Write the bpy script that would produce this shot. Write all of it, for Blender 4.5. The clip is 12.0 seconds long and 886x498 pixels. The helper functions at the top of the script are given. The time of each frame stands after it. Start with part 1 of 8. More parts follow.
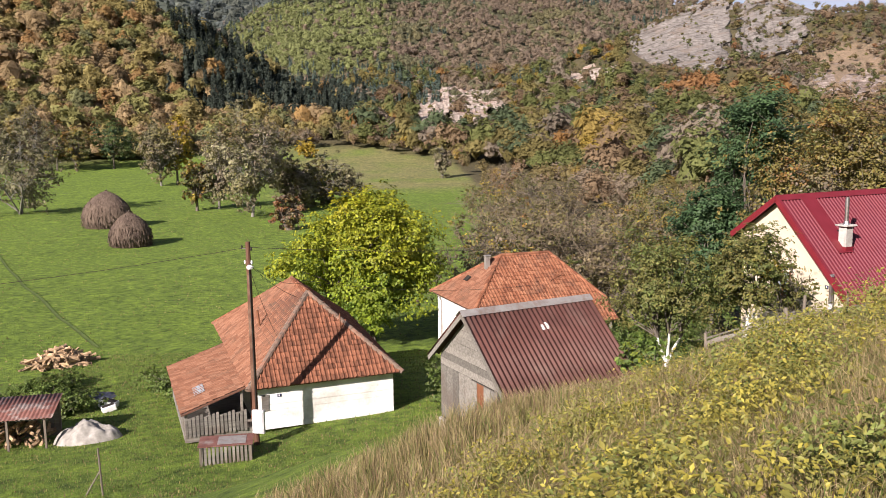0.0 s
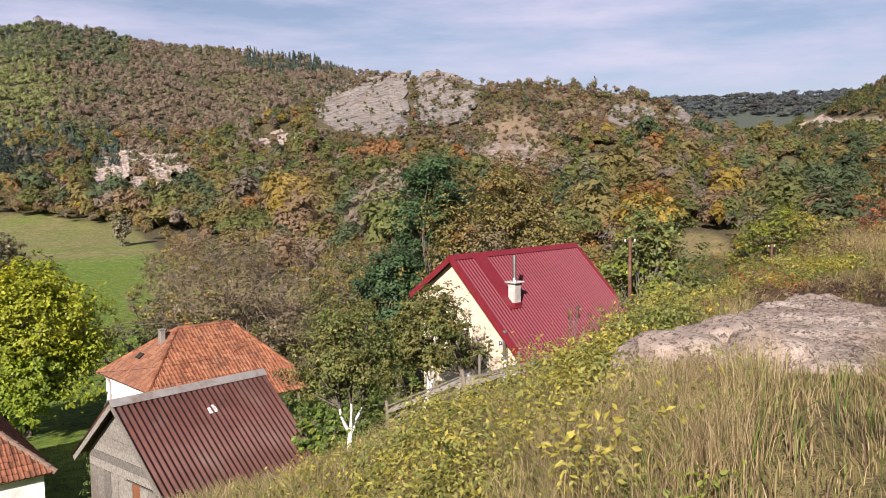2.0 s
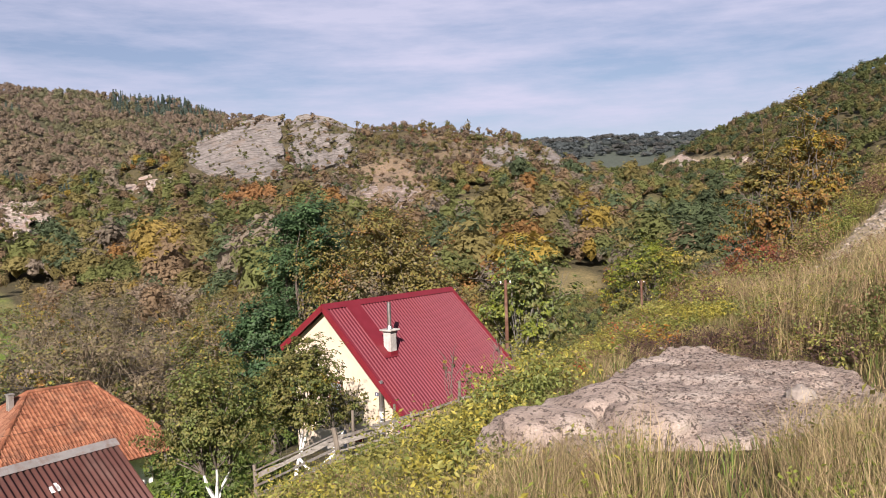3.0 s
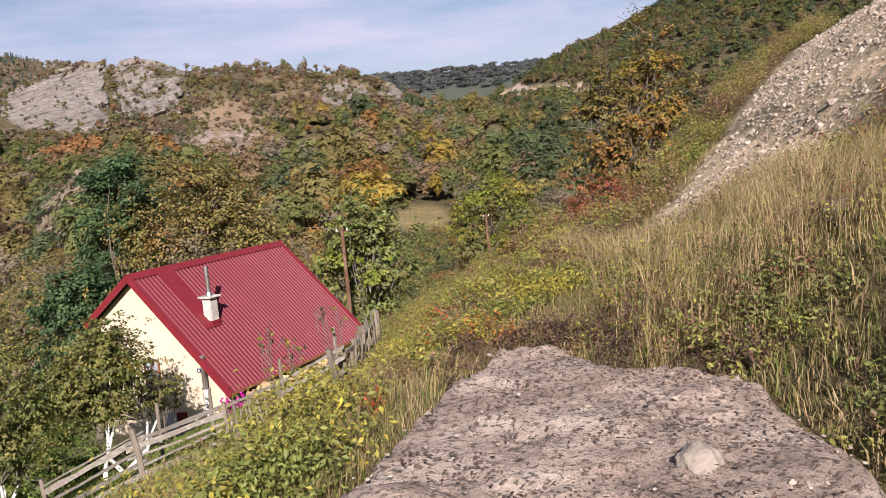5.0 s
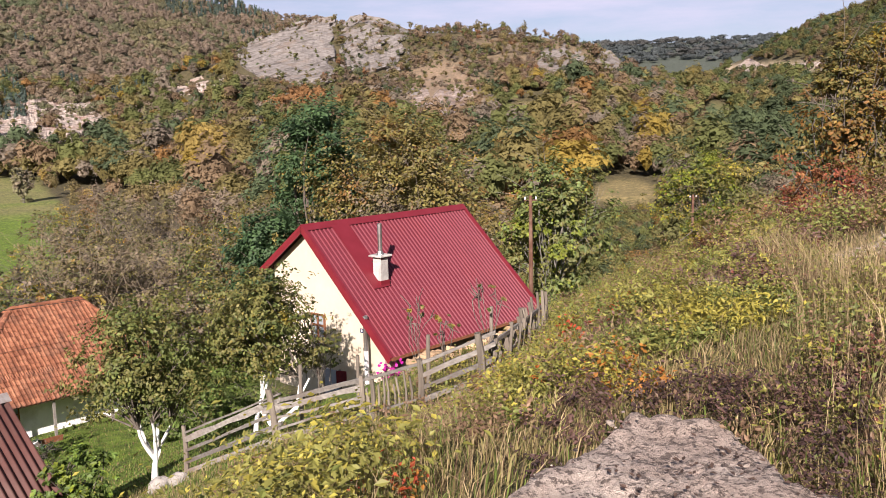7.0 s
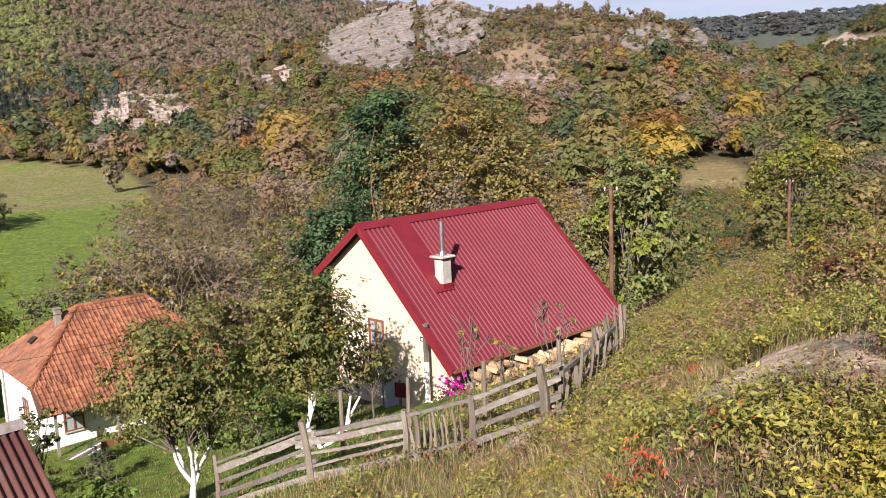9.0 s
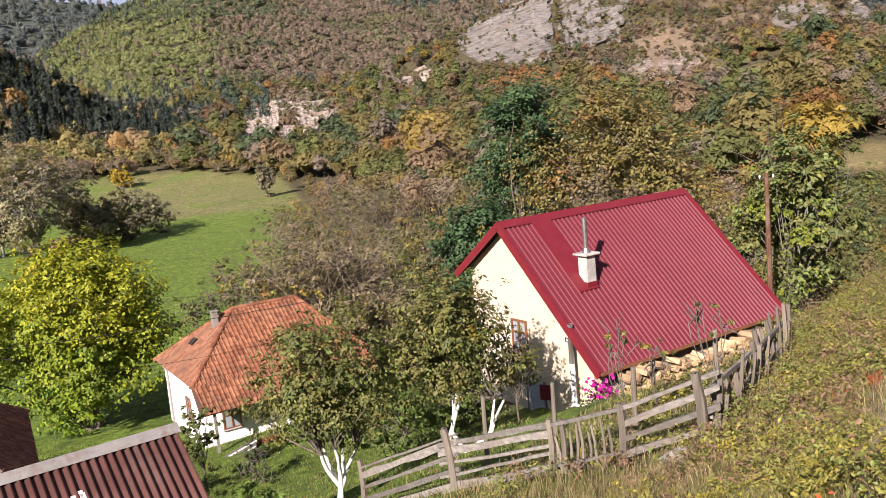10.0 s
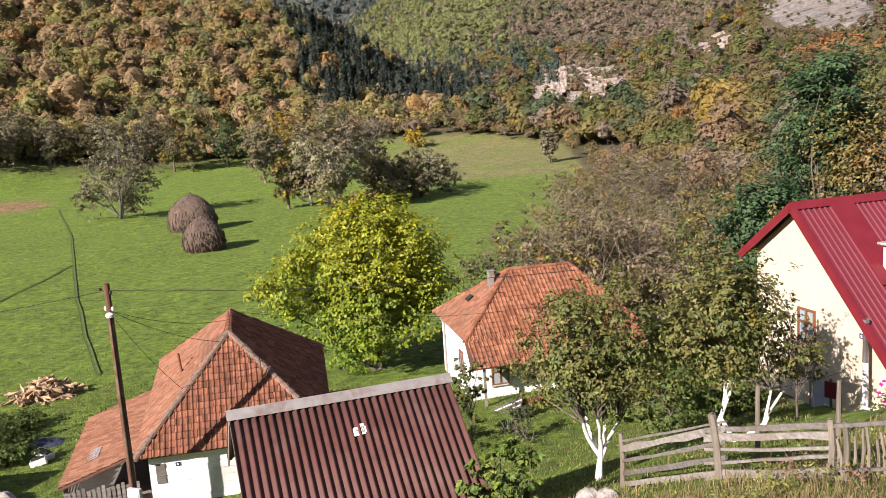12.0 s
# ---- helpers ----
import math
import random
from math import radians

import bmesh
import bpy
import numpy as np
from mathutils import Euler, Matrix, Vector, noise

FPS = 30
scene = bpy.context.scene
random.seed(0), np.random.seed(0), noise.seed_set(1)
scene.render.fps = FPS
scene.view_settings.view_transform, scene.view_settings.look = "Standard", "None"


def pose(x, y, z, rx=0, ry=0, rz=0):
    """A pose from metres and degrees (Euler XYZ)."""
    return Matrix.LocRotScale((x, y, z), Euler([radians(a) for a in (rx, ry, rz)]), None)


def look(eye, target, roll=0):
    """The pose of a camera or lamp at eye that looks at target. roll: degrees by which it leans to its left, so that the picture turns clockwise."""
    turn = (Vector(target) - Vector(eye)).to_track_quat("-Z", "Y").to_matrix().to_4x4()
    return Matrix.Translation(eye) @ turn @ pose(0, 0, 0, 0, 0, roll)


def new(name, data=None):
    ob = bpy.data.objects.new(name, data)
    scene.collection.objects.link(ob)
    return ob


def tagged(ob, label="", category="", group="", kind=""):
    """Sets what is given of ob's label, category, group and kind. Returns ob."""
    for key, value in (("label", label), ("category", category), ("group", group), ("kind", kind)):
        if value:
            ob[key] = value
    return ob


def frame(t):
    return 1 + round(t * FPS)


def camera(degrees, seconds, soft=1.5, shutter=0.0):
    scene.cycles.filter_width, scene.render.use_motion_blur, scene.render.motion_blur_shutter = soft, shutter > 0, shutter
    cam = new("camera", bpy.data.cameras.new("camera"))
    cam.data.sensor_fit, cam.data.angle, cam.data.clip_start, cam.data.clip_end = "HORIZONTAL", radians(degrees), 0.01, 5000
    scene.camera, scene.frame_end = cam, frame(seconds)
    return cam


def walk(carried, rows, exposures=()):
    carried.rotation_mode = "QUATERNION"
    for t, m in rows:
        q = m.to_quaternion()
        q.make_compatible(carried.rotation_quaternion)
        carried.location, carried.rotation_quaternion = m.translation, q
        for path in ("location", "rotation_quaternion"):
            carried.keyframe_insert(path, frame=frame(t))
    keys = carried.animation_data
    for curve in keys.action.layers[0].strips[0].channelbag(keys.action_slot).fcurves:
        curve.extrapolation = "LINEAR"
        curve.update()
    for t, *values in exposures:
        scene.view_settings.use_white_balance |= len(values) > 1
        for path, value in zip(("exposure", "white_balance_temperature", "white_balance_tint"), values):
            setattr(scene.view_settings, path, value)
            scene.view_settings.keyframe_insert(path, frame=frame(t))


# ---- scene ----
# ---- camera and its walk ----
cam = camera(54.5, 12.0, soft=0.9)
PATH = [
    (0, (2.276, -1.862, 1.214), (1.914, 0.082, 0.919), -0.7),
    (0.5, (2.404, -1.494, 1.207), (2.175, 0.485, 1.033), -2.2),
    (1, (2.552, -0.877, 1.108), (2.587, 1.119, 0.984), -1.0),
    (1.5, (2.698, -0.305, 1.097), (2.967, 1.67, 0.933), -1.1),
    (2, (3.011, 0.234, 1.069), (3.348, 2.199, 0.913), -0.7),
    (2.5, (3.171, 0.582, 1.222), (3.571, 2.538, 1.107), -2.2),
    (3, (3.542, 1.197, 1.201), (4.153, 3.1, 1.136), -1.9),
    (3.5, (4.038, 1.639, 1.185), (4.813, 3.481, 1.115), -2.7),
    (3.7, (4.221, 1.82, 1.265), (5.025, 3.65, 1.19), -3.2),
    (5.3, (5.811, 4.33, 1.382), (6.732, 6.089, 1.138), -5.4),
    (5.5, (5.951, 4.486, 1.392), (6.839, 6.265, 1.174), -5.9),
    (6, (6.368, 5.011, 1.327), (7.078, 6.873, 1.156), 4.2),
    (6.5, (6.856, 5.527, 1.25), (7.353, 7.442, 0.956), -1.0),
    (7, (7.211, 6.055, 1.207), (7.688, 7.977, 0.928), -1.3),
    (7.2, (7.349, 6.29, 1.184), (7.787, 8.224, 0.918), -1.9),
    (8.8, (8.333, 8.524, 1.301), (8.745, 10.447, 0.938), -2.6),
    (9, (8.39, 8.747, 1.318), (8.677, 10.702, 1.009), -2.4),
    (9.5, (8.438, 9.188, 1.3), (8.541, 11.164, 1.01), -3.3),
    (10, (8.513, 9.414, 1.32), (8.469, 11.392, 1.023), -5.3),
    (10.5, (8.579, 9.528, 1.316), (8.287, 11.481, 0.997), -5.1),
    (11, (8.558, 9.496, 1.318), (8.13, 11.417, 0.962), -3.5),
    (11.5, (8.55, 9.388, 1.364), (7.934, 11.263, 1.036), -4.2),
    (12, (8.537, 9.354, 1.36), (7.866, 11.21, 1.039), -3.9),
]
walk(cam, [(t, look(eye, target, roll)) for t, eye, target, roll in PATH], exposures=[(0, 1.22, 6500, 20), (1.5, 1.18, 6500, 20), (2.5, 1.14, 6500, 20), (3.7, 1.15, 6500, 20), (5.5, 1.2, 6500, 21), (7, 1.27, 6500, 22), (9, 1.29, 6500, 22), (12, 1.31, 6500, 21)])

# ---- sun and sky ----
SUN_AZ, SUN_EL = 24.0, 29.0          # shadows fall towards this heading, degrees clockwise from +y
sun = new("sun", bpy.data.lights.new("sun", "SUN"))
sun.data.energy, sun.data.angle, sun.data.color = 5.0, radians(0.55), (1.0, 0.93, 0.82)
a, e = radians(SUN_AZ), radians(SUN_EL)
sun.matrix_world = look((0, 0, 200), (100 * math.sin(a) * math.cos(e), 100 * math.cos(a) * math.cos(e), 200 - 100 * math.sin(e)))
tagged(sun, kind="structure")

world = bpy.data.worlds.new("sky")
scene.world = world
world.use_nodes = True
wn, wl = world.node_tree.nodes, world.node_tree.links
wn.clear()
w_out, w_bg, sky = wn.new("ShaderNodeOutputWorld"), wn.new("ShaderNodeBackground"), wn.new("ShaderNodeTexSky")
sky.sky_type, sky.sun_disc = "NISHITA", False
sky.sun_elevation, sky.sun_rotation = e, radians(SUN_AZ + 180)
sky.air_density, sky.dust_density, sky.ozone_density = 1.0, 0.6, 3.0
w_co, w_map, w_no = wn.new("ShaderNodeTexCoord"), wn.new("ShaderNodeMapping"), wn.new("ShaderNodeTexNoise")
w_map.inputs["Scale"].default_value = (2.0, 2.6, 12.0)
w_map.inputs["Rotation"].default_value = (0.03, -0.03, 0.4)
w_no.inputs["Scale"].default_value, w_no.inputs["Detail"].default_value, w_no.inputs["Roughness"].default_value = 1.6, 7, 0.6
w_ramp, w_mix = wn.new("ShaderNodeValToRGB"), wn.new("ShaderNodeMixRGB")
w_ramp.color_ramp.elements[0].position, w_ramp.color_ramp.elements[0].color = 0.34, (0.22, 0.22, 0.22, 1)
w_ramp.color_ramp.elements[1].position, w_ramp.color_ramp.elements[1].color = 0.62, (0.96, 0.96, 0.96, 1)
w_mix.inputs[2].default_value = (7.9, 8.2, 10.0, 1)
wl.new(w_co.outputs["Generated"], w_map.inputs[0])
wl.new(w_map.outputs[0], w_no.inputs["Vector"])
wl.new(w_no.outputs["Fac"], w_ramp.inputs[0])
w_sep, w_fade, w_mul = wn.new("ShaderNodeSeparateXYZ"), wn.new("ShaderNodeMapRange"), wn.new("ShaderNodeMath")
w_fade.inputs["From Min"].default_value, w_fade.inputs["From Max"].default_value = 0.15, 0.75
w_fade.inputs["To Min"].default_value, w_fade.inputs["To Max"].default_value = 1.0, 0.15
w_mul.operation = "MULTIPLY"
wl.new(w_co.outputs["Generated"], w_sep.inputs[0])
wl.new(w_sep.outputs["Z"], w_fade.inputs["Value"])
wl.new(w_ramp.outputs[0], w_mul.inputs[0])
wl.new(w_fade.outputs[0], w_mul.inputs[1])
wl.new(w_mul.outputs[0], w_mix.inputs[0])
wl.new(sky.outputs[0], w_mix.inputs[1])
wl.new(w_mix.outputs[0], w_bg.inputs[0])
w_bg.inputs[1].default_value = 0.0385
wl.new(w_bg.outputs[0], w_out.inputs[0])

# ---- helpers of this scene ----
rng = np.random.default_rng(7)


def link_mesh(name, me, material, parent=None, label=""):
    ob = new(name, me)
    me.materials.append(material)
    ob.parent = parent
    if label:
        ob["label"] = label
    return ob


def part(name, bm, material, parent=None, label="", smooth=False):
    """One bmesh as one mesh object under a thing or a part."""
    me = bpy.data.meshes.new(name)
    bm.normal_update()
    bm.to_mesh(me)
    bm.free()
    if smooth:
        me.polygons.foreach_set("use_smooth", np.ones(len(me.polygons), bool))
    return link_mesh(name, me, material, parent, label)


def quick(name, verts, faces, tint=None, smooth=False):
    """A mesh from arrays of places and of triangles or quads, with a tint for each vertex."""
    verts = np.asarray(verts, np.float32)
    packs = [np.asarray(q, np.int32) for q in (faces if isinstance(faces, tuple) else (faces,))]
    n, loops = sum(len(q) for q in packs), np.concatenate([q.ravel() for q in packs])
    starts = np.cumsum([0] + [s for q in packs for s in (q.shape[1],) * len(q)])[:-1]
    me = bpy.data.meshes.new(name)
    me.vertices.add(len(verts))
    me.vertices.foreach_set("co", verts.ravel())
    me.loops.add(len(loops))
    me.loops.foreach_set("vertex_index", loops)
    me.polygons.add(n)
    me.polygons.foreach_set("loop_start", starts.astype(np.int32))
    me.polygons.foreach_set("use_smooth", np.full(n, smooth))
    if tint is not None:
        at = me.attributes.new("tint", "FLOAT_COLOR", "POINT")
        at.data.foreach_set("color", np.c_[tint, np.ones(len(verts))].astype(np.float32).ravel())
    me.update()
    return me


def thing(name, m, label, category, group="", kind=""):
    ob = new(name)
    ob.matrix_world = m
    ob.empty_display_size = 0.3
    return tagged(ob, label, category, group, kind)


def box(bm, x0, x1, y0, y1, z0, z1, m=None, bevel=0.0):
    made = bmesh.ops.create_cube(bm, size=1.0)["verts"]
    for v in made:
        v.co = Vector((x0 + (v.co.x + 0.5) * (x1 - x0), y0 + (v.co.y + 0.5) * (y1 - y0), z0 + (v.co.z + 0.5) * (z1 - z0)))
    if bevel:
        edges = list({e for v in made for e in v.link_edges})
        made = list({v for f in bmesh.ops.bevel(bm, geom=edges, offset=bevel, segments=1, affect="EDGES")["faces"] for v in f.verts} | {v for v in made if v.is_valid})
    if m is not None:
        bmesh.ops.transform(bm, matrix=m, verts=made)
    return bm


def boxed(*args, **kw):
    return box(bmesh.new(), *args, **kw)


def beam(bm, a, b, w, h, bevel=0.0, twist=0.0):
    """A squared timber from a to b."""
    a, b = Vector(a), Vector(b)
    d = b - a
    q = d.to_track_quat("X", "Z").to_matrix().to_4x4()
    return box(bm, 0, d.length, -w / 2, w / 2, -h / 2, h / 2, Matrix.Translation(a) @ q @ Matrix.Rotation(twist, 4, "X"), bevel)


def tube(path, radii, sides=6, closed_ends=True):
    """Places and quads of a round tapering tube along a path."""
    path, radii = np.asarray(path, float), np.asarray(radii, float)
    d = np.gradient(path, axis=0)
    d /= np.linalg.norm(d, axis=1)[:, None] + 1e-9
    ref = np.where(np.abs(d[:, 2:3]) > 0.9, [[1.0, 0, 0]], [[0, 0, 1.0]])
    s = np.cross(d, ref)
    s /= np.linalg.norm(s, axis=1)[:, None] + 1e-9
    t = np.cross(d, s)
    ang = np.arange(sides) * 2 * np.pi / sides
    ring = path[:, None] + radii[:, None, None] * (np.cos(ang)[None, :, None] * s[:, None] + np.sin(ang)[None, :, None] * t[:, None])
    n = len(path)
    i, j = np.meshgrid(np.arange(n - 1), np.arange(sides), indexing="ij")
    q = np.stack([i * sides + j, i * sides + (j + 1) % sides, (i + 1) * sides + (j + 1) % sides, (i + 1) * sides + j], -1).reshape(-1, 4)
    if closed_ends and sides >= 4:
        for b in (0, (n - 1) * sides):
            q = np.r_[q, [[b, b + 1, b + sides // 2, b + sides - 1]]]
    return ring.reshape(-1, 3), q


def join(pieces):
    v, f, at = [], [], 0
    for a, b in pieces:
        v.append(a), f.append(np.asarray(b) + at)
        at += len(a)
    return np.concatenate(v), np.concatenate(f)


def cards(where, size, flat=0.0, aspect=0.6, out=None, sides=4):
    """Small leaf quads at the given places, turned at random; flat: how much they lie level."""
    n = len(where)
    size = np.broadcast_to(size, n)[:, None]
    nrm = rng.normal(size=(n, 3))
    nrm[:, 2] = np.abs(nrm[:, 2]) + flat
    if out is not None:
        nrm = nrm * 0.55 + out
    nrm /= np.linalg.norm(nrm, axis=1)[:, None]
    a = np.cross(nrm, rng.normal(size=(n, 3)))
    a /= np.linalg.norm(a, axis=1)[:, None]
    b = np.cross(nrm, a)
    if sides == 3:
        v = np.stack([where - a * size, where + a * size - b * size * aspect, where + a * size * 0.6 + b * size * aspect], 1)
        return v.reshape(-1, 3), np.arange(3 * n).reshape(-1, 3)
    v = np.stack([where - a * size, where - b * size * aspect + nrm * size * 0.15, where + a * size, where + b * size * aspect + nrm * size * 0.15], 1)
    return v.reshape(-1, 3), np.arange(4 * n).reshape(-1, 4)


# ---- materials ----
def material(name, rough=0.8, metal=0.0):
    m = bpy.data.materials.new(name)
    m.use_nodes = True
    n, l = m.node_tree.nodes, m.node_tree.links
    p = n["Principled BSDF"]
    p.inputs["Roughness"].default_value, p.inputs["Metallic"].default_value = rough, metal
    p.inputs["Specular IOR Level"].default_value = 0.3
    return m, n, l, p


def noise_node(n, l, scale, detail=4, rough=0.55, co="Object", stretch=None, source=None):
    t = n.new("ShaderNodeTexNoise")
    t.inputs["Scale"].default_value, t.inputs["Detail"].default_value, t.inputs["Roughness"].default_value = scale, detail, rough
    c = n.new("ShaderNodeTexCoord")
    out = c.outputs[co]
    if stretch:
        mp = n.new("ShaderNodeMapping")
        mp.inputs["Scale"].default_value = stretch
        l.new(out, mp.inputs[0])
        out = mp.outputs[0]
    l.new(out, t.inputs["Vector"])
    return t


def ramp(n, l, fac, *stops):
    r = n.new("ShaderNodeValToRGB")
    while len(r.color_ramp.elements) < len(stops):
        r.color_ramp.elements.new(0.5)
    for el, (pos, col) in zip(r.color_ramp.elements, stops):
        el.position, el.color = pos, (*col, 1)
    l.new(fac, r.inputs[0])
    return r


def mix(n, l, fac, a, b, mode="MIX"):
    x = n.new("ShaderNodeMixRGB")
    x.blend_type = mode
    for sock, val in zip(x.inputs, (fac, a, b)):
        if isinstance(val, (int, float)):
            sock.default_value = val
        elif isinstance(val, tuple):
            sock.default_value = (*val, 1)
        else:
            l.new(val, sock)
    return x.outputs[0]


def bump(n, l, p, height, strength=0.4, distance=0.05):
    b = n.new("ShaderNodeBump")
    b.inputs["Strength"].default_value, b.inputs["Distance"].default_value = strength, distance
    l.new(height, b.inputs["Height"])
    l.new(b.outputs[0], p.inputs["Normal"])


def surface(name, c1, c2, scale, rough=0.85, fine=None, bumps=0.4, dist=0.02, stain=None, stain_scale=0.6, stretch=None, metal=0.0, vary=0.0, co="Object"):
    """A surface with two colours at one scale, stains at a larger one and fine relief."""
    m, n, l, p = material(name, rough, metal)
    c1, c2, stain = [q and tuple(0.8 * k for k in q) for q in (c1, c2, stain)]
    t = noise_node(n, l, scale, 6, 0.6, co, stretch)
    col = ramp(n, l, t.outputs["Fac"], (0.32, c1), (0.68, c2)).outputs[0]
    if stain:
        s = noise_node(n, l, stain_scale, 5, 0.65, co)
        k = ramp(n, l, s.outputs["Fac"], (0.5, (0, 0, 0)), (0.68, (1, 1, 1))).outputs[0]
        col = mix(n, l, k, col, stain)
    if vary:
        i = n.new("ShaderNodeObjectInfo")
        g = ramp(n, l, i.outputs["Random"], (0, (1 - vary,) * 3), (1, (1 + vary,) * 3)).outputs[0]
        col = mix(n, l, 1.0, col, g, "MULTIPLY")
    l.new(col, p.inputs["Base Color"])
    f = noise_node(n, l, fine or scale * 5, 5, 0.7, co, stretch)
    bump(n, l, p, f.outputs["Fac"], bumps, dist)
    return m


def leafy(name, translucent=0.35, rough=0.55, relief=0.0, ragged=0.0):
    """Leaves or blades in the tint stored with each vertex."""
    m, n, l, p = material(name, rough)
    at = n.new("ShaderNodeAttribute")
    at.attribute_name = "tint"
    t = noise_node(n, l, 3.0, 3, 0.6)
    g = ramp(n, l, t.outputs["Fac"], (0.3, (0.55, 0.55, 0.55)), (0.7, (0.95, 0.95, 0.95))).outputs[0]
    col = mix(n, l, 1.0, at.outputs["Color"], g, "MULTIPLY")
    l.new(col, p.inputs["Base Color"])
    if relief:
        q = noise_node(n, l, 0.9, 5, 0.75)
        bump(n, l, p, q.outputs["Fac"], 1.0, relief)
    tr, ms = n.new("ShaderNodeBsdfTranslucent"), n.new("ShaderNodeMixShader")
    l.new(col, tr.inputs[0])
    ms.inputs[0].default_value = translucent
    l.new(p.outputs[0], ms.inputs[1])
    l.new(tr.outputs[0], ms.inputs[2])
    done = ms.outputs[0]
    if ragged:
        gap, cut = noise_node(n, l, ragged, 3, 0.6), n.new("ShaderNodeMixShader")
        l.new(ramp(n, l, gap.outputs["Fac"], (0.44, (0, 0, 0)), (0.46, (1, 1, 1))).outputs[0], cut.inputs[0])
        l.new(n.new("ShaderNodeBsdfTransparent").outputs[0], cut.inputs[1])
        l.new(done, cut.inputs[2])
        done = cut.outputs[0]
    l.new(done, n["Material Output"].inputs[0])
    return m


LEAF = leafy("leaves")
FARLEAF = leafy("woodland_leaves", 0.42, 0.85, 0.0, 1.6)
BLADE = leafy("grass_blades", 0.4, 0.6)
BARK = surface("bark", (0.09, 0.075, 0.06), (0.2, 0.17, 0.14), 9, 0.95, bumps=0.8, dist=0.03, stretch=(1, 1, 0.25))
TWIGBARK = surface("twiggy_bark", (0.17, 0.13, 0.085), (0.29, 0.235, 0.16), 7, 0.95, bumps=0.6)
GREYBARK = surface("lichen_bark", (0.15, 0.14, 0.12), (0.29, 0.275, 0.24), 7, 0.95, bumps=0.6)
LIMEWASH = surface("limewashed_bark", (0.68, 0.67, 0.64), (0.86, 0.85, 0.82), 8, 0.9, bumps=0.7, dist=0.02)
WHITEWASH = surface("whitewashed_wall", (0.8, 0.8, 0.78), (0.88, 0.88, 0.86), 1.6, 0.9, 14, 0.7, 0.03, stain=(0.6, 0.58, 0.54), stain_scale=0.55)
CREAM = surface("cream_render", (0.58, 0.49, 0.375), (0.63, 0.54, 0.42), 1.4, 0.9, 40, 0.25, 0.01, stain=(0.5, 0.41, 0.31), stain_scale=0.4)
OLDWOOD = surface("weathered_wood", (0.125, 0.114, 0.1), (0.25, 0.232, 0.205), 5, 0.9, 26, 0.7, 0.01, stain=(0.14, 0.11, 0.09), stretch=(0.25, 3, 3), vary=0.3)
POSTWOOD = surface("grey_post_wood", (0.125, 0.105, 0.083), (0.24, 0.207, 0.165), 6, 0.9, 30, 0.7, 0.01, stain=(0.17, 0.14, 0.11), stretch=(3, 3, 0.25), vary=0.25)
POLEWOOD = surface("creosoted_pole", (0.075, 0.035, 0.022), (0.16, 0.075, 0.045), 5, 0.75, 25, 0.6, 0.01, stretch=(3, 3, 0.15), stain=(0.25, 0.17, 0.12))
TILE = surface("clay_tile", (0.16, 0.06, 0.033), (0.24, 0.097, 0.053), 3.5, 0.85, 30, 0.4, 0.01, stain=(0.08, 0.042, 0.03), stain_scale=1.1, vary=0.4, co="Object")
OLDTILE = surface("weathered_tile", (0.1, 0.043, 0.027), (0.165, 0.075, 0.046), 5.0, 0.9, 30, 0.5, 0.02, stain=(0.085, 0.058, 0.042), stain_scale=0.9)
MORTAR = surface("ridge_mortar", (0.13, 0.09, 0.07), (0.24, 0.175, 0.135), 6, 0.95, 30, 0.7, 0.02, stain=(0.3, 0.15, 0.1), stain_scale=2)
BARNSHEET = surface("brown_corrugated_sheet", (0.075, 0.03, 0.024), (0.115, 0.047, 0.038), 2.0, 0.7, 18, 0.25, 0.01, stain=(0.12, 0.066, 0.055), stain_scale=0.9)
ZINC = surface("zinc_capping", (0.36, 0.33, 0.3), (0.5, 0.47, 0.44), 3, 0.45, 20, 0.3, 0.01, stain=(0.33, 0.24, 0.2), stain_scale=2.5, metal=0.5)
REDSHEET = surface("red_roof_sheet", (0.15, 0.025, 0.036), (0.175, 0.032, 0.044), 0.8, 0.45, 30, 0.06, 0.01, stain=(0.17, 0.028, 0.036), stain_scale=0.5)
REDTRIM = surface("red_flashing", (0.16, 0.015, 0.022), (0.19, 0.02, 0.03), 2, 0.4, 30, 0.08, 0.01)
CONCRETE = surface("concrete", (0.4, 0.38, 0.35), (0.56, 0.54, 0.5), 5, 0.92, 35, 0.5, 0.01, stain=(0.28, 0.26, 0.24), stain_scale=1.5)
STEEL = surface("galvanised_steel", (0.34, 0.34, 0.34), (0.48, 0.48, 0.48), 6, 0.4, 25, 0.1, 0.01, stain=(0.24, 0.18, 0.14), metal=0.8)
# near black for wires and fittings; also painted as shade inside openings
DARK = surface("dark_opening", (0.018, 0.015, 0.012), (0.035, 0.03, 0.025), 4, 0.9)
BROWNPAINT = surface("brown_paint", (0.16, 0.06, 0.03), (0.24, 0.1, 0.05), 5, 0.6, stretch=(3, 3, 0.4))
ROCK = surface("grey_rock", (0.3, 0.28, 0.25), (0.52, 0.48, 0.43), 2.2, 0.95, 16, 0.9, 0.05, stain=(0.17, 0.16, 0.14), stain_scale=1.3)

# ---- the lie of the land ----
def knots(x, *pairs):
    return np.interp(x, [p[0] for p in pairs], [p[1] for p in pairs])


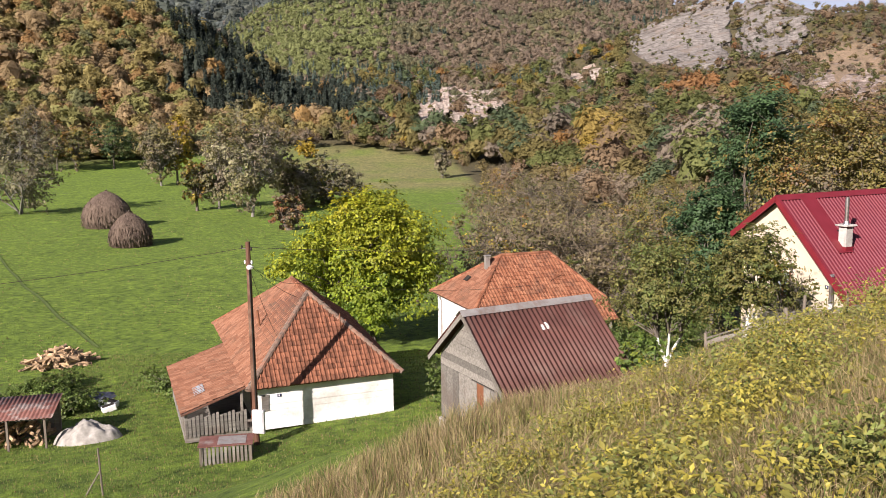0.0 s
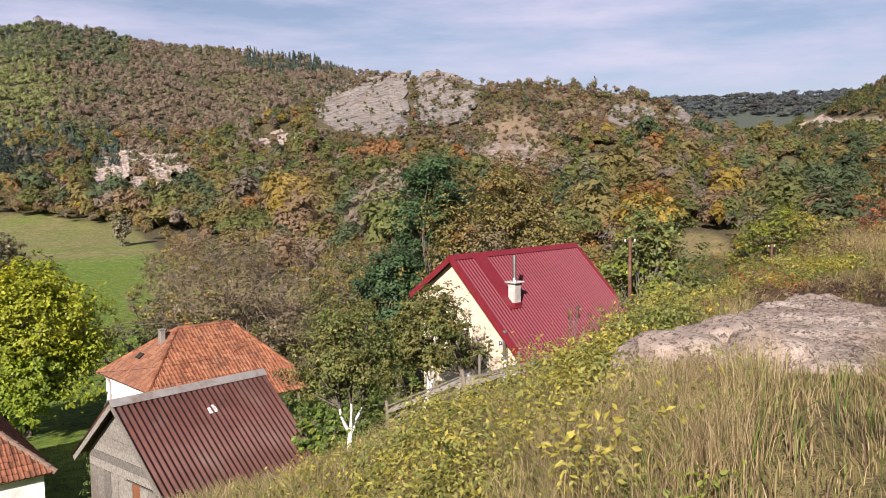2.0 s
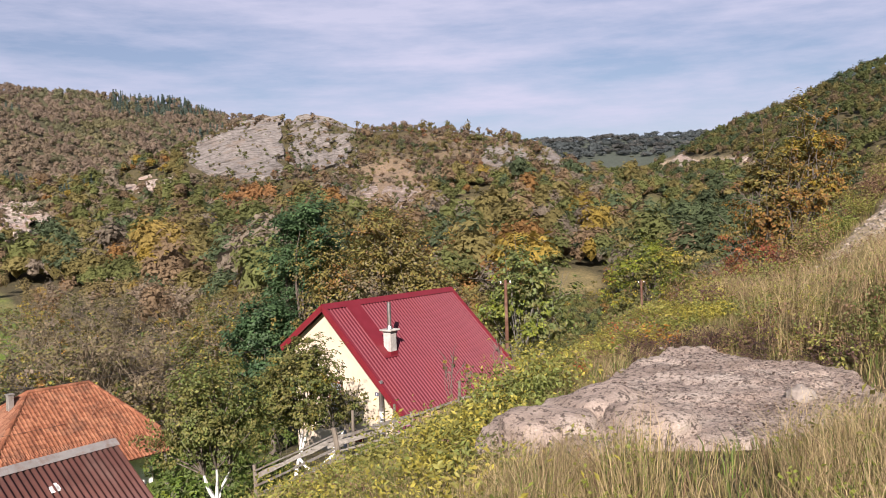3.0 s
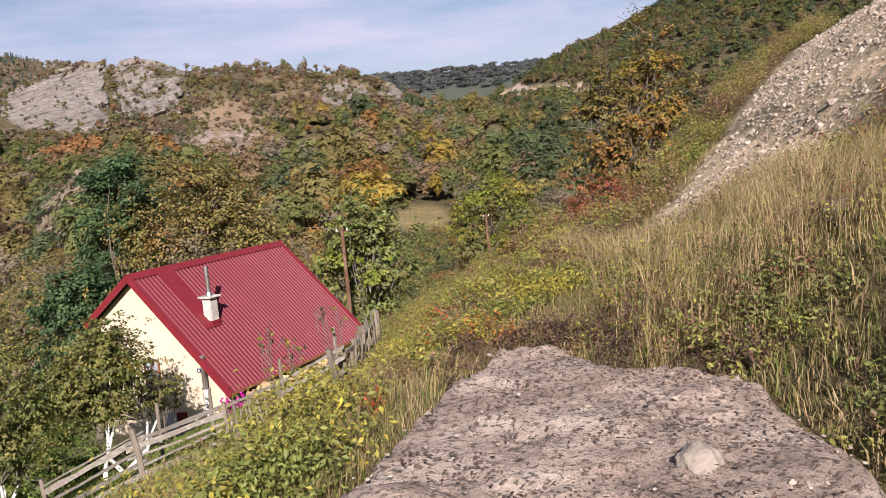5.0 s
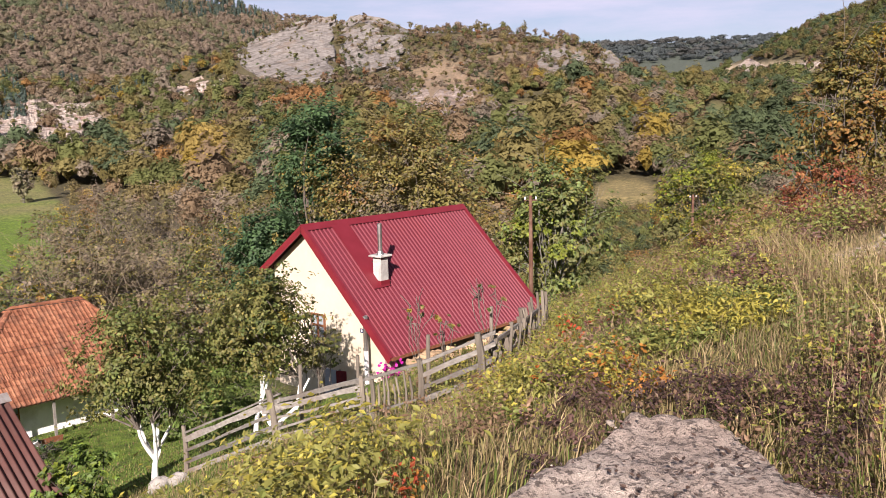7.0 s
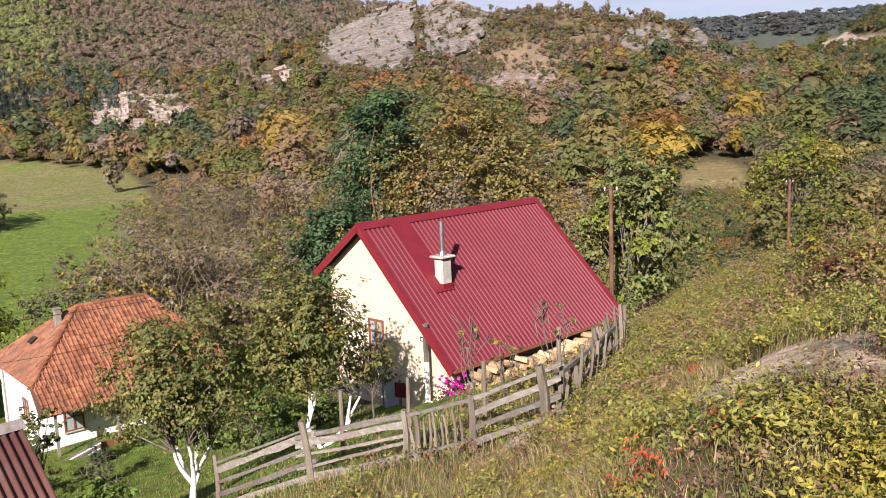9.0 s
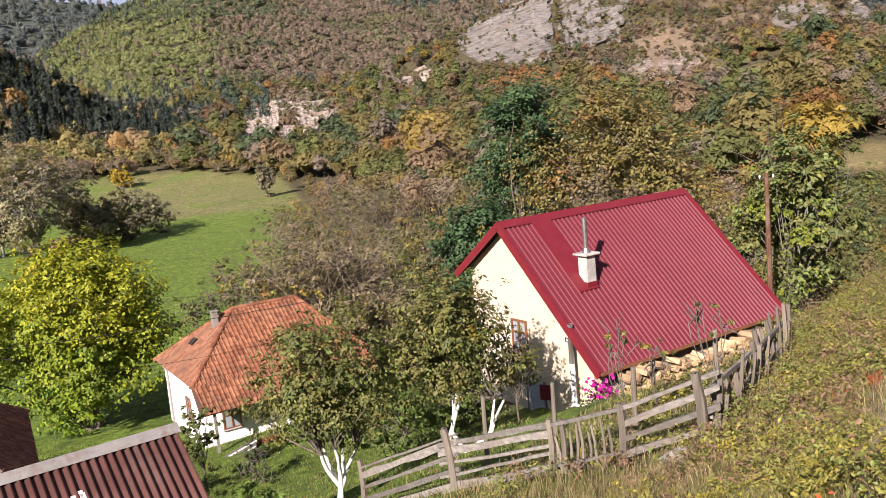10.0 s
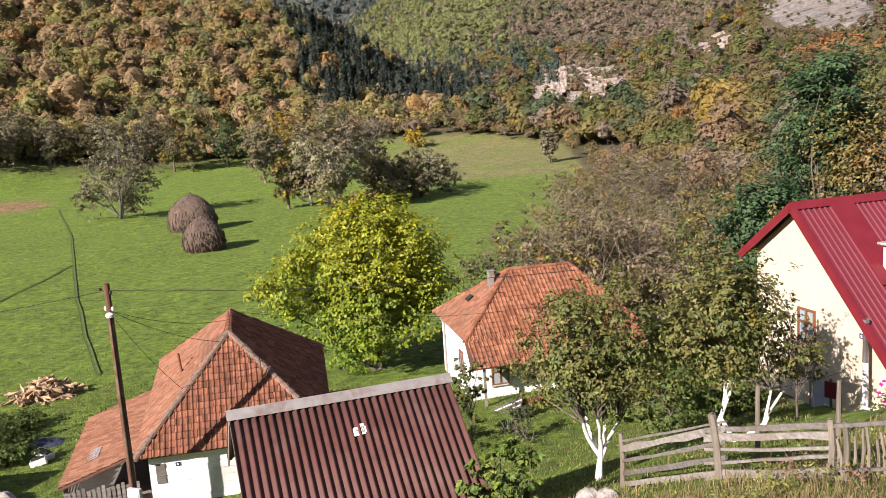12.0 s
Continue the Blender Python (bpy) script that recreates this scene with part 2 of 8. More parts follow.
def fbm(x, y, scale, octaves=4, seed=0):
    """Smooth value noise about 0, from sums of turned sine waves."""
    r = np.random.default_rng(seed)
    out, amp, tot = 0, 1.0, 0
    for k in range(octaves):
        f = 2.0 ** k / scale
        for _ in range(3):
            th, ph = r.uniform(0, 2 * np.pi, 2)
            out = out + amp * np.sin(2 * np.pi * f * (x * np.cos(th) + y * np.sin(th)) * r.uniform(0.8, 1.25) + ph + 1.3 * np.sin(2 * np.pi * f * 0.53 * (x * np.sin(th) - y * np.cos(th)) + ph))
            tot += amp
        amp *= 0.5
    return out / tot


def slope_place(x, y):
    """u: metres down the hillside from the footpath; v: metres along it."""
    u = -0.873 * (x - 2.3) + 0.488 * (y + 1.9)
    v = 0.488 * (x - 2.3) + 0.873 * (y + 1.9)
    shoulder = np.where(u < 0, knots(v, (14, 1), (40, 0.6), (90, 0.2)), 1)
    return u * shoulder + knots(u, (-6, 0), (0, 1)) * knots(v, (-40, -3), (-5, 0), (14, 0), (18, 0.8), (26, 4.2), (37, 6.3), (45, 9), (53, 13), (65, 22), (80, 36), (140, 90), (300, 250)) + knots(u, (0.2, 0), (1.5, 1)) * knots(v, (14, 0), (16, 0.3), (18, 1.1), (21, 0.85), (24, 0.35), (26, 0)), v


def inside(x, y, *corners):
    """Metres to the rim of a plot of ground, below 0 within it."""
    x, y = np.asarray(x, float), np.asarray(y, float)
    best, odd = np.full(x.shape, 1e9), np.zeros(x.shape, bool)
    for (ax, ay), (bx, by) in zip(corners, corners[1:] + corners[:1]):
        t = np.clip(((x - ax) * (bx - ax) + (y - ay) * (by - ay)) / ((bx - ax) ** 2 + (by - ay) ** 2), 0, 1)
        best = np.minimum(best, np.hypot(x - ax - t * (bx - ax), y - ay - t * (by - ay)))
        odd ^= ((ay > y) != (by > y)) & (x < ax + (bx - ax) * (y - ay) / (by - ay + 1e-12))
    return np.where(odd, -best, best)


def slab_height(x, y):
    """The bare rock slab beside the footpath: under 1 inside its uneven outline."""
    d = inside(x, y, (5.95, 7.0), (6.6, 7.95), (7.4, 8.75), (8.2, 9.5), (9.42, 10.55), (9.85, 10.15), (9.75, 9.3), (10.3, 8.45), (9.7, 7.3), (9.0, 6.2), (8.4, 5.95), (7.0, 6.6))
    return 1 + d + 0.12 * fbm(x, y, 1.1, 3, 70)


def scree_edge(x, y):
    """Metres to the rim of the stony fan on the bank and its runnel, below 0 within them."""
    fan = inside(x, y, (12.1, 12.8), (14.0, 12.1), (15.4, 10.0), (18.2, 8.0), (30, 17), (26, 21), (18.5, 17), (13.4, 14.6))
    run = inside(x, y, (10.2, 13.3), (12.1, 12.8), (13.2, 14.6), (12.8, 16.0), (14.8, 21.4), (13.2, 20.4), (10.6, 15.0))
    return np.minimum(fan, run + 0.25) + 0.45 * fbm(x, y, 1.7, 3, 76)


def hill(r, az, crest, far, near, eye=1.3, floor=-17.0, power=1.15, back=0.25):
    e, rc, rb = knots(az, *crest), knots(az, *far), knots(az, *near)
    top = eye + rc * np.tan(np.radians(e))
    t = np.clip((r - rb) / (rc - rb), 0, 1)
    z = floor + (top - floor) * t ** power
    return np.where(r > rc, top - (r - rc) * back, np.where(r < rb, -60, z))


def brow(u):
    """How far along the bank its brow runs, beyond which the ground falls to the valley."""
    return np.minimum(21.6 + np.maximum(-2.3 - u, 0) * 1.5 + np.maximum(u + 2.0, 0) * 8, 48)


def ground_z(x, y):
    x, y = np.asarray(x, float), np.asarray(y, float)
    ub, vb = -0.873 * (x - 2.3) + 0.488 * (y + 1.9), 0.488 * (x - 2.3) + 0.873 * (y + 1.9)
    u, v = slope_place(x, y)
    z = knots(u, (-200, 35), (-60, 20), (-30, 14), (-12, 6.5), (-7, 3.2), (-4.4, 0.95), (-2.5, 0.15), (-1.4, -0.28), (-0.6, -0.42), (0.3, -0.5), (1.4, -0.9), (3, -1.75), (7.8, -4.2), (12.7, -5.9), (16, -7.3), (19, -8.7), (22, -10.1), (26, -11.7), (30, -12.9), (34, -13.4), (45, -14.6), (70, -16.4), (120, -17), (400, -17))
    past = np.maximum(vb - brow(ub), 0)
    fall = 0.52 * past * past / (past + 2.0) * np.clip((9 - ub) / 6, 0, 1)
    z = z - np.minimum(fall, np.maximum(z + 13.2, 0))
    x0, y0 = x - 5.0, y - 2.0
    r, az = np.hypot(x0, y0), np.degrees(np.arctan2(x0, y0))
    rise = knots(r, (0, 0), (210, 0), (300, 3.2), (370, 11), (460, 26), (700, 40))
    z = z + rise * knots(az, (-70, 1), (0, 1), (12, 0.4), (40, 0.4))
    az = az + 1.2 * fbm(x, y, 160, 3, 5)
    far = [hill(r, az, ((-80, 9), (-50, 10.5), (-28, 9.7), (-20.5, 8.5), (-14, 5)), ((-80, 1900), (0, 1900)), ((-80, 700), (0, 700))),
           hill(r, az, ((-30, 0), (-26, 3.5), (-23.5, 6), (-20, 8.1), (-15.2, 9.5), (-9.3, 8.7), (-2.4, 8.15), (6, 6.9), (14, 5.5), (24, 3), (40, 1)), ((-30, 1000), (40, 1000)), ((-30, 430), (-14, 400), (40, 500))),
           hill(r, az, ((-90, 11), (-60, 9.5), (-47, 8.5), (-37, 7.0), (-32, 6.8), (-27.6, 5.8), (-24.3, 4.2), (-20.8, 2.1), (-17, -2)), ((-90, 460), (-30, 470), (-17, 520)), ((-90, 200), (-45, 280), (-30, 320), (-17, 380))),
           hill(r, az, ((-18, -0.6), (-14, 1.7), (-11, 2.6), (-8, 2.8), (-4, 3.2), (0, 4.6), (4, 6.3), (6.5, 6.7), (9.7, 6.7), (12.3, 6.2), (16, 6.3), (22.4, 5.4), (24.5, 4.5), (25.8, 3.9), (28, 2.7), (33, 1.5), (38, 0)),
                ((-18, 470), (0, 540), (10, 560), (24, 520), (40, 600)), ((-18, 360), (-8, 300), (0, 220), (10, 190), (28, 200), (40, 300)), power=1.6),
           hill(r, az, ((10, 5), (20, 5.4), (26.5, 4.6), (30.1, 4.4), (33, 3.8), (45, 4)), ((10, 2600), (45, 2600)), ((10, 900), (45, 900))),
           hill(r, az, ((29, 1.5), (31.5, 3.0), (32.7, 3.7), (35, 4.8), (36.7, 5.4), (42, 7.3), (45, 8.4), (50, 9.5), (60, 12), (90, 13)), ((29, 900), (36, 760), (60, 640), (90, 600)), ((29, 420), (40, 300), (60, 220), (90, 180)), floor=-10)]
    h = np.max(far, axis=0)
    h = h + (fbm(x, y, 130, 4, 11) * 5 + fbm(x, y, 40, 3, 12) * 1.5) * np.clip((r - 200) / 200, 0, 1)
    z = np.maximum(z, h) + np.log1p(np.exp(-np.abs(z - h) / 2.5)) * 2.5 * (r > 60)
    near = np.clip((60 - r) / 40, 0, 1)
    k = np.clip((2.0 - slab_height(x, y)) / 0.95, 0, 1) * (r < 20)
    z = z * (1 - k) + np.minimum(z, -0.55) * k
    # a level plot dug out for the red-roofed house
    hx, hy = (x - 9.71) * 0.817 + (y - 37.6) * 0.577, -(x - 9.71) * 0.577 + (y - 37.6) * 0.817
    off = np.hypot(np.maximum(np.maximum(0.3 - hx, hx - 11.0), 0), np.maximum(np.maximum(-6.8 - hy, hy - 3.5), 0))
    plot = np.clip(1 - off / 2.6, 0, 1) ** 0.7
    z = z * (1 - plot) + np.minimum(z, -8.35) * plot
    return z + fbm(x, y, 9, 3, 3) * 0.16 * near + fbm(x, y, 45, 3, 4) * 0.35 * np.clip((r - 25) / 60, 0, 1)


def gz(x, y):
    return float(ground_z(x, y))


def polar(az, r):
    a = np.radians(az)
    return 5 + r * np.sin(a), 2 + r * np.cos(a)


# one sheet of ground, fine near the walk and coarse towards the horizon
radii = np.r_[np.linspace(0, 24, 90), 24 * (4400 / 24) ** (np.arange(1, 231) / 230)]
angles = np.radians(np.r_[np.linspace(-72, 76, 420), np.linspace(79, 285, 60)])
gr, ga = np.meshgrid(radii, angles, indexing="ij")
gx, gy = 5 + gr * np.sin(ga), 2 + gr * np.cos(ga)
gi, gj = np.meshgrid(np.arange(len(radii) - 1), np.arange(len(angles)), indexing="ij")
na = len(angles)
ground_faces = np.stack([gi * na + gj, gi * na + (gj + 1) % na, (gi + 1) * na + (gj + 1) % na, (gi + 1) * na + gj], -1).reshape(-1, 4)[:, ::-1]
gzz = ground_z(gx, gy)


def far_fields(az, el):
    """Over 0 on the open fields among the far woods."""
    return np.max([1 - np.hypot((az - 31.5) / 1.3, (el + 0.3) / 1.5), 1 - np.hypot((az - 26) / 2.4, (el + 4.4) / 1.0), 1 - np.hypot((az - 20.4) / 2.2, (el - 1.0) / 0.5), 1 - np.hypot((az - 38.5) / 2.4, (el - 2.4) / 0.5), 1 - np.hypot((az + 3.4) / 1.3, (el - 4.7) / 0.3)], axis=0)


def ground_tint(x, y):
    """Grass, dry slope, woodland floor and far fields."""
    u, v = slope_place(x, y)
    r, az = np.hypot(x - 5, y - 2), np.degrees(np.arctan2(x - 5, y - 2))
    green, dry, wood, pale = np.array([0.125, 0.2, 0.026]), np.array([0.15, 0.128, 0.06]), np.array([0.085, 0.074, 0.04]), np.array([0.19, 0.19, 0.08])
    k = (np.clip((13 - u) / 6, 0, 1) * (r < 45))[..., None]
    c = green * (1 - k) + dry * k
    k = (np.clip((r - 205 + 25 * fbm(x, y, 70, 2, 8)) / 15, 0, 1) * np.clip((az + 24) / 4, 0, 1))[..., None]
    k = k * np.clip(1.0 + 1.3 * fbm(x, y, 30, 4, 9), 0.2, 1)[..., None]
    c = c * (1 - k) + pale * k
    rim = knots(az, (-70, 285), (-35, 300), (-22, 340), (-16, 335), (-10.5, 295), (-9.2, 225), (-7, 165), (0, 122), (12, 110), (40, 110))
    k = np.clip((r - rim) / 20, 0, 1)[..., None]
    k = np.maximum(k, (np.clip((az - 2) / 4, 0, 1) * np.clip((r - 38) / 10, 0, 1))[..., None])
    c = c * (1 - k) + wood * k
    el = np.degrees(np.arctan2(ground_z(x, y) - 1.3, r))
    k = np.maximum(np.clip(2.5 - 2.5 * np.hypot((az - 14.2) / 3.6, (el - 2.4) / 2.6), 0, 1), 0.6 * np.clip((el - 2.8) * 2, 0, 1) * np.clip((az - 15) / 2, 0, 1) * np.clip((28.5 - az) / 2, 0, 1))[..., None] * ((r > 150) & (r < 640))[..., None]
    c = c * (1 - k) + np.array([0.225, 0.17, 0.13]) * k
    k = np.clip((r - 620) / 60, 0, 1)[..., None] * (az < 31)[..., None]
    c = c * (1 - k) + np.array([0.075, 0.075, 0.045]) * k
    k = np.clip(2.4 - 2 * np.hypot((az + 44.6) / 2.2, (r - 244) / 13), 0, 1)[..., None]
    c = c * (1 - k) + np.array([0.23, 0.16, 0.085]) * k
    # beyond 1250 m the ground colour turns blue-grey, painting in distance haze
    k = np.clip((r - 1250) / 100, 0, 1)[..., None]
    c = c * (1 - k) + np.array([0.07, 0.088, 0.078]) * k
    k = np.clip(far_fields(az, el) * 3, 0, 1)[..., None] * (r > 90)[..., None]
    c = c * (1 - k) + np.where((az < 29)[..., None], [0.24, 0.2, 0.1], [0.15, 0.165, 0.07]) * k
    k = (np.clip((az - 31.8) * 3, 0, 1) * np.clip((38.2 - az) * 2, 0, 1) * np.clip(2.2 - np.abs(el - 3.15) * 6, 0, 1) * (r > 280))[..., None]
    c = c * (1 - k) + np.array([0.42, 0.35, 0.27]) * k
    k = np.clip(0.5 - scree_edge(x, y) * 2, 0, 1)[..., None] * (r < 45)[..., None]
    return c * (1 - k) + np.array([0.52, 0.43, 0.34]) * k


SOIL, sn, sl, sp = material("grassy_ground", 0.95)
s_at = sn.new("ShaderNodeAttribute")
s_at.attribute_name = "tint"
s_a, s_b, s_c = noise_node(sn, sl, 0.35, 6, 0.65), noise_node(sn, sl, 1.4, 7, 0.72), noise_node(sn, sl, 9, 5, 0.75)
s_col = mix(sn, sl, 1.0, s_at.outputs["Color"], ramp(sn, sl, s_a.outputs["Fac"], (0.3, (0.56, 0.58, 0.54)), (0.7, (1.02, 0.98, 0.94))).outputs[0], "MULTIPLY")
s_col = mix(sn, sl, 1.0, s_col, ramp(sn, sl, s_b.outputs["Fac"], (0.36, (0.5, 0.56, 0.5)), (0.64, (1.5, 1.42, 1.35))).outputs[0], "MULTIPLY")
s_col = mix(sn, sl, 1.0, s_col, ramp(sn, sl, s_c.outputs["Fac"], (0.3, (0.7, 0.72, 0.7)), (0.7, (1.3, 1.26, 1.2))).outputs[0], "MULTIPLY")
sl.new(s_col, sp.inputs["Base Color"])
bump(sn, sl, sp, mix(sn, sl, 0.5, s_b.outputs["Fac"], s_c.outputs["Fac"]), 0.9, 0.25)

verts = np.stack([gx, gy, gzz], -1).reshape(-1, 3)
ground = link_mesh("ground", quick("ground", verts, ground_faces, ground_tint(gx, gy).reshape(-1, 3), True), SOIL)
tagged(ground, "green valley meadow rising into dry grassy and wooded hillsides", "ground", kind="structure")


# ---- cliffs on the far hillside ----
def rock_material(name, c1, c2, c3, warm, scale, strata=(0.35, 0.35, 5.0), dip=0.0):
    m, n, l, p = material(name, 0.95)
    t = noise_node(n, l, scale, 8, 0.72, stretch=(1, 1, 3.2))
    col = ramp(n, l, t.outputs["Fac"], (0.36, c1), (0.5, c2), (0.64, c3)).outputs[0]
    q = noise_node(n, l, scale * 0.35, 5, 0.6)
    col = mix(n, l, ramp(n, l, q.outputs["Fac"], (0.52, (0, 0, 0)), (0.68, (0.75, 0.75, 0.75))).outputs[0], col, warm)
    s = noise_node(n, l, 0.16, 5, 0.65, stretch=strata)
    turn = n.new("ShaderNodeMapping")
    turn.inputs["Rotation"].default_value = (0, dip, 0)
    into = s.inputs["Vector"].links[0].from_node
    l.new(into.inputs[0].links[0].from_socket, turn.inputs[0])
    l.new(turn.outputs[0], into.inputs[0])
    col = mix(n, l, 1.0, col, ramp(n, l, s.outputs["Fac"], (0.36, (0.55, 0.53, 0.51)), (0.46, (1, 1, 1)), (0.7, (1.12, 1.12, 1.12))).outputs[0], "MULTIPLY")
    l.new(col, p.inputs["Base Color"])
    bump(n, l, p, mix(n, l, 0.5, t.outputs["Fac"], s.outputs["Fac"]), 1.0, 1.6)
    return m


CLIFF = rock_material("limestone_cliff", (0.085, 0.074, 0.065), (0.17, 0.154, 0.139), (0.235, 0.217, 0.198), (0.165, 0.128, 0.1), 0.3, dip=0.33)
WHITECLIFF = rock_material("pale_cliff", (0.15, 0.11, 0.085), (0.34, 0.285, 0.24), (0.56, 0.49, 0.425), (0.27, 0.15, 0.11), 0.35, (5.0, 5.0, 0.5))

PINKROCK = rock_material("pinkish_rock", (0.12, 0.09, 0.075), (0.23, 0.187, 0.16), (0.38, 0.325, 0.285), (0.19, 0.13, 0.1), 0.4, (1.5, 1.5, 0.7))


ledge_shrubs = []


def cliff(label, az0, az1, low, high, mat_, seed, tilt=0.35, rough=1.0, lean=6.0, broken=1.0, proud=8.0, bedded=1.0):
    """A rugged rock face let into the hillside across the given headings, between two lines of height angle."""
    na_, nh = int((az1 - az0) * 24) + 16, 64
    a, t = np.meshgrid(np.linspace(az0, az1, na_), np.linspace(-0.15, 1.15, nh), indexing="ij")
    lo, hi = knots(a, *low), knots(a, *high)
    el = lo + (hi - lo) * t
    reach = np.linspace(150, 820, 220)
    hillside = np.zeros_like(el)
    for k in range(na_):
        hx, hy = polar(a[k, 0], reach)
        up = np.maximum.accumulate(np.degrees(np.arctan2(ground_z(hx, hy) - 1.3, reach)) + reach * 1e-6)
        hillside[k] = np.interp(el[k], up, reach)
    s = a * 7.0
    h = el * 7.0
    foot = np.interp(a[:, 0], a[:, 0], hillside[:, 6])[:, None]
    mask = np.minimum(np.minimum(np.minimum(a - az0, az1 - a) / (az1 - az0) * 8, np.minimum(t + 0.12, 1.1 - t) * 9), 0.85) + broken * fbm(s, h, 9, 5, seed + 9) - 0.1
    w = np.clip(mask * 3.5, 0, 1)
    band = h * 0.9 - s * tilt + 1.6 * fbm(s, h, 34, 3, seed + 1)
    ledge = np.abs((band / 3.3) % 1 - 0.5) * 1.0 + np.abs((band / 1.1) % 1 - 0.5) * 0.35
    gully = np.abs(fbm(s * 1.2 + h * 0.25, h * 0.2, 14, 3, seed + 4)) * 2.2
    crack = sum(depth * np.exp(-(((band / gap + off) % 1 - 0.5) / 0.035) ** 2) for gap, off, depth in ((7.3, 0.2, 2.2), (11.9, 0.6, 3.0))) * (0.5 + fbm(s, h, 16, 3, seed + 6))
    face = foot + np.clip(t, 0, 1) * lean + np.maximum(crack, 0) * (mat_ is CLIFF) + rough * (ledge * bedded + gully + 1.6 * fbm(s, h, 20, 4, seed + 2) + 1.0 * np.abs(fbm(s * 1.7, h * 0.8, 5, 4, seed + 3)))
    face = np.maximum(face, hillside - proud + face - foot)
    r = np.minimum(face, hillside + 30) * w + (hillside + 3) * (1 - w)
    x, y = polar(a, r)
    r_c = np.random.default_rng(seed)
    grown = r_c.uniform(size=w.shape) < np.where((mask < 0.6) & (mask > -0.2), 0.04, 0.0008) * min(broken, 1.6)
    ledge_shrubs.append(np.stack([x, y, r * np.tan(np.radians(el)) + 1.3], -1)[grown])
    i, j = np.meshgrid(np.arange(na_ - 1), np.arange(nh - 1), indexing="ij")
    q = np.stack([i * nh + j, (i + 1) * nh + j, (i + 1) * nh + j + 1, i * nh + j + 1], -1).reshape(-1, 4)
    ob = link_mesh("cliff", quick("cliff", np.stack([x, y, r * np.tan(np.radians(el)) + 1.3], -1).reshape(-1, 3), q), mat_)
    return tagged(ob, label, "cliff", kind="structure")


cliff("grey layered limestone cliff on the hilltop", 1.3, 7.5, ((1.3, 4.2), (2.5, 3.5), (5, 3.0), (7.5, 3.1)), ((1.3, 5.0), (2.2, 5.4), (3.5, 5.95), (5, 6.35), (7.5, 6.7)), CLIFF, 60, 0.36, 0.9, 8.0, 0.9, 11.0)
cliff("broken pale rocks with scrub beside the layered cliff", 7.7, 12.2, ((7.7, 3.6), (12.2, 3.7)), ((7.7, 5.9), (8.4, 6.7), (9, 6.8), (10.5, 6.6), (12.2, 5.9)), CLIFF, 61, 0.5, 2.2, 8.0, 1.7, 10.0)
cliff("low grey outcrop below the cliff", 3.4, 7.2, ((3, 1.7), (7, 1.6)), ((3, 2.5), (5, 2.4), (7, 2.1)), CLIFF, 62, 0.4, 1.4, 8.0, 1.8)
cliff("pale rock face above the stream", -12.8, -6.8, ((-12.8, -0.6), (-9.5, -0.9), (-6.8, -0.2)), ((-12.8, 0.9), (-11.4, 1.9), (-10.2, 2.1), (-8.5, 1.9), (-6.8, 1.7)), WHITECLIFF, 63, 2.5, 3.2, 7.0, 1.9, 30.0, 0.1)
cliff("pale outcrop among the trees", -2.8, 0.8, ((-2.6, 2.3), (0.6, 2.4)), ((-2.6, 3.3), (-1, 3.6), (0.6, 3.3)), WHITECLIFF, 64, 0.4, 1.4, 8.0, 1.8)
cliff("pinkish rocky slope with scree", 12.2, 16.6, ((12.4, 0.5), (14.5, 0.1), (16.4, 0.3)), ((12.4, 3.6), (14, 4.0), (16.4, 3.2)), PINKROCK, 65, 0.6, 2.2, 10.0, 2.2, 8.0)
cliff("rocky slope with tufts of scrub", 9.0, 13.0, ((9, 2.2), (13, 2.0)), ((9, 3.4), (11, 3.6), (13, 3.0)), CLIFF, 69, 0.6, 1.5, 10.0, 2.2, 6.0)
cliff("grey rock outcrop on the ridge", 20.4, 23.8, ((20.6, 3.1), (23.6, 2.8)), ((20.6, 4.6), (22, 5.1), (23.6, 4.6)), CLIFF, 66, 0.4, 1.8, 8.0, 1.7, 9.0)
cliff("grey rock outcrop on the ridge", 23.9, 26.0, ((24, 2.9), (25.8, 2.7)), ((24, 4.3), (25, 4.4), (25.8, 3.7)), CLIFF, 67, 0.4, 1.8, 8.0, 1.7, 9.0)
cliff("pale road cutting across the far hillside", 32.2, 37.8, ((32.4, 2.9), (37.6, 3.05)), ((32.4, 3.1), (33.4, 3.75), (34.3, 3.25), (37.6, 3.35)), WHITECLIFF, 68, 0.2, 0.6, 6.0, 0.3, 12.0)

# ---- houses ----
def frame_at(x, y, z, heading):
    """A building's own axes: x along its ridge, y to its left."""
    return pose(x, y, z, 0, 0, math.degrees(heading))


def poly(bm, pts, thick):
    """A flat slab with the given outline as its upper face."""
    up = [bm.verts.new(p) for p in pts]
    n = (Vector(pts[1]) - Vector(pts[0])).cross(Vector(pts[-1]) - Vector(pts[0])).normalized()
    lo = [bm.verts.new(Vector(p) - n * thick) for p in pts]
    bm.faces.new(up)
    bm.faces.new(lo[::-1])
    for i in range(len(pts)):
        j = (i + 1) % len(pts)
        bm.faces.new((up[j], up[i], lo[i], lo[j]))
    return bm


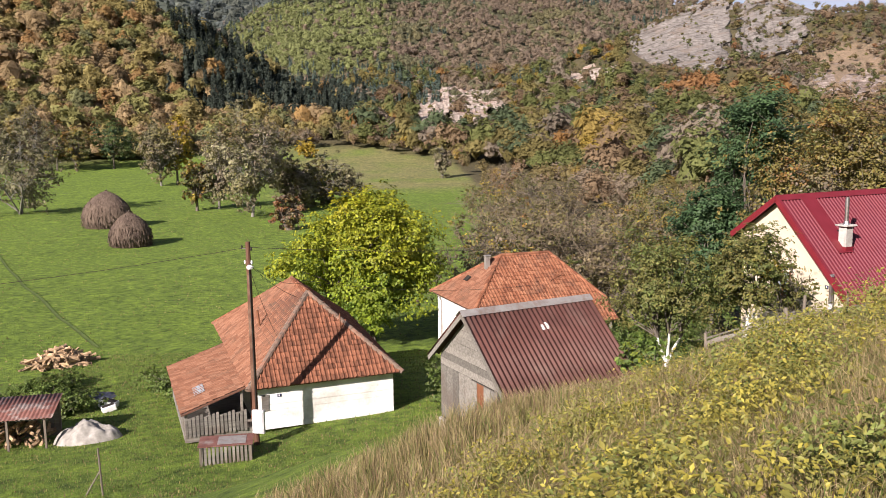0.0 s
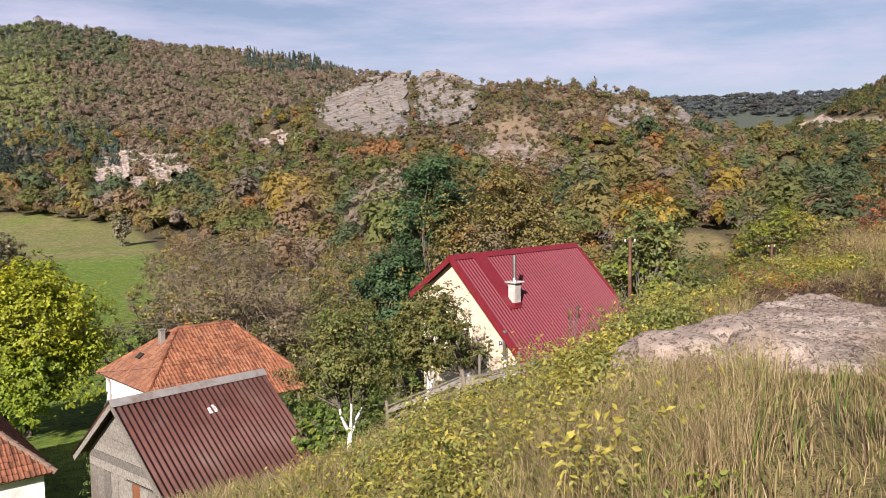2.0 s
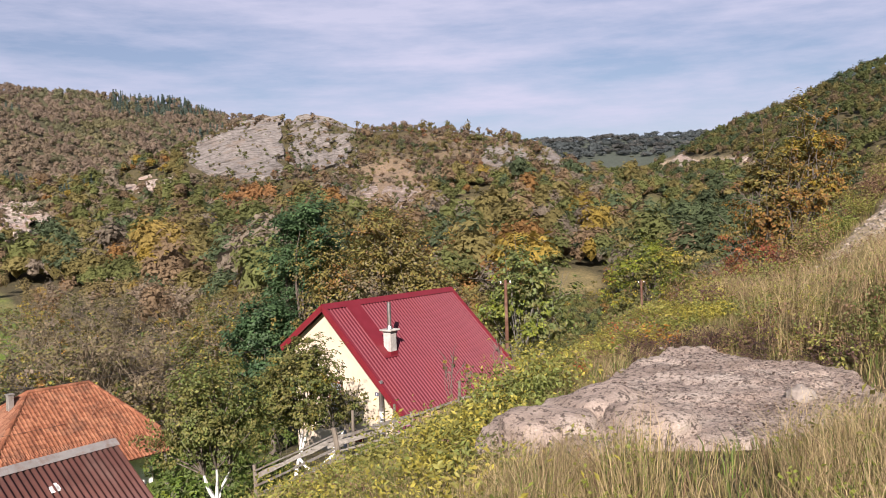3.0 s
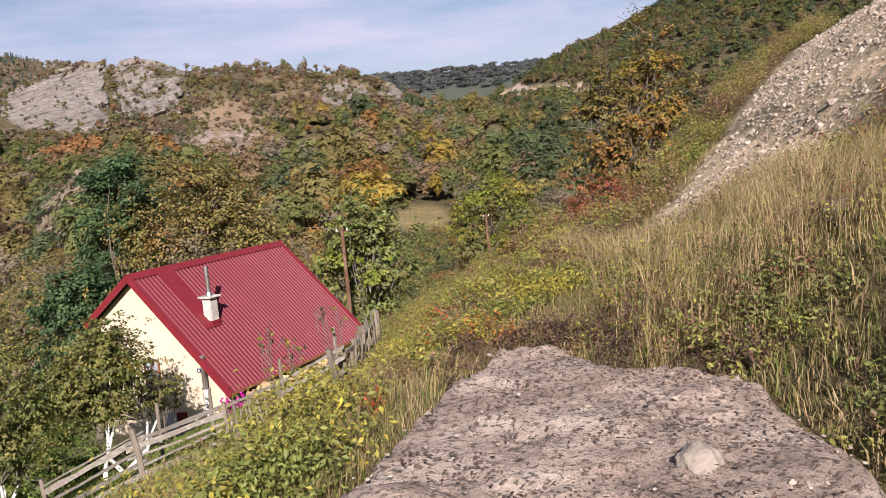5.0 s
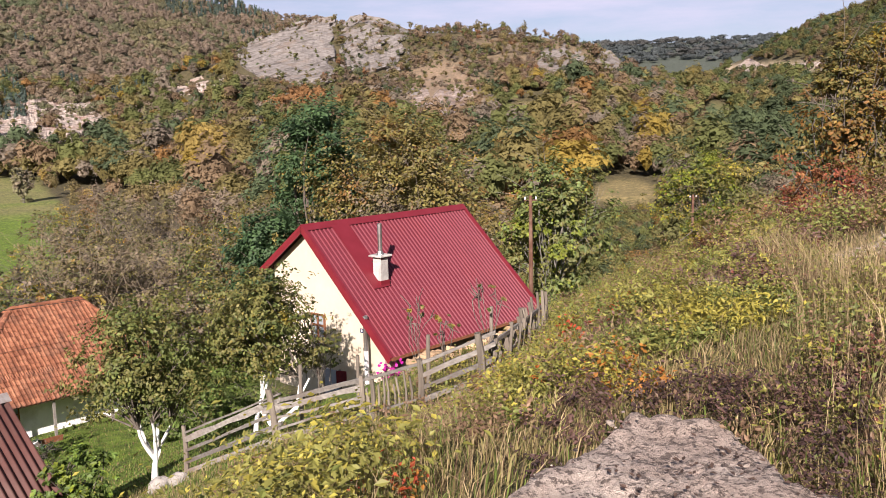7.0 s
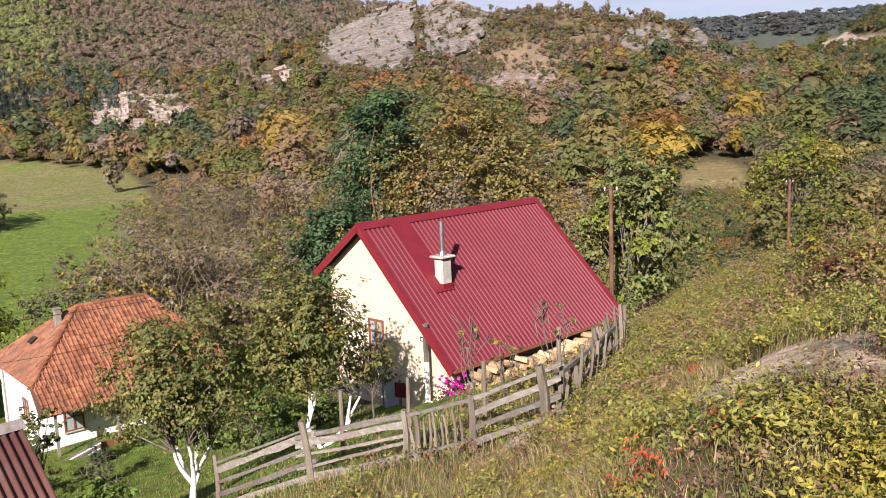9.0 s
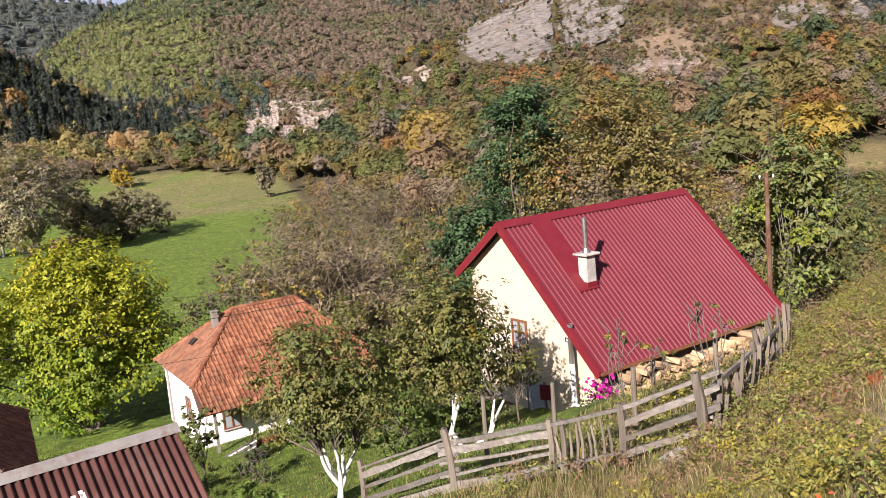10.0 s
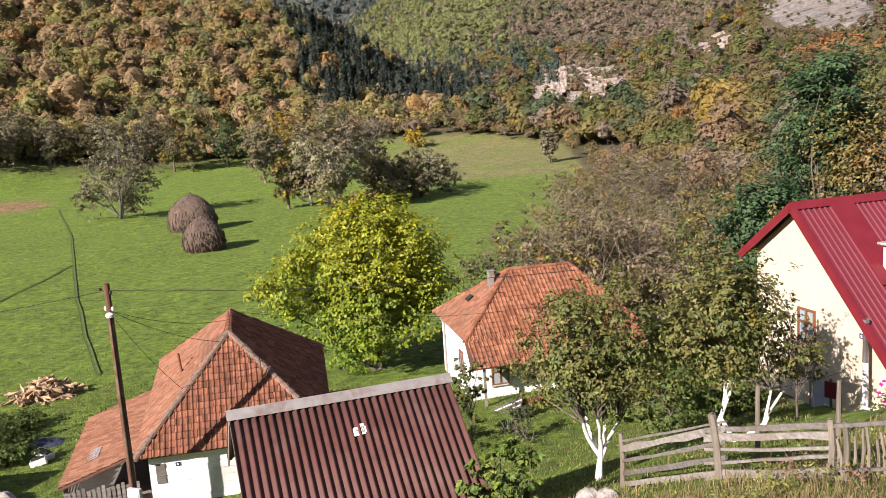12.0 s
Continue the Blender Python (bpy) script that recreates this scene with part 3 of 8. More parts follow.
def corrugated(length, width, pitch, height, kind="wave", lap=0.0):
    """A profiled sheet in its own plane: x across the ribs, y down the slope, with thickness."""
    if kind == "wave":
        xs = np.arange(0, length + 1e-6, pitch / 8)
        zs = height / 2 * (1 + np.cos(2 * np.pi * xs / pitch))
    else:
        k = np.array([0, 0.30, 0.42, 0.58, 0.70])
        xs = np.concatenate([pitch * (i + k) for i in range(int(length / pitch))])
        zs = np.tile([0, 0, height, height, 0], int(length / pitch))
    n = len(xs)
    v, f = [], []
    for side in (0.0, -0.006):
        for yy in (0.0, width):
            v.append(np.c_[xs, np.full(n, yy), zs + side])
    v = np.concatenate(v)
    i = np.arange(n - 1)
    f.append(np.c_[i, i + 1, n + i + 1, n + i])
    f.append(np.c_[2 * n + i, 3 * n + i, 3 * n + i + 1, 2 * n + i + 1])
    f.append(np.c_[n + i, n + i + 1, 3 * n + i + 1, 3 * n + i])
    f.append(np.c_[i, 2 * n + i, 2 * n + i + 1, i + 1])
    return v, np.concatenate(f)


def plane_map(v, origin, along, down):
    """Lay a sheet made in x, y into a roof plane."""
    along, down = Vector(along).normalized(), Vector(down).normalized()
    up = along.cross(down)
    if up.z < 0:
        up = -up
    m = np.array([along, down, up])
    return v @ m + np.array(origin)


def tube_part(name, path, radii, material_, parent, label="", sides=8):
    v, f = tube(path, radii, sides)
    return link_mesh(name, quick(name, v, f, None, False), material_, parent, label)



def hip_tiles(pts, pitch_x, pitch_y, skip=0.0, seed=1):
    """Places for roof tiles in a flat roof face: rows up the slope from the eave pts[0]-pts[1]; each as a matrix."""
    o, e = Vector(pts[0]), Vector(pts[1])
    ax = (e - o).normalized()
    nrm = Vector((0, 0, 0))
    for i in range(1, len(pts) - 1):
        nrm += (Vector(pts[i]) - o).cross(Vector(pts[i + 1]) - o)
    nrm.normalize()
    if nrm.z < 0:
        nrm = -nrm
    up = nrm.cross(ax).normalized()
    flat = [((Vector(p) - o).dot(ax), (Vector(p) - o).dot(up)) for p in pts]
    out, r = [], random.Random(seed)
    top = max(b for _, b in flat)
    b = 0.0
    while b < top:
        xs = []
        for (x1, y1), (x2, y2) in zip(flat, flat[1:] + flat[:1]):
            lo, hi = min(y1, y2), max(y1, y2)
            if lo <= b + 0.1 < hi:
                xs.append(x1 + (b + 0.1 - y1) / (y2 - y1) * (x2 - x1))
        if len(xs) >= 2:
            x = math.ceil(min(xs) / pitch_x) * pitch_x
            while x + pitch_x <= max(xs) + 0.06:
                p = o + ax * (x + r.gauss(0, 0.006)) + up * (b + r.gauss(0, 0.012)) + nrm * (0.03 + r.uniform(0, 0.015))
                m = Matrix((ax, up, nrm)).transposed().to_4x4()
                out.append(Matrix.Translation(p) @ m @ Matrix.Rotation(r.gauss(0, 0.018), 4, "Z") @ Matrix.Rotation(-0.07 + r.gauss(0, 0.012), 4, "X"))
                x += pitch_x
        b += pitch_y
    return out


def tile_shape(w, h):
    """A pressed clay tile: a flat pan with a raised roll along one side and a lip at its foot."""
    xs = [0, 0.1, 0.2, 0.34, 0.46, 0.56, 0.9, 1.0]
    zs = [0.0, 0.028, 0.04, 0.034, 0.012, 0.0, 0.002, 0.012]
    v = [(x * w, y * h, z + (0.012 if y == 0 else 0)) for y in (0, 1.12) for x, z in zip(xs, zs)] + [(x * w, 0, z - 0.016) for x, z in zip(xs, zs)]
    n = len(xs)
    f = [(i, i + 1, n + i + 1, n + i) for i in range(n - 1)] + [(2 * n + i, 2 * n + i + 1, i + 1, i) for i in range(n - 1)]
    return np.array(v), np.array(f)


def tile_sheet(name, mats, w, h, material_, parent, label=""):
    """Many tiles joined into one mesh, with a tone for each."""
    tv, tf = tile_shape(w, h)
    v, f, c = [], [], []
    for k, m in enumerate(mats):
        a = np.array(m)
        v.append(tv @ a[:3, :3].T + a[:3, 3])
        f.append(tf + k * len(tv))
    ob = link_mesh(name, quick(name, np.concatenate(v), np.concatenate(f)), material_, parent, label)
    return tagged(ob, kind="stuff")


def tiled_material(name, c1, c2, c3, moss):
    m, n, l, p = material(name, 0.88)
    g = n.new("ShaderNodeNewGeometry")
    col = ramp(n, l, g.outputs["Random Per Island"], (0.0, c1), (0.5, c2), (1.0, c3)).outputs[0]
    t = noise_node(n, l, 0.9, 6, 0.7)
    col = mix(n, l, ramp(n, l, t.outputs["Fac"], (0.5, (0, 0, 0)), (0.72, (0.75, 0.75, 0.75))).outputs[0], col, moss)
    q = noise_node(n, l, 18, 4, 0.7)
    col = mix(n, l, 1.0, col, ramp(n, l, q.outputs["Fac"], (0.3, (0.75, 0.75, 0.75)), (0.7, (1.2, 1.2, 1.2))).outputs[0], "MULTIPLY")
    l.new(col, p.inputs["Base Color"])
    bump(n, l, p, q.outputs["Fac"], 0.4, 0.01)
    return m


TILES = tiled_material("old_clay_tiles", (0.14, 0.05, 0.026), (0.215, 0.082, 0.042), (0.285, 0.124, 0.068), (0.09, 0.05, 0.034))
TILES_PALE = tiled_material("sunbleached_tiles", (0.145, 0.06, 0.034), (0.19, 0.085, 0.049), (0.235, 0.115, 0.07), (0.105, 0.062, 0.041))


def ridge_caps(name, a, b, parent, r=0.13, step=0.36, seed=3, mat_=None, label=""):
    """Half-round ridge tiles bedded in mortar from a to b, as one row."""
    a, b = Vector(a), Vector(b)
    n = max(2, int((b - a).length / step))
    q = (b - a).to_track_quat("X", "Z").to_matrix()
    rr = random.Random(seed)
    pieces = []
    for i in range(n):
        p0, p1 = a.lerp(b, i / n), a.lerp(b, (i + 1.08) / n)
        ring = []
        for p, s in ((p0, 1.12), (p1, 0.92)):
            for k in range(7):
                t = math.pi * (k / 6 * 1.3 - 0.15)
                ring.append(p + q @ Vector((0, math.cos(t) * r * s, math.sin(t) * r * s * 0.85 - 0.02 + rr.uniform(0, 0.02))))
        f = [(k, k + 1, 8 + k, 7 + k) for k in range(6)]
        f += [(0, 1, 5, 6), (1, 2, 4, 5)]
        pieces.append((np.array([tuple(x) for x in ring]), np.array(f)))
    v, f = join(pieces)
    return link_mesh(name, quick(name, v, f), mat_ or TILES, parent, label)


def cylinder(x, y, z0, z1, r0, r1, sides=10, bend=(0, 0)):
    return tube([(x, y, z0), (x + bend[0] / 2, y + bend[1] / 2, (z0 + z1) / 2), (x + bend[0], y + bend[1], z1)], [r0, (r0 + r1) / 2, r1], sides)


def tubes_part(name, pieces, material_, parent, label=""):
    v, f = join(pieces)
    return link_mesh(name, quick(name, v, f), material_, parent, label)


def window(parent, m, w, h, frame_mat, label=""):
    """A casement with frame, cross bar, pane and sill, in the plane x-z of m, facing -y."""
    def put(bm):
        bmesh.ops.transform(bm, matrix=m, verts=bm.verts)
        return bm
    win = part("window", put(boxed(-w / 2, w / 2, 0.02, 0.06, 0, h)), DARK, parent, label)
    bm = bmesh.new()
    for x in (-w / 2, 0, w / 2):
        box(bm, x - 0.035, x + 0.035, -0.05, 0.03, -0.03, h + 0.03)
    for z in (0, h * 0.62, h):
        box(bm, -w / 2 - 0.03, w / 2 + 0.03, -0.047, 0.027, z - 0.032, z + 0.032)
    part("frame", put(bm), frame_mat, win)
    part("sill", put(boxed(-w / 2 - 0.1, w / 2 + 0.1, -0.12, 0.02, -0.08, -0.035)), CONCRETE, win)
    part("pane", put(boxed(-w / 2, w / 2, -0.006, 0.0, 0, h)), GLASS, win)
    return win


GLASS, gn, gl, gp = material("window_glass", 0.05)
gp.inputs["Base Color"].default_value = (0.25, 0.28, 0.3, 1)
gp.inputs["Specular IOR Level"].default_value = 0.7
BLUEPLATE = surface("blue_number_plate", (0.02, 0.025, 0.08), (0.03, 0.035, 0.1), 8, 0.4)
WHITEBAR = surface("white_enamel", (0.75, 0.75, 0.75), (0.8, 0.8, 0.8), 8, 0.4)


def number_plate(parent, m, w=0.18, h=0.15):
    bm = boxed(-w / 2, w / 2, -0.012, 0.0, -h / 2, h / 2)
    bmesh.ops.transform(bm, matrix=m, verts=bm.verts)
    pl = part("number_plate", bm, BLUEPLATE, parent, "small dark blue enamel plate")
    bm = boxed(-0.035, 0.025, -0.017, -0.012, -h * 0.28, h * 0.28)
    bmesh.ops.transform(bm, matrix=m, verts=bm.verts)
    part("bar", bm, WHITEBAR, pl)


# red-roofed house: x along the ridge away from the front gable, y to its left
RH = frame_at(9.71, 37.6, -8.6, 0.615)
red_house = thing("house", RH, "small cream rendered house with a steep red sheet-metal roof", "house")
RZ = 8.6 - 2.28
WL, WR, DL, DR, RL = 2.62, 4.32, 1.88, 4.28, 9.35
OV = 0.4
side_l, side_r = WL - 0.45, WR - 0.62


def gable(x):
    bm = bmesh.new()
    poly(bm, [(x, -side_r, 0), (x, side_l, 0), (x, side_l, RZ - side_l * DL / WL - 0.08), (x, 0, RZ - 0.1), (x, -side_r, RZ - side_r * DR / WR - 0.08)], 0.28)
    return bm


part("wall", gable(OV + 0.28), CREAM, red_house, "sunlit cream gable wall")
part("wall", gable(RL - 0.3), CREAM, red_house)
part("wall", boxed(OV + 0.283, RL - 0.6, -side_r, -side_r + 0.28, 0, RZ - side_r * DR / WR - 0.1), CREAM, red_house)
part("wall", boxed(OV + 0.283, RL - 0.6, side_l - 0.28, side_l, 0, RZ - side_l * DL / WL - 0.1), CREAM, red_house)
dn_r, dn_l = Vector((0, -WR, -DR)), Vector((0, WL, -DL))
v, f = corrugated(RL - 0.1, dn_r.length, 0.2, 0.045, "rib")
link_mesh("roof", quick("roof", plane_map(v, (0.05, 0, RZ), (1, 0, 0), dn_r), f), REDSHEET, red_house, "ribbed dark red metal roof")
v, f = corrugated(RL - 0.1, dn_l.length, 0.2, 0.045, "rib")
link_mesh("roof", quick("roof", plane_map(v, (0.05, 0, RZ), (1, 0, 0), dn_l), f), REDSHEET, red_house)
nr = dn_r.cross(Vector((1, 0, 0))).normalized()
nr = nr if nr.z > 0 else -nr


def on_roof(x, down, lift=0.0):
    return Vector((x, 0, RZ)) + dn_r.normalized() * down + nr * lift


# flat flashing strip from the ridge to the chimney, and trims along every edge
bm = bmesh.new()
poly(bm, [on_roof(1.35, 0.0, 0.062), on_roof(2.2, 0.0, 0.062), on_roof(2.2, 3.25, 0.062), on_roof(1.35, 3.25, 0.062)], 0.012)
part("flashing", bm, REDTRIM, red_house, "smooth red strip above the chimney")
bm = bmesh.new()
poly(bm, [(0, 0.0, RZ + 0.1), (RL, 0.0, RZ + 0.1), (RL, -0.2, RZ - 0.12), (0, -0.2, RZ - 0.12)], 0.015)
poly(bm, [(RL, 0.0, RZ + 0.1), (0, 0.0, RZ + 0.1), (0, 0.22, RZ - 0.09), (RL, 0.22, RZ - 0.09)], 0.015)
part("ridge_cap", bm, REDTRIM, red_house)
for xx in (0.0, RL - 0.12):
    for dn in (dn_r, dn_l):
        bm = bmesh.new()
        a0, b0 = Vector((xx + 0.06, 0, RZ + 0.02)), Vector((xx + 0.06, 0, RZ + 0.02)) + dn
        beam(bm, a0, b0, 0.14, 0.13)
        beam(bm, a0 + Vector((0 if xx else -0.05, 0, -0.1)), b0 + Vector((0 if xx else -0.05, 0, -0.1)), 0.03, 0.2)
        part("verge_trim", bm, REDTRIM, red_house)
bm = bmesh.new()
beam(bm, on_roof(0.1, dn_r.length, -0.02), on_roof(RL - 0.1, dn_r.length, -0.02), 0.12, 0.1)
part("gutter", bm, BROWNPAINT, red_house)
bm = bmesh.new()
poly(bm, [on_roof(0.1, 0.3, -0.05), on_roof(RL - 0.1, 0.3, -0.05), on_roof(RL - 0.1, dn_r.length - 0.05, -0.05), on_roof(0.1, dn_r.length - 0.05, -0.05)], 0.03)
part("roof_boarding", bm, BROWNPAINT, red_house)
# chimney with a slab cap and a steel flue
cx, cd = 1.95, 2.95
cb = on_roof(cx, cd)
chimney = part("chimney", boxed(cx - 0.2, cx + 0.2, cb.y - 0.2, cb.y + 0.2, cb.z - 0.5, cb.z + 0.92, bevel=0.012), CONCRETE, red_house, "pale block chimney with slab cap and steel flue")
part("base_flashing", boxed(cx - 0.225, cx + 0.225, cb.y - 0.225, cb.y + 0.225, cb.z - 0.5, cb.z + 0.06), REDTRIM, chimney)
part("cap", boxed(cx - 0.32, cx + 0.32, cb.y - 0.32, cb.y + 0.32, cb.z + 0.92, cb.z + 1.0, bevel=0.02), CONCRETE, chimney)
tubes_part("flue", [cylinder(cx, cb.y, cb.z + 1.0, cb.z + 1.14, 0.14, 0.09), cylinder(cx, cb.y, cb.z + 1.14, cb.z + 2.15, 0.085, 0.085)], STEEL, chimney)
# stove pipe up the gable, window, number plate, grey cellar door
tubes_part("stove_pipe", [tube([(0.1, -3.1, 0.35), (0.1, -3.1, 2.15)], [0.085, 0.085], 8)], WHITEBAR, red_house, "white-topped steel stove pipe")
tubes_part("stove_pipe", [tube([(0.1, -3.1, 2.15), (0.1, -3.1, 3.35)], [0.085, 0.08], 8), ], STEEL, red_house)
tubes_part("pipe_cap", [tube([(0.1, -3.1, 3.3), (0.1, -3.1, 3.4)], [0.1, 0.1], 8)], STEEL, red_house)
tubes_part("pipe_elbow", [tube([(0.1, -3.1, 0.4), (0.2, -3.1, 0.2), (0.7, -3.1, 0.2)], [0.08, 0.08, 0.08], 8)], STEEL, red_house)
wz = Matrix.Translation((OV - 0.01, -0.3, 2.0)) @ Matrix.Rotation(-math.pi / 2, 4, "Z")
win = window(red_house, wz, 0.72, 1.05, BROWNPAINT, "small brown-framed window")
number_plate(red_house, Matrix.Translation((OV - 0.002, -2.62, 2.75)) @ Matrix.Rotation(-math.pi / 2, 4, "Z"))
bm = boxed(OV - 0.05, OV + 0.02, -1.35, -0.55, 0.0, 1.05)
door = part("cellar_door", bm, surface("grey_painted_door", (0.3, 0.33, 0.4), (0.38, 0.41, 0.48), 3, 0.7), red_house, "blue-grey low cellar door")
part("door_frame", boxed(OV - 0.06, OV + 0.01, -1.42, -1.352, 0.0, 1.12), OLDWOOD, door)
part("door_frame", boxed(OV - 0.06, OV + 0.01, -0.548, -0.48, 0.0, 1.12), OLDWOOD, door)

# white farmhouse under a hipped tile roof, with a lean-to porch: x along its front, y to the back
H1 = frame_at(-14.05, 34.98, -13.5, 0.557)
farmhouse = thing("house", H1, "low whitewashed farmhouse under a hipped old clay tile roof", "house")
E1 = 13.5 - 11.29
W1, HR, RI, RN, BK = 7.75, 3.95, 3.72, 4.2, 12.6
N1, F1 = (W1 / 2, HR, E1 + RI), (W1 / 2, HR + RN, E1 + RI)
c1, c2, k1, k2 = (0, 0, E1), (W1, 0, E1), (-0.1, BK, E1 + 0.55), (W1 + 0.6, BK, E1 + 0.3)
part("wall", boxed(0.45, W1 - 0.4, 0.45, 0.85, 0, E1 - 0.02), WHITEWASH, farmhouse, "uneven whitewashed front wall")
for k in range(7):
    part("board", boxed(0.45, W1 - 0.4, 0.425 + 0.006 * (k * 3 % 4), 0.449, 0.02 + k * 0.31, 0.3 + k * 0.31), WHITEWASH, farmhouse)
part("wall", boxed(0.45, 0.85, 0.853, BK - 0.9, 0, E1 - 0.02), WHITEWASH, farmhouse)
part("wall", boxed(W1 - 0.8, W1 - 0.4, 0.853, BK - 0.9, 0, E1 - 0.02), WHITEWASH, farmhouse)
part("wall", boxed(0.853, W1 - 0.803, BK - 1.3, BK - 0.9, 0, E1 + 0.1), WHITEWASH, farmhouse)
for name, pts, label in (("roof", [c1, c2, N1], "hipped roof of old clay tiles"), ("roof", [c2, k2, F1, N1], ""), ("roof", [k1, c1, N1, F1], ""), ("roof", [k2, k1, F1], "")):
    bm = bmesh.new()
    if len(pts) == 4:
        poly(bm, pts[:3], 0.06), poly(bm, [pts[0], pts[2], pts[3]], 0.06)
    else:
        poly(bm, pts, 0.06)
    part(name, bm, OLDTILE, farmhouse, label)
PX0, PZ = -3.05, E1 - 1.0
pw = [(PX0, 0.55, PZ), (0.05, 0.55, E1 + 0.02), (0.05, 8.6, E1 + 0.3), (PX0 - 0.1, 8.6, PZ + 0.25)]
porch_roof = part("porch_roof", poly(bmesh.new(), pw, 0.06), OLDTILE, farmhouse, "lean-to roof of sunbleached tiles")
tile_sheet("tiles", hip_tiles([pw[3], pw[0], pw[1], pw[2]], 0.22, 0.31, seed=4), 0.22, 0.31, TILES_PALE, porch_roof)
tile_sheet("tiles", hip_tiles([k1, c1, N1, F1], 0.22, 0.31, seed=5), 0.22, 0.31, TILES_PALE, farmhouse)
tile_sheet("tiles", hip_tiles([c2, k2, F1, N1], 0.22, 0.31, seed=6), 0.22, 0.31, TILES, farmhouse)
ridge_caps("ridge_tiles", c1, N1, farmhouse, 0.15, 0.34, 3, MORTAR, "mortared hip ridge")
ridge_caps("ridge_tiles", c2, N1, farmhouse, 0.15, 0.34, 4, MORTAR)
ridge_caps("ridge_tiles", N1, F1, farmhouse, 0.15, 0.36, 5)
ridge_caps("ridge_tiles", F1, k1, farmhouse, 0.13, 0.36, 6)
ridge_caps("ridge_tiles", F1, k2, farmhouse, 0.13, 0.36, 7)
# vent pipes and a glass tile light
tubes_part("vent_pipe", [cylinder(5.1, 2.1, E1 + 1.9, E1 + 2.9, 0.03, 0.03, 6)], BROWNPAINT, farmhouse)
tubes_part("vent_pipe", [cylinder(1.6, 5.6, E1 + 1.5, E1 + 2.6, 0.06, 0.06, 8, (-0.1, 0.1))], BROWNPAINT, farmhouse, "leaning rusty vent pipe")
part("roof_light", poly(bmesh.new(), [(-2.25, 2.3, PZ + 0.38), (-1.75, 2.3, PZ + 0.56), (-1.75, 3.4, PZ + 0.6), (-2.25, 3.4, PZ + 0.42)], 0.02), GLASS, farmhouse, "small glass tile light")
number_plate(farmhouse, Matrix.Translation((1.55, 0.42, E1 - 0.55)))
# porch: posts, rail of upright slats, dark back, brown door
for px, py in ((PX0 + 0.25, 0.75), (-0.2, 0.75), (PX0 + 0.25, 4.2), (PX0 + 0.25, 8.2)):
    part("porch_post", boxed(px - 0.06, px + 0.06, py - 0.06, py + 0.06, 0, PZ + 0.05 + (px + 3) * 0.3, bevel=0.01), OLDWOOD, farmhouse)
part("porch_floor", boxed(PX0 + 0.15, 0.45, 0.7, 8.4, -0.2, 0.12), OLDWOOD, farmhouse)
for i in range(15):
    xx = PX0 + 0.32 + i * 0.185
    part("rail_slat", boxed(xx, xx + 0.13, 0.62, 0.65, 0.12 - 0.03 * (i % 3), 1.0 + 0.05 * (i % 4)), OLDWOOD, farmhouse)
for i in range(30):
    yy = 0.8 + i * 0.25
    part("rail_slat", boxed(PX0 + 0.16, PX0 + 0.19, yy, yy + 0.16, 0.12, 0.95 + 0.05 * (i % 3)), OLDWOOD, farmhouse)
bm = bmesh.new()
beam(bm, (PX0 + 0.2, 0.67, 0.95), (-0.2, 0.67, 0.98), 0.05, 0.08)
part("hand_rail", bm, OLDWOOD, farmhouse)
part("porch_shutter", boxed(0.38, 0.43, 1.0, 1.9, 0.1, 1.8), BROWNPAINT, farmhouse, "brown wooden door in the porch")
part("porch_shutter", boxed(0.7, 1.05, 0.4, 0.448, 0.95, 1.75), OLDWOOD, farmhouse, "grey wooden shutter")

# far house with a hipped tile roof
H2 = frame_at(-2.95, 57.0, -14.4, 0.565)
far_house = thing("house", H2, "whitewashed house behind fruit trees with a weathered hipped tile roof", "house")
E2, R2 = 14.4 - 7.95 - 2.84, 14.4 - 7.95
a0, a1, b0 = -5.55, 4.3, 3.8
P2 = [(a0, -b0, E2), (a1, -b0, E2), (a1, b0, E2), (a0, b0, E2)]
RA, RB = (-1.87, 0, R2), (1.87, 0, R2)
fo = [(a0 - 0.1, -b0 - 1.5, E2 - 1.1), (a1, -b0 - 1.5, E2 - 1.1)]
part("wall", boxed(a0 + 0.4, a1 - 0.4, -b0 + 0.4, -b0 + 0.7, 0, E2), WHITEWASH, far_house, "white front wall")
part("wall", boxed(a0 + 0.4, a0 + 0.7, -b0 + 0.703, b0 - 0.4, 0, E2), WHITEWASH, far_house)
part("wall", boxed(a1 - 0.7, a1 - 0.4, -b0 + 0.703, b0 - 0.4, 0, E2), WHITEWASH, far_house)
part("wall", boxed(a0 + 0.703, a1 - 0.703, b0 - 0.7, b0 - 0.4, 0, E2), WHITEWASH, far_house)
for i, pts in enumerate(([P2[0], P2[1], RB, RA], [P2[1], P2[2], RB], [P2[2], P2[3], RA, RB], [P2[3], P2[0], RA], [fo[0], fo[1], P2[1], P2[0]])):
    rf_ = part("roof", poly(bmesh.new(), pts, 0.06), OLDTILE, far_house, "sagging clay tile roof" if i == 0 else "")
    if i != 2:
        tile_sheet("tiles", hip_tiles(pts, 0.24, 0.34, seed=20 + i), 0.24, 0.34, TILES if i in (0, 1, 4) else TILES_PALE, rf_)
for i, (p, q) in enumerate(((P2[0], RA), (P2[1], RB), (RA, RB), (P2[2], RB), (P2[3], RA))):
    ridge_caps("ridge_tiles", p, q, far_house, 0.14, 0.38, 30 + i)
ch = part("chimney", boxed(-3.05, -2.73, -0.25, 0.07, R2 - 1.6, R2 + 0.05, bevel=0.01), ZINC, far_house, "grey metal-clad chimney")
part("cap", boxed(-3.09, -2.69, -0.29, 0.11, R2 + 0.05, R2 + 0.1), ZINC, ch)
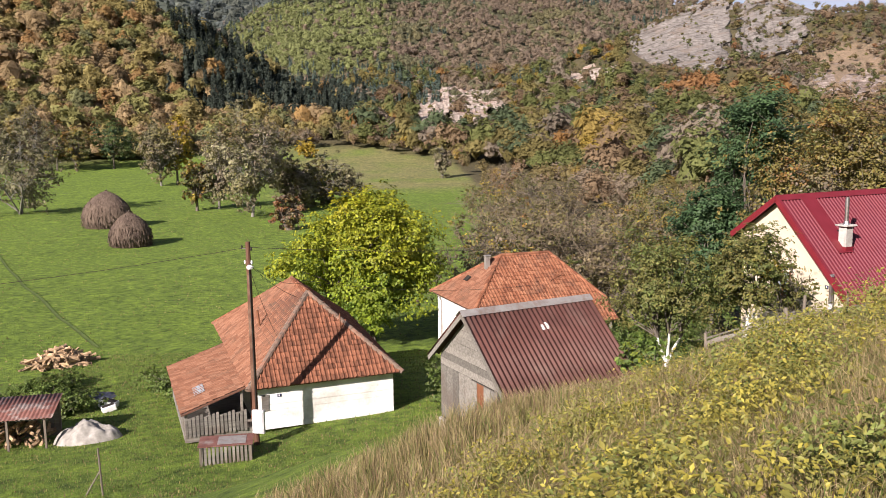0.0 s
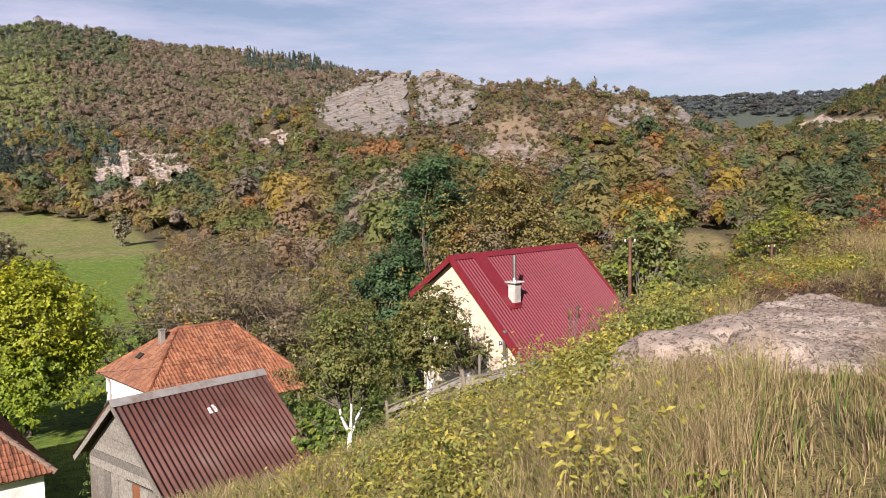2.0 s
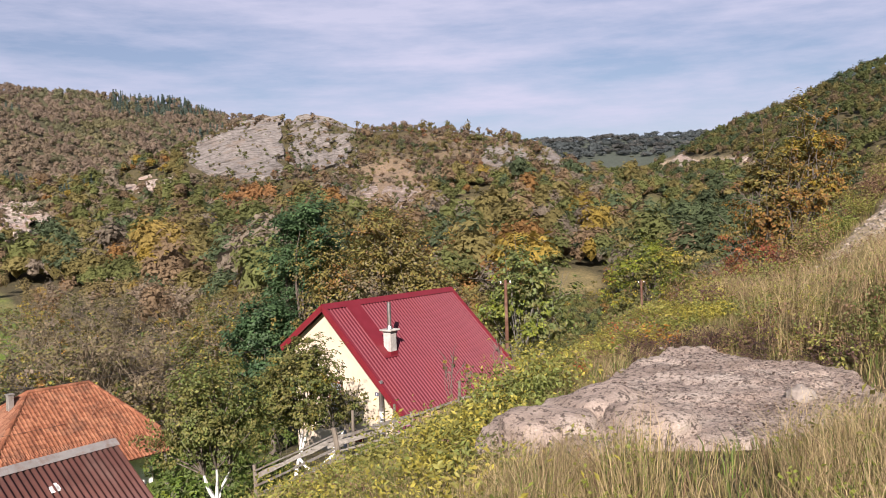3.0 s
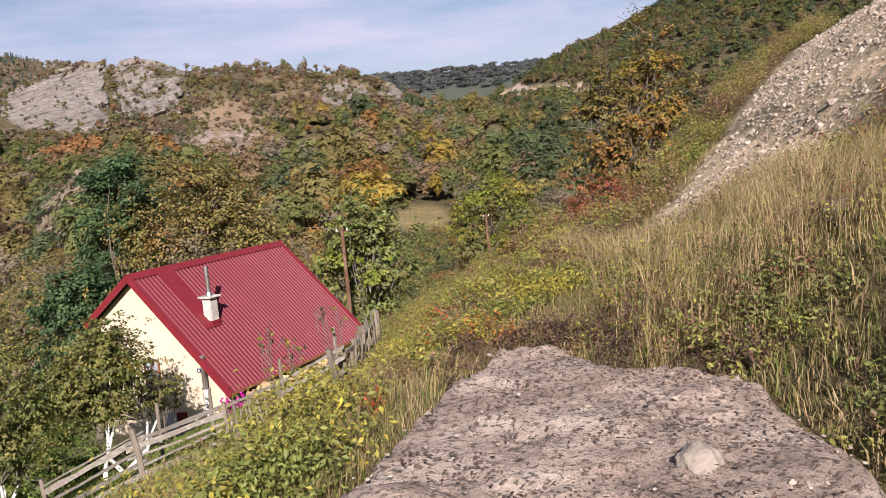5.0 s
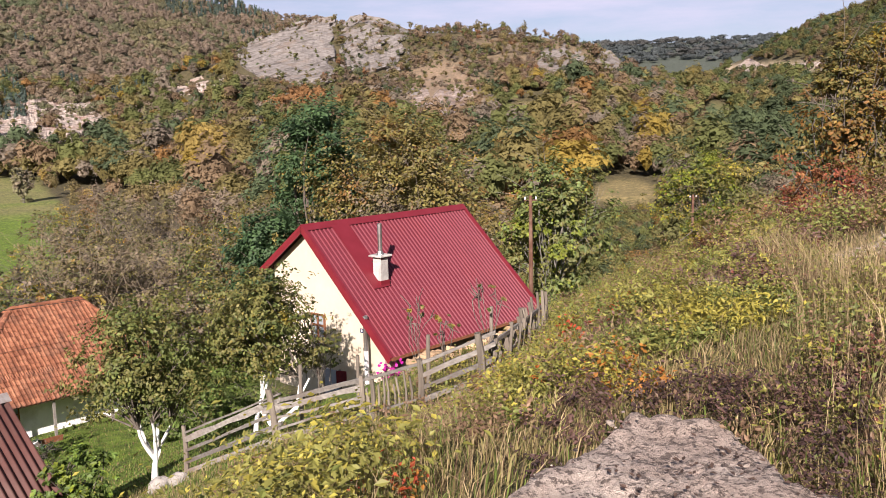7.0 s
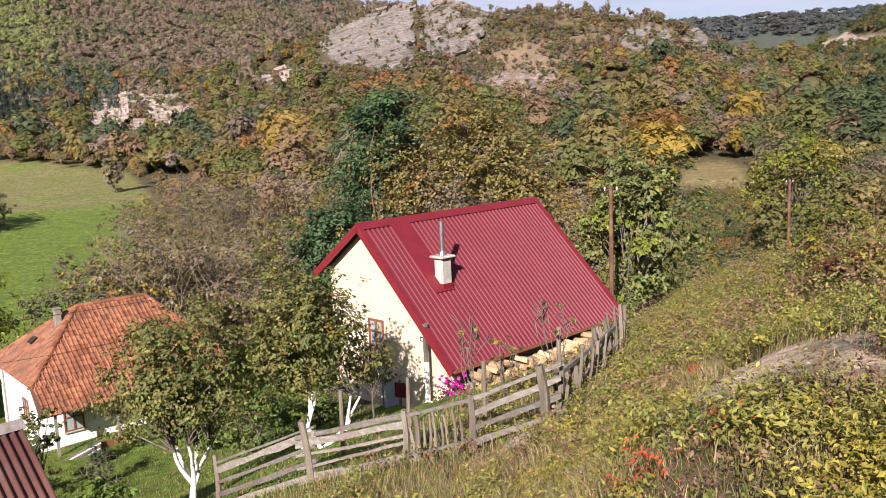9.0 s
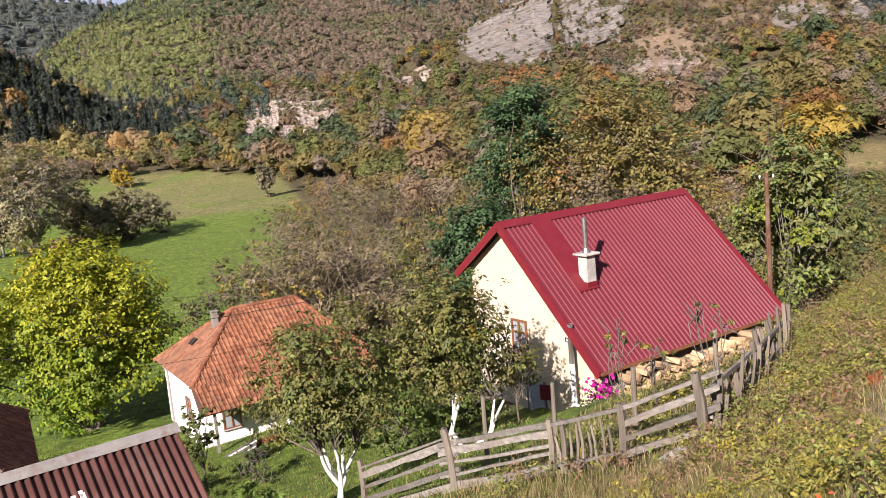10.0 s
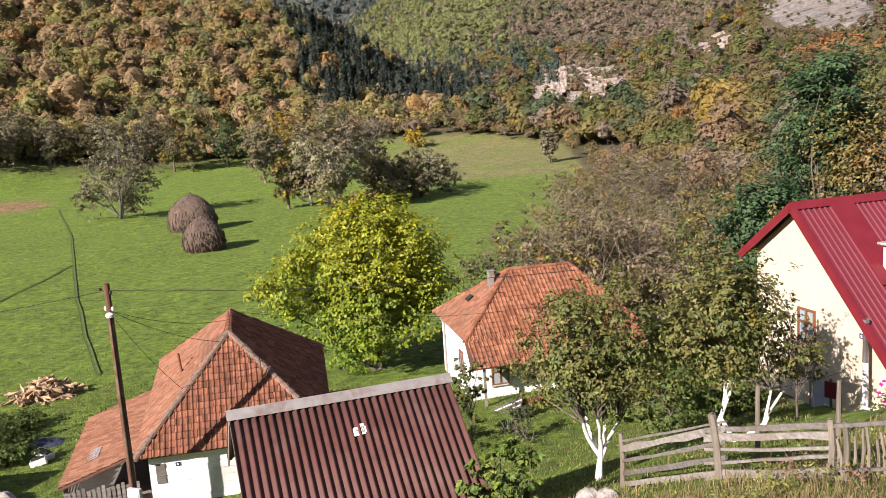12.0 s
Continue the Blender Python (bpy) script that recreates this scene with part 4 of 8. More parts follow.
part("hatch", poly(bmesh.new(), [(-4.25, 0.9, E2 + 1.22), (-4.25, 0.35, E2 + 1.22), (-3.9, 0.35, E2 + 1.5), (-3.9, 0.9, E2 + 1.5)], 0.03), DARK, far_house, "dark roof hatch")
for xx in (-4.9, -2.0, 1.0, 3.8):
    part("porch_post", boxed(xx - 0.06, xx + 0.06, -b0 - 1.3, -b0 - 1.18, 0, E2 - 1.0), OLDWOOD, far_house)
part("terrace", boxed(a0, a1, -b0 - 2.4, -b0 + 0.4, -0.6, 0.05), CONCRETE, far_house, "pale concrete terrace")
window(far_house, Matrix.Translation((-3.6, -b0 + 0.395, 0.95)), 0.9, 1.1, BROWNPAINT)
window(far_house, Matrix.Translation((a0 + 0.395, -1.2, 1.3)) @ Matrix.Rotation(-math.pi / 2, 4, "Z"), 0.8, 1.1, BROWNPAINT)
tubes_part("antenna", [tube([(0.6, -2.2, R2 - 2.0), (1.2, -2.3, R2 - 0.9)], [0.025, 0.025], 5)] + [tube([(0.75 + k * 0.2, -2.55, R2 - 1.05 + k * 0.03), (0.95 + k * 0.2, -2.1, R2 - 0.95 + k * 0.03)], [0.014, 0.014], 5) for k in range(4)], BROWNPAINT, far_house, "rusty roof aerial")
tubes_part("downpipe", [tube([(a0 + 0.1, b0 - 1.0, E2 - 0.05), (a0 + 0.35, b0 - 1.2, E2 - 0.5), (a0 + 0.35, b0 - 1.2, 0)], [0.05, 0.05, 0.05], 6)], ZINC, far_house)

# weathered barn with a corrugated roof: x along the ridge
BH = frame_at(-2.07, 24.4, -8.9, 0.672)
barn = thing("barn", BH, "small weathered plank barn under a brown corrugated roof", "barn")
BZ = 8.9 - 4.83
BL, BW, BS = 5.0, 2.35, 0.826
BF = 2.9
for sgn, wd in ((-1, BF), (1, BW)):
    dn = Vector((0, sgn * wd, -wd * BS))
    v, f = corrugated(BL + 0.02, dn.length, 0.178, 0.07, "wave")
    link_mesh("roof", quick("roof", plane_map(v, (0, sgn * 0.02, BZ), (1, 0, 0), dn), f, None, True), BARNSHEET, barn, "faded brown corrugated roof sheets" if sgn < 0 else "")
bm = bmesh.new()
poly(bm, [(-0.05, 0, BZ + 0.1), (BL + 0.08, 0, BZ + 0.1), (BL + 0.08, -0.2, BZ - 0.07), (-0.05, -0.2, BZ - 0.07)], 0.012)
poly(bm, [(BL + 0.08, 0, BZ + 0.1), (-0.05, 0, BZ + 0.1), (-0.05, 0.26, BZ - 0.12), (BL + 0.08, 0.26, BZ - 0.12)], 0.012)
part("ridge_cap", bm, ZINC, barn, "grey zinc ridge capping with rust spots")
bm = bmesh.new()
dn = Vector((0, -1, -BS)).normalized()
up_ = Vector((0, -BS, 1)).normalized()
pc = Vector((2.72, 0, BZ)) + dn * 0.95 + up_ * 0.062
for sx, sy, ex, ey in ((-0.17, -0.06, 0.15, 0.1), (-0.06, -0.13, 0.07, 0.14), (-0.2, -0.02, -0.06, 0.15)):
    poly(bm, [pc + Vector((sx, 0, 0)) + dn * ey, pc + Vector((ex, 0, 0)) + dn * ey, pc + Vector((ex, 0, 0)) + dn * sy, pc + Vector((sx, 0, 0)) + dn * sy], 0.012)
part("roof_patch", bm, WHITEWASH, barn, "ragged whitish patch on the roof")
wf, wb = BF - 0.35, BW - 0.35
bw0 = 0.35
for i in range(9):
    z0 = BZ - 2.15 + i * 0.245
    x0 = bw0 - 0.03 - 0.008 * (i % 2)
    low_, top_ = max((BZ - 0.1 - z0) / BS, 0.05), max((BZ - 0.1 - z0 - 0.235) / BS, 0.02)
    pts = [(x0, -min(wf, low_), z0), (x0, -min(wf, top_), z0 + 0.235), (x0, min(wb, top_), z0 + 0.235), (x0, min(wb, low_), z0)]
    part("gable_plank", poly(bmesh.new(), pts, 0.03), OLDWOOD, barn)
for i in range(11):
    y0 = -wf + i * (wf + wb) / 11
    if not 2 <= i <= 5:
        part("plank", boxed(bw0 - 0.03 - 0.006 * (i % 3), bw0, y0, y0 + (wf + wb) / 11 - 0.012, 0.1, BZ - 2.16), OLDWOOD, barn)
# solid near-black slab behind the boards, painting the shade inside the barn
part("frame", boxed(bw0 + 0.003, bw0 + 0.12, -wf, wb, 0.0, BZ - 2.0), DARK, barn)
d0, d1 = -wf + 2 * (wf + wb) / 11, -wf + 6 * (wf + wb) / 11
bdoor = part("door", boxed(bw0 - 0.035, bw0 - 0.002, d0, d1, 0.05, BZ - 2.2), OLDWOOD, barn, "grey plank barn doors")
for k in range(4):
    yy = d0 + k * (d1 - d0) / 4
    part("door_board", boxed(bw0 - 0.055 - 0.006 * (k % 2), bw0 - 0.035, yy + 0.006, yy + (d1 - d0) / 4 - 0.006, 0.03, BZ - 2.2), BROWNPAINT if k == 2 else OLDWOOD, bdoor)
bm = bmesh.new()
beam(bm, (bw0 - 0.07, d0 - 0.1, 0.2), (bw0 - 0.07, d0 - 0.1, BZ - 2.0), 0.03, 0.12)
beam(bm, (bw0 - 0.07, -wf + 0.1, 0.1), (bw0 - 0.07, -wf + 0.9, BZ - 2.1), 0.03, 0.1)
part("brace", bm, OLDWOOD, barn)
part("wall", boxed(bw0 + 0.003, BL - 0.3, -wf, -wf + 0.06, 0, BZ - BF * BS + 0.2), OLDWOOD, barn)
part("wall", boxed(bw0 + 0.003, BL - 0.3, wb - 0.06, wb, 0, BZ - BW * BS + 0.2), OLDWOOD, barn)
bm = bmesh.new()
poly(bm, [(BL - 0.3, -wf, 0), (BL - 0.3, wb, 0), (BL - 0.3, wb, BZ - wb * BS - 0.05), (BL - 0.3, 0, BZ - 0.1), (BL - 0.3, -wf, BZ - wf * BS - 0.05)], 0.06)
part("wall", bm, OLDWOOD, barn)
part("plinth", boxed(bw0 - 0.1, BL - 0.25, -wf - 0.05, wb + 0.05, -0.7, 0.0), CONCRETE, barn)
for sgn, wd in ((-1, BF), (1, BW)):
    bm = bmesh.new()
    beam(bm, (0.02, 0, BZ - 0.07), (0.02, sgn * wd, BZ - 0.07 - wd * BS), 0.03, 0.14)
    part("barge_board", bm, OLDWOOD, barn)


# ---- trees ----
GREEN, OLIVE, YELLOW, ORANGE, RUST, TWIG, DARKGREEN, LIME = np.array([
    (0.083, 0.112, 0.03), (0.145, 0.132, 0.042), (0.36, 0.27, 0.035), (0.29, 0.145, 0.04), (0.2, 0.09, 0.035), (0.17, 0.135, 0.1), (0.03, 0.065, 0.032), (0.2, 0.24, 0.02)])


def limb(a, b, r0, r1, sag=0.15, steps=5, r=rng, sides=5):
    a, b = np.asarray(a, float), np.asarray(b, float)
    t = np.linspace(0, 1, steps)[:, None]
    mid = (a + b) / 2 + r.normal(size=3) * np.linalg.norm(b - a) * sag * np.array([1, 1, 0.5]) + np.array([0, 0, 0.06 * np.linalg.norm(b - a)])
    path = (1 - t) ** 2 * a + 2 * t * (1 - t) * mid + t ** 2 * b
    return tube(path, np.linspace(r0, r1, steps), sides, False)


def tree(name, x, y, height, spread, label, palette, leaves=6000, leaf=0.09, low=0.25, trunk=0.16, clumps=40, bark=BARK, twigs=0, seed=1, category="tree", z=None, stems=1,
         flat=0.85, white=0.0, fork=0.35, lean=(0, 0), squash=0.9, group="", taper=0.0, puff=0.16, bright=1.35, foot_tone=(1, 1, 1)):
    """A tree: tapered trunk and limbs, and a crown of small leaves in uneven clumps. low: where its crown begins; white: limewashed up to there."""
    r = np.random.default_rng(seed)
    z = gz(x, y) if z is None else z
    ob = thing(name, pose(x, y, z - 0.1), label, category, group)
    cz, rz = height * (1 + low) / 2, height * (1 - low) / 2
    d = r.normal(size=(clumps, 3))
    d /= np.linalg.norm(d, axis=1)[:, None]
    d *= r.uniform(0.35, 1.0, (clumps, 1)) ** 0.5
    d *= r.uniform(0.8, 1.2, (clumps, 1))
    d *= 1 + 0.22 * np.sin(3 * np.arctan2(d[:, 1], d[:, 0]) + seed)[:, None]
    narrow = 1 - taper * np.clip((d[:, 2:] + 1) / 2, 0, 1)
    centres = np.c_[d[:, :2] * spread * narrow, d[:, 2] * rz] * squash + [lean[0], lean[1], cz]
    wood, pale = [], []
    for s in range(stems):
        foot = r.normal(size=3) * [0.25, 0.25, 0] * (stems > 1)
        top = np.array([lean[0] * 0.5, lean[1] * 0.5, height * fork]) + r.normal(size=3) * [1, 1, 0.2] * spread * (0.12 if stems == 1 else 0.35)
        (pale if white else wood).append(limb(foot, top, trunk, trunk * 0.6, 0.04, 6, r, 8))
        ends = []
        if white:
            for k in range(5 if stems == 1 else 2):
                th = 2 * math.pi * k / 5 + r.uniform(-0.3, 0.3)
                ends.append(top + np.array([math.cos(th) * 0.24 * spread, math.sin(th) * 0.24 * spread, white - top[2] + r.uniform(-0.15, 0.25)]))
                pale.append(limb(top - [0, 0, 0.06], ends[-1], trunk * 0.62, trunk * 0.36, 0.06, 5, r, 6))
        for k, c in enumerate(centres[s::stems]):
            t = r.uniform(0.55, 1.0)
            a = ends[int(np.argmin([np.linalg.norm((q - c)[:2]) for q in ends]))] if white else foot + (top - foot) * t
            wood.append(limb(a, c, trunk * r.uniform(0.22, 0.4), 0.012, 0.12, 5, r))
    for k in range(twigs):
        c = centres[r.integers(clumps)]
        b = c + r.normal(size=3) * [spread * 0.3, spread * 0.3, rz * 0.3]
        a = c + (np.array([0, 0, cz * 0.8]) - c) * r.uniform(0, 0.35)
        wood.append(limb(a, b, 0.016 + leaf * 0.05, 0.006, 0.1, 4, r, 3))
    v, f = join(wood)
    for k, (v_, f_) in enumerate(pale):
        link_mesh("limewashed_stem", quick("limewashed_stem", v_, f_, None, True), LIMEWASH, ob, "white limewashed stem")
    link_mesh("trunk" if not white else "branchwork", quick("trunk", v, f, None, True), bark, ob)
    if leaves:
        leaves = int(leaves * 0.95)
        sprays = leaves // 13 + 1
        bough = r.integers(clumps, size=sprays)
        wide = r.uniform(0.6, 1.25, clumps)[bough][:, None] * spread * puff
        tips = centres[bough] + r.normal(size=(sprays, 3)) * wide * [1, 1, flat] * 1.05
        spray = r.integers(sprays, size=leaves)
        pick = bough[spray]
        p = tips[spray] + r.normal(size=(leaves, 3)) * np.minimum(wide[spray] * 0.3, leaf * 2.1) * [1, 1, 0.6]
        p[:, 2] = np.maximum(p[:, 2], height * low * 0.55)
        pal = np.array([c for c, _ in palette])
        wt = np.array([w_ for _, w_ in palette], float)
        tone = pal[r.choice(len(pal), clumps, p=wt / wt.sum())][pick] * 0.55 + pal[r.choice(len(pal), leaves, p=wt / wt.sum())] * 0.45
        tone = tone * r.uniform(0.75, 1.25, (leaves, 1)) * r.uniform(0.75, 1.2, (sprays, 1))[spray] * bright
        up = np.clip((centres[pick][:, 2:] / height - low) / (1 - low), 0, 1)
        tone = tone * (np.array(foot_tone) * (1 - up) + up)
        away = p - centres[pick]
        away = away / (np.linalg.norm(away, axis=1)[:, None] + 1e-6) * 0.5 + (p - [lean[0], lean[1], cz]) / spread * 0.5
        v, f = cards(p, leaf * r.uniform(0.7, 1.3, leaves), 0.3, out=away)
        link_mesh("crown", quick("crown", v, f, np.repeat(tone, 4, axis=0)), LEAF, ob)
    return ob


MIX_AUTUMN = [(OLIVE, 4), (GREEN, 3), (ORANGE, 1), (YELLOW, 1), (TWIG, 2)]
MIX_BARE = [(TWIG, 4), (OLIVE, 4), (np.array((0.19, 0.18, 0.1)), 6)]

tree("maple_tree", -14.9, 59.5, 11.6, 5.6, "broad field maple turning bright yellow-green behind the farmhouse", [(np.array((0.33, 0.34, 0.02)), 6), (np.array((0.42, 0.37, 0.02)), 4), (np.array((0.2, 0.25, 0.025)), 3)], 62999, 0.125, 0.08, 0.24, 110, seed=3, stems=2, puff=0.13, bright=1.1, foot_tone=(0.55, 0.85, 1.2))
tree("pear_tree", 4.75, 30.7, 5.7, 2.0, "leafy fruit tree with a limewashed white trunk in the yard", [(np.array((0.12, 0.15, 0.04)), 5), (OLIVE, 5), (np.array((0.17, 0.165, 0.045)), 4), (GREEN, 3)], 15000, 0.058, 0.34, 0.115, 60, white=1.75, seed=5, fork=0.13, group="fruit trees in the yard", taper=0.25)
tree("pear_tree", 7.75, 31.9, 5.0, 1.85, "leafy fruit tree with several limewashed stems beside the gable", [(np.array((0.12, 0.15, 0.04)), 4), (OLIVE, 6), (YELLOW * 0.7, 0.9), (np.array((0.17, 0.165, 0.045)), 3), (GREEN, 3)], 15500, 0.058, 0.32, 0.085, 60, white=1.7, seed=6, fork=0.16, stems=3, group="fruit trees in the yard", taper=0.2)
tree("plum_tree", 9.7, 32.7, 3.8, 1.05, "slender fruit tree with sparse leaves against the gable", [(GREEN, 4), (OLIVE, 6), (YELLOW * 0.7, 0.5)], 3600, 0.045, 0.15, 0.035, 30, twigs=60, seed=7, group="fruit trees in the yard")
tree("sapling", -3.4, 44.5, 3.9, 0.8, "young green tree standing between the barn and the far house", [(GREEN, 6), (OLIVE, 2)], 2200, 0.08, 0.2, 0.05, 24, seed=8)
tree("shrub", -0.8, 43.6, 1.9, 0.9, "dark twiggy garden shrub", [(GREEN, 4), (DARKGREEN, 4)], 700, 0.06, 0.1, 0.03, 20, twigs=160, seed=9, category="shrub", stems=4)
tree("shrub", 3.6, 26.0, 2.0, 0.8, "bright green bush growing against the barn", [(GREEN, 3), (LIME, 2), (np.array((0.12, 0.19, 0.04)), 5)], 3600, 0.075, 0.1, 0.04, 30, seed=10, category="shrub", stems=4)
for tx, ty, h, s in ((12.9, 61.5, 19.4, 3.3), (9.6, 58.5, 11.5, 2.7)):
    tree("locust_tree", tx, ty, h, s, "tall dark green tree with layered foliage behind the red roof", [(np.array((0.04, 0.08, 0.033)), 6), (np.array((0.065, 0.115, 0.045)), 4)], int(1700 * h), 0.13, 0.05, 0.25, 70, seed=int(h), flat=0.55, taper=0.25, puff=0.22, group="locust trees")
tree("walnut_tree", 17.2, 57.0, 14.8, 6.3, "large walnut tree in brown and yellow-green autumn leaf", [(np.array((0.18, 0.155, 0.042)), 6), (OLIVE, 5), (ORANGE * 0.8, 1.6), (TWIG, 3)], 54000, 0.115, 0.15, 0.3, 80, twigs=200, seed=12, taper=0.45)
tree("walnut_tree", 9.0, 66.0, 10.5, 5.5, "walnut tree thinning to bare twigs on the slope", MIX_AUTUMN, 27000, 0.115, 0.1, 0.25, 60, twigs=250, seed=13)
tree("ash_tree", 25.0, 51.5, 12.5, 3.3, "slim ash tree with pale limbs beside the wooden pole", [(np.array((0.13, 0.17, 0.055)), 6), (OLIVE, 4), (LIME, 1)], 14000, 0.125, 0.2, 0.1, 60, GREYBARK, 60, seed=14, taper=0.3)
tree("willow_tree", 58.3, 92.5, 12.0, 5.2, "rounded green tree turning yellow near the pole", [(GREEN, 5), (OLIVE, 3), (LIME, 2), (YELLOW, 1)], 16500, 0.14, 0.1, 0.2, 60, seed=15)
tree("cherry_tree", 24.6, 25.6, 7.2, 1.5, "cherry tree in golden autumn leaf behind the brow of the bank", [(YELLOW * 0.8, 4), (ORANGE * 0.8, 3), (OLIVE, 5)], 10000, 0.058, 0.3, 0.07, 40, twigs=100, seed=16, taper=0.3)
tree("cherry_tree", 22.8, 25.4, 7.4, 1.5, "cherry tree in bronze autumn leaf behind the brow of the bank", [(OLIVE, 5), (ORANGE * 0.7, 4), (YELLOW * 0.7, 1.5)], 10000, 0.058, 0.3, 0.07, 40, twigs=120, seed=17, taper=0.3)
tree("dogwood_bush", 17.6, 19.3, 2.4, 0.9, "deep red dogwood bush on the brow of the bank", [(np.array((0.22, 0.06, 0.035)), 6), (RUST, 4), (ORANGE, 1.5)], 7000, 0.03, 0.02, 0.02, 34, twigs=20, seed=18, category="bush", stems=4)
tree("hazel_bush", 16.9, 21.6, 1.2, 0.7, "small hazel bush with green and yellow leaves", [(YELLOW * 0.8, 3), (LIME, 2), (GREEN, 4)], 7000, 0.03, 0.02, 0.02, 34, twigs=10, seed=19, category="bush", stems=4)
tree("dogwood_bush", 14.9, 18.3, 0.75, 0.5, "low dark red and yellow bush on the bank", [(np.array((0.14, 0.06, 0.04)), 5), (YELLOW * 0.8, 2), (OLIVE, 3)], 5000, 0.024, 0.0, 0.016, 30, twigs=10, seed=25, category="bush", stems=4)

# bare thicket between the far house and the fields
r_th = np.random.default_rng(40)
for i in range(42):
    tx, ty = r_th.uniform(-10, 13), r_th.uniform(66, 108)
    if i > 31:
        tx, ty = r_th.uniform(-22, -2), r_th.uniform(112, 160)
    h = r_th.uniform(6.0, 10.5)
    tree("thorn_bush", tx, ty, h, h * 0.5, "leafless grey-brown thicket bush", [(TWIG, 5), (OLIVE, 4), (np.array((0.19, 0.15, 0.08)), 5)] if i % 3 else MIX_AUTUMN, 2600, 0.15, 0.05, 0.09, 34, TWIGBARK if i % 2 else BARK, 220, seed=100 + i, category="bush", stems=3, group="thicket bushes")
# hedge and low growth round the farmhouse yard
for i, (tx, ty, h, s) in enumerate(((-21.5, 44.5, 1.9, 2.5), (-24.0, 46.0, 1.2, 2.0), (-20.5, 47.2, 1.4, 1.8), (-27.5, 40.5, 1.3, 1.8), (-30.0, 42.0, 1.6, 2.0), (-31.5, 45.5, 1.2, 2.0), (-32.5, 40.0, 1.5, 2.2), (-28.6, 42.2, 0.9, 1.3), (-5.2, 41.0, 2.8, 1.6), (-4.0, 37.5, 2.4, 1.4), (-3.4, 33.0, 2.2, 1.3), (8.0, 44.5, 3.4, 2.2), (3.5, 46.5, 3.0, 2.0), (5.5, 40.5, 3.2, 2.0))):
    tree("bramble_bush", tx, ty, h, s, "dense green bramble bush", [(np.array((0.1, 0.15, 0.032)), 6), (GREEN, 4), (OLIVE, 1)], 4200, 0.085, 0.0, 0.03, 30, seed=200 + i, category="bush", stems=3, flat=0.6, group="bramble bushes")
# meadow trees
for i, (az, rr, h, s, kind) in enumerate(((-24.4, 171, 21, 7.6, "lichen"), (-26.4, 189, 15, 4.6, "lichen"), (-27.8, 187, 11, 3.0, "autumn"), (-29.6, 247, 18, 6.0, "lichen"), (-28.6, 250, 19, 4.4, "yellow"), (-32.15, 304, 16, 7, "green"), (-38.05, 195, 16.5, 8.6, "bare"), (-21.6, 178, 11, 4.6, "lichen"), (-20.4, 186, 9, 4.6, "autumn"), (-19.0, 198, 10, 6.4, "bare"), (-22.3, 146, 6.3, 2.8, "rust"), (-20.2, 319, 7.5, 4, "yellow"),
                                           (-34.3, 301, 15, 5, "autumn"), (-35.4, 304, 16, 5, "autumn"), (-36.6, 322, 17, 6, "bare"), (-39.2, 316, 18, 7, "lichen"), (-41.4, 314, 15, 6, "autumn"), (-42.5, 312, 15, 6, "bare"), (-44.4, 311, 18, 7, "lichen"), (-46.5, 306, 17, 7, "green"), (-25.6, 262, 15, 7, "autumn"), (-23.0, 268, 14, 7, "bare"), (-11.3, 250, 9, 2.5, "lichen"))):
    tx, ty = polar(az, rr)
    pal, lv, tw, lab, bk = {"lichen": ([(c * 1.2, w) for c, w in MIX_BARE], 9000, 420, "old lichen-grey orchard tree, nearly leafless", GREYBARK), "bare": (MIX_BARE, 6000, 420, "leafless orchard tree with many upright stems", GREYBARK), "yellow": ([(YELLOW, 8), (ORANGE, 1)], 5200, 0, "meadow tree in bright yellow leaf", BARK),
                            "green": ([(DARKGREEN, 3), (GREEN, 6)], 6000, 0, "round dark green meadow tree", BARK), "autumn": (MIX_AUTUMN, 4200, 120, "meadow tree in mixed autumn leaf", BARK), "rust": ([(RUST, 5), (TWIG, 4), (OLIVE, 3)], 2600, 120, "low russet bush in the meadow", BARK)}[kind]
    tree("orchard_tree", tx, ty, h, s, lab, pal, lv, 0.3, 0.0 if kind in ("bare", "rust") else 0.1, 0.2 if kind == "bare" else 0.35, 50, bk, tw, seed=300 + i, stems={"bare": 6, "rust": 4}.get(kind, 1), group="meadow trees")


# ---- woods ----
def lump(level):
    bm = bmesh.new()
    bmesh.ops.create_icosphere(bm, subdivisions=level, radius=1.0)
    out = np.array([v.co[:] for v in bm.verts]), np.array([[v.index for v in q.verts] for q in bm.faces])
    bm.free()
    return out


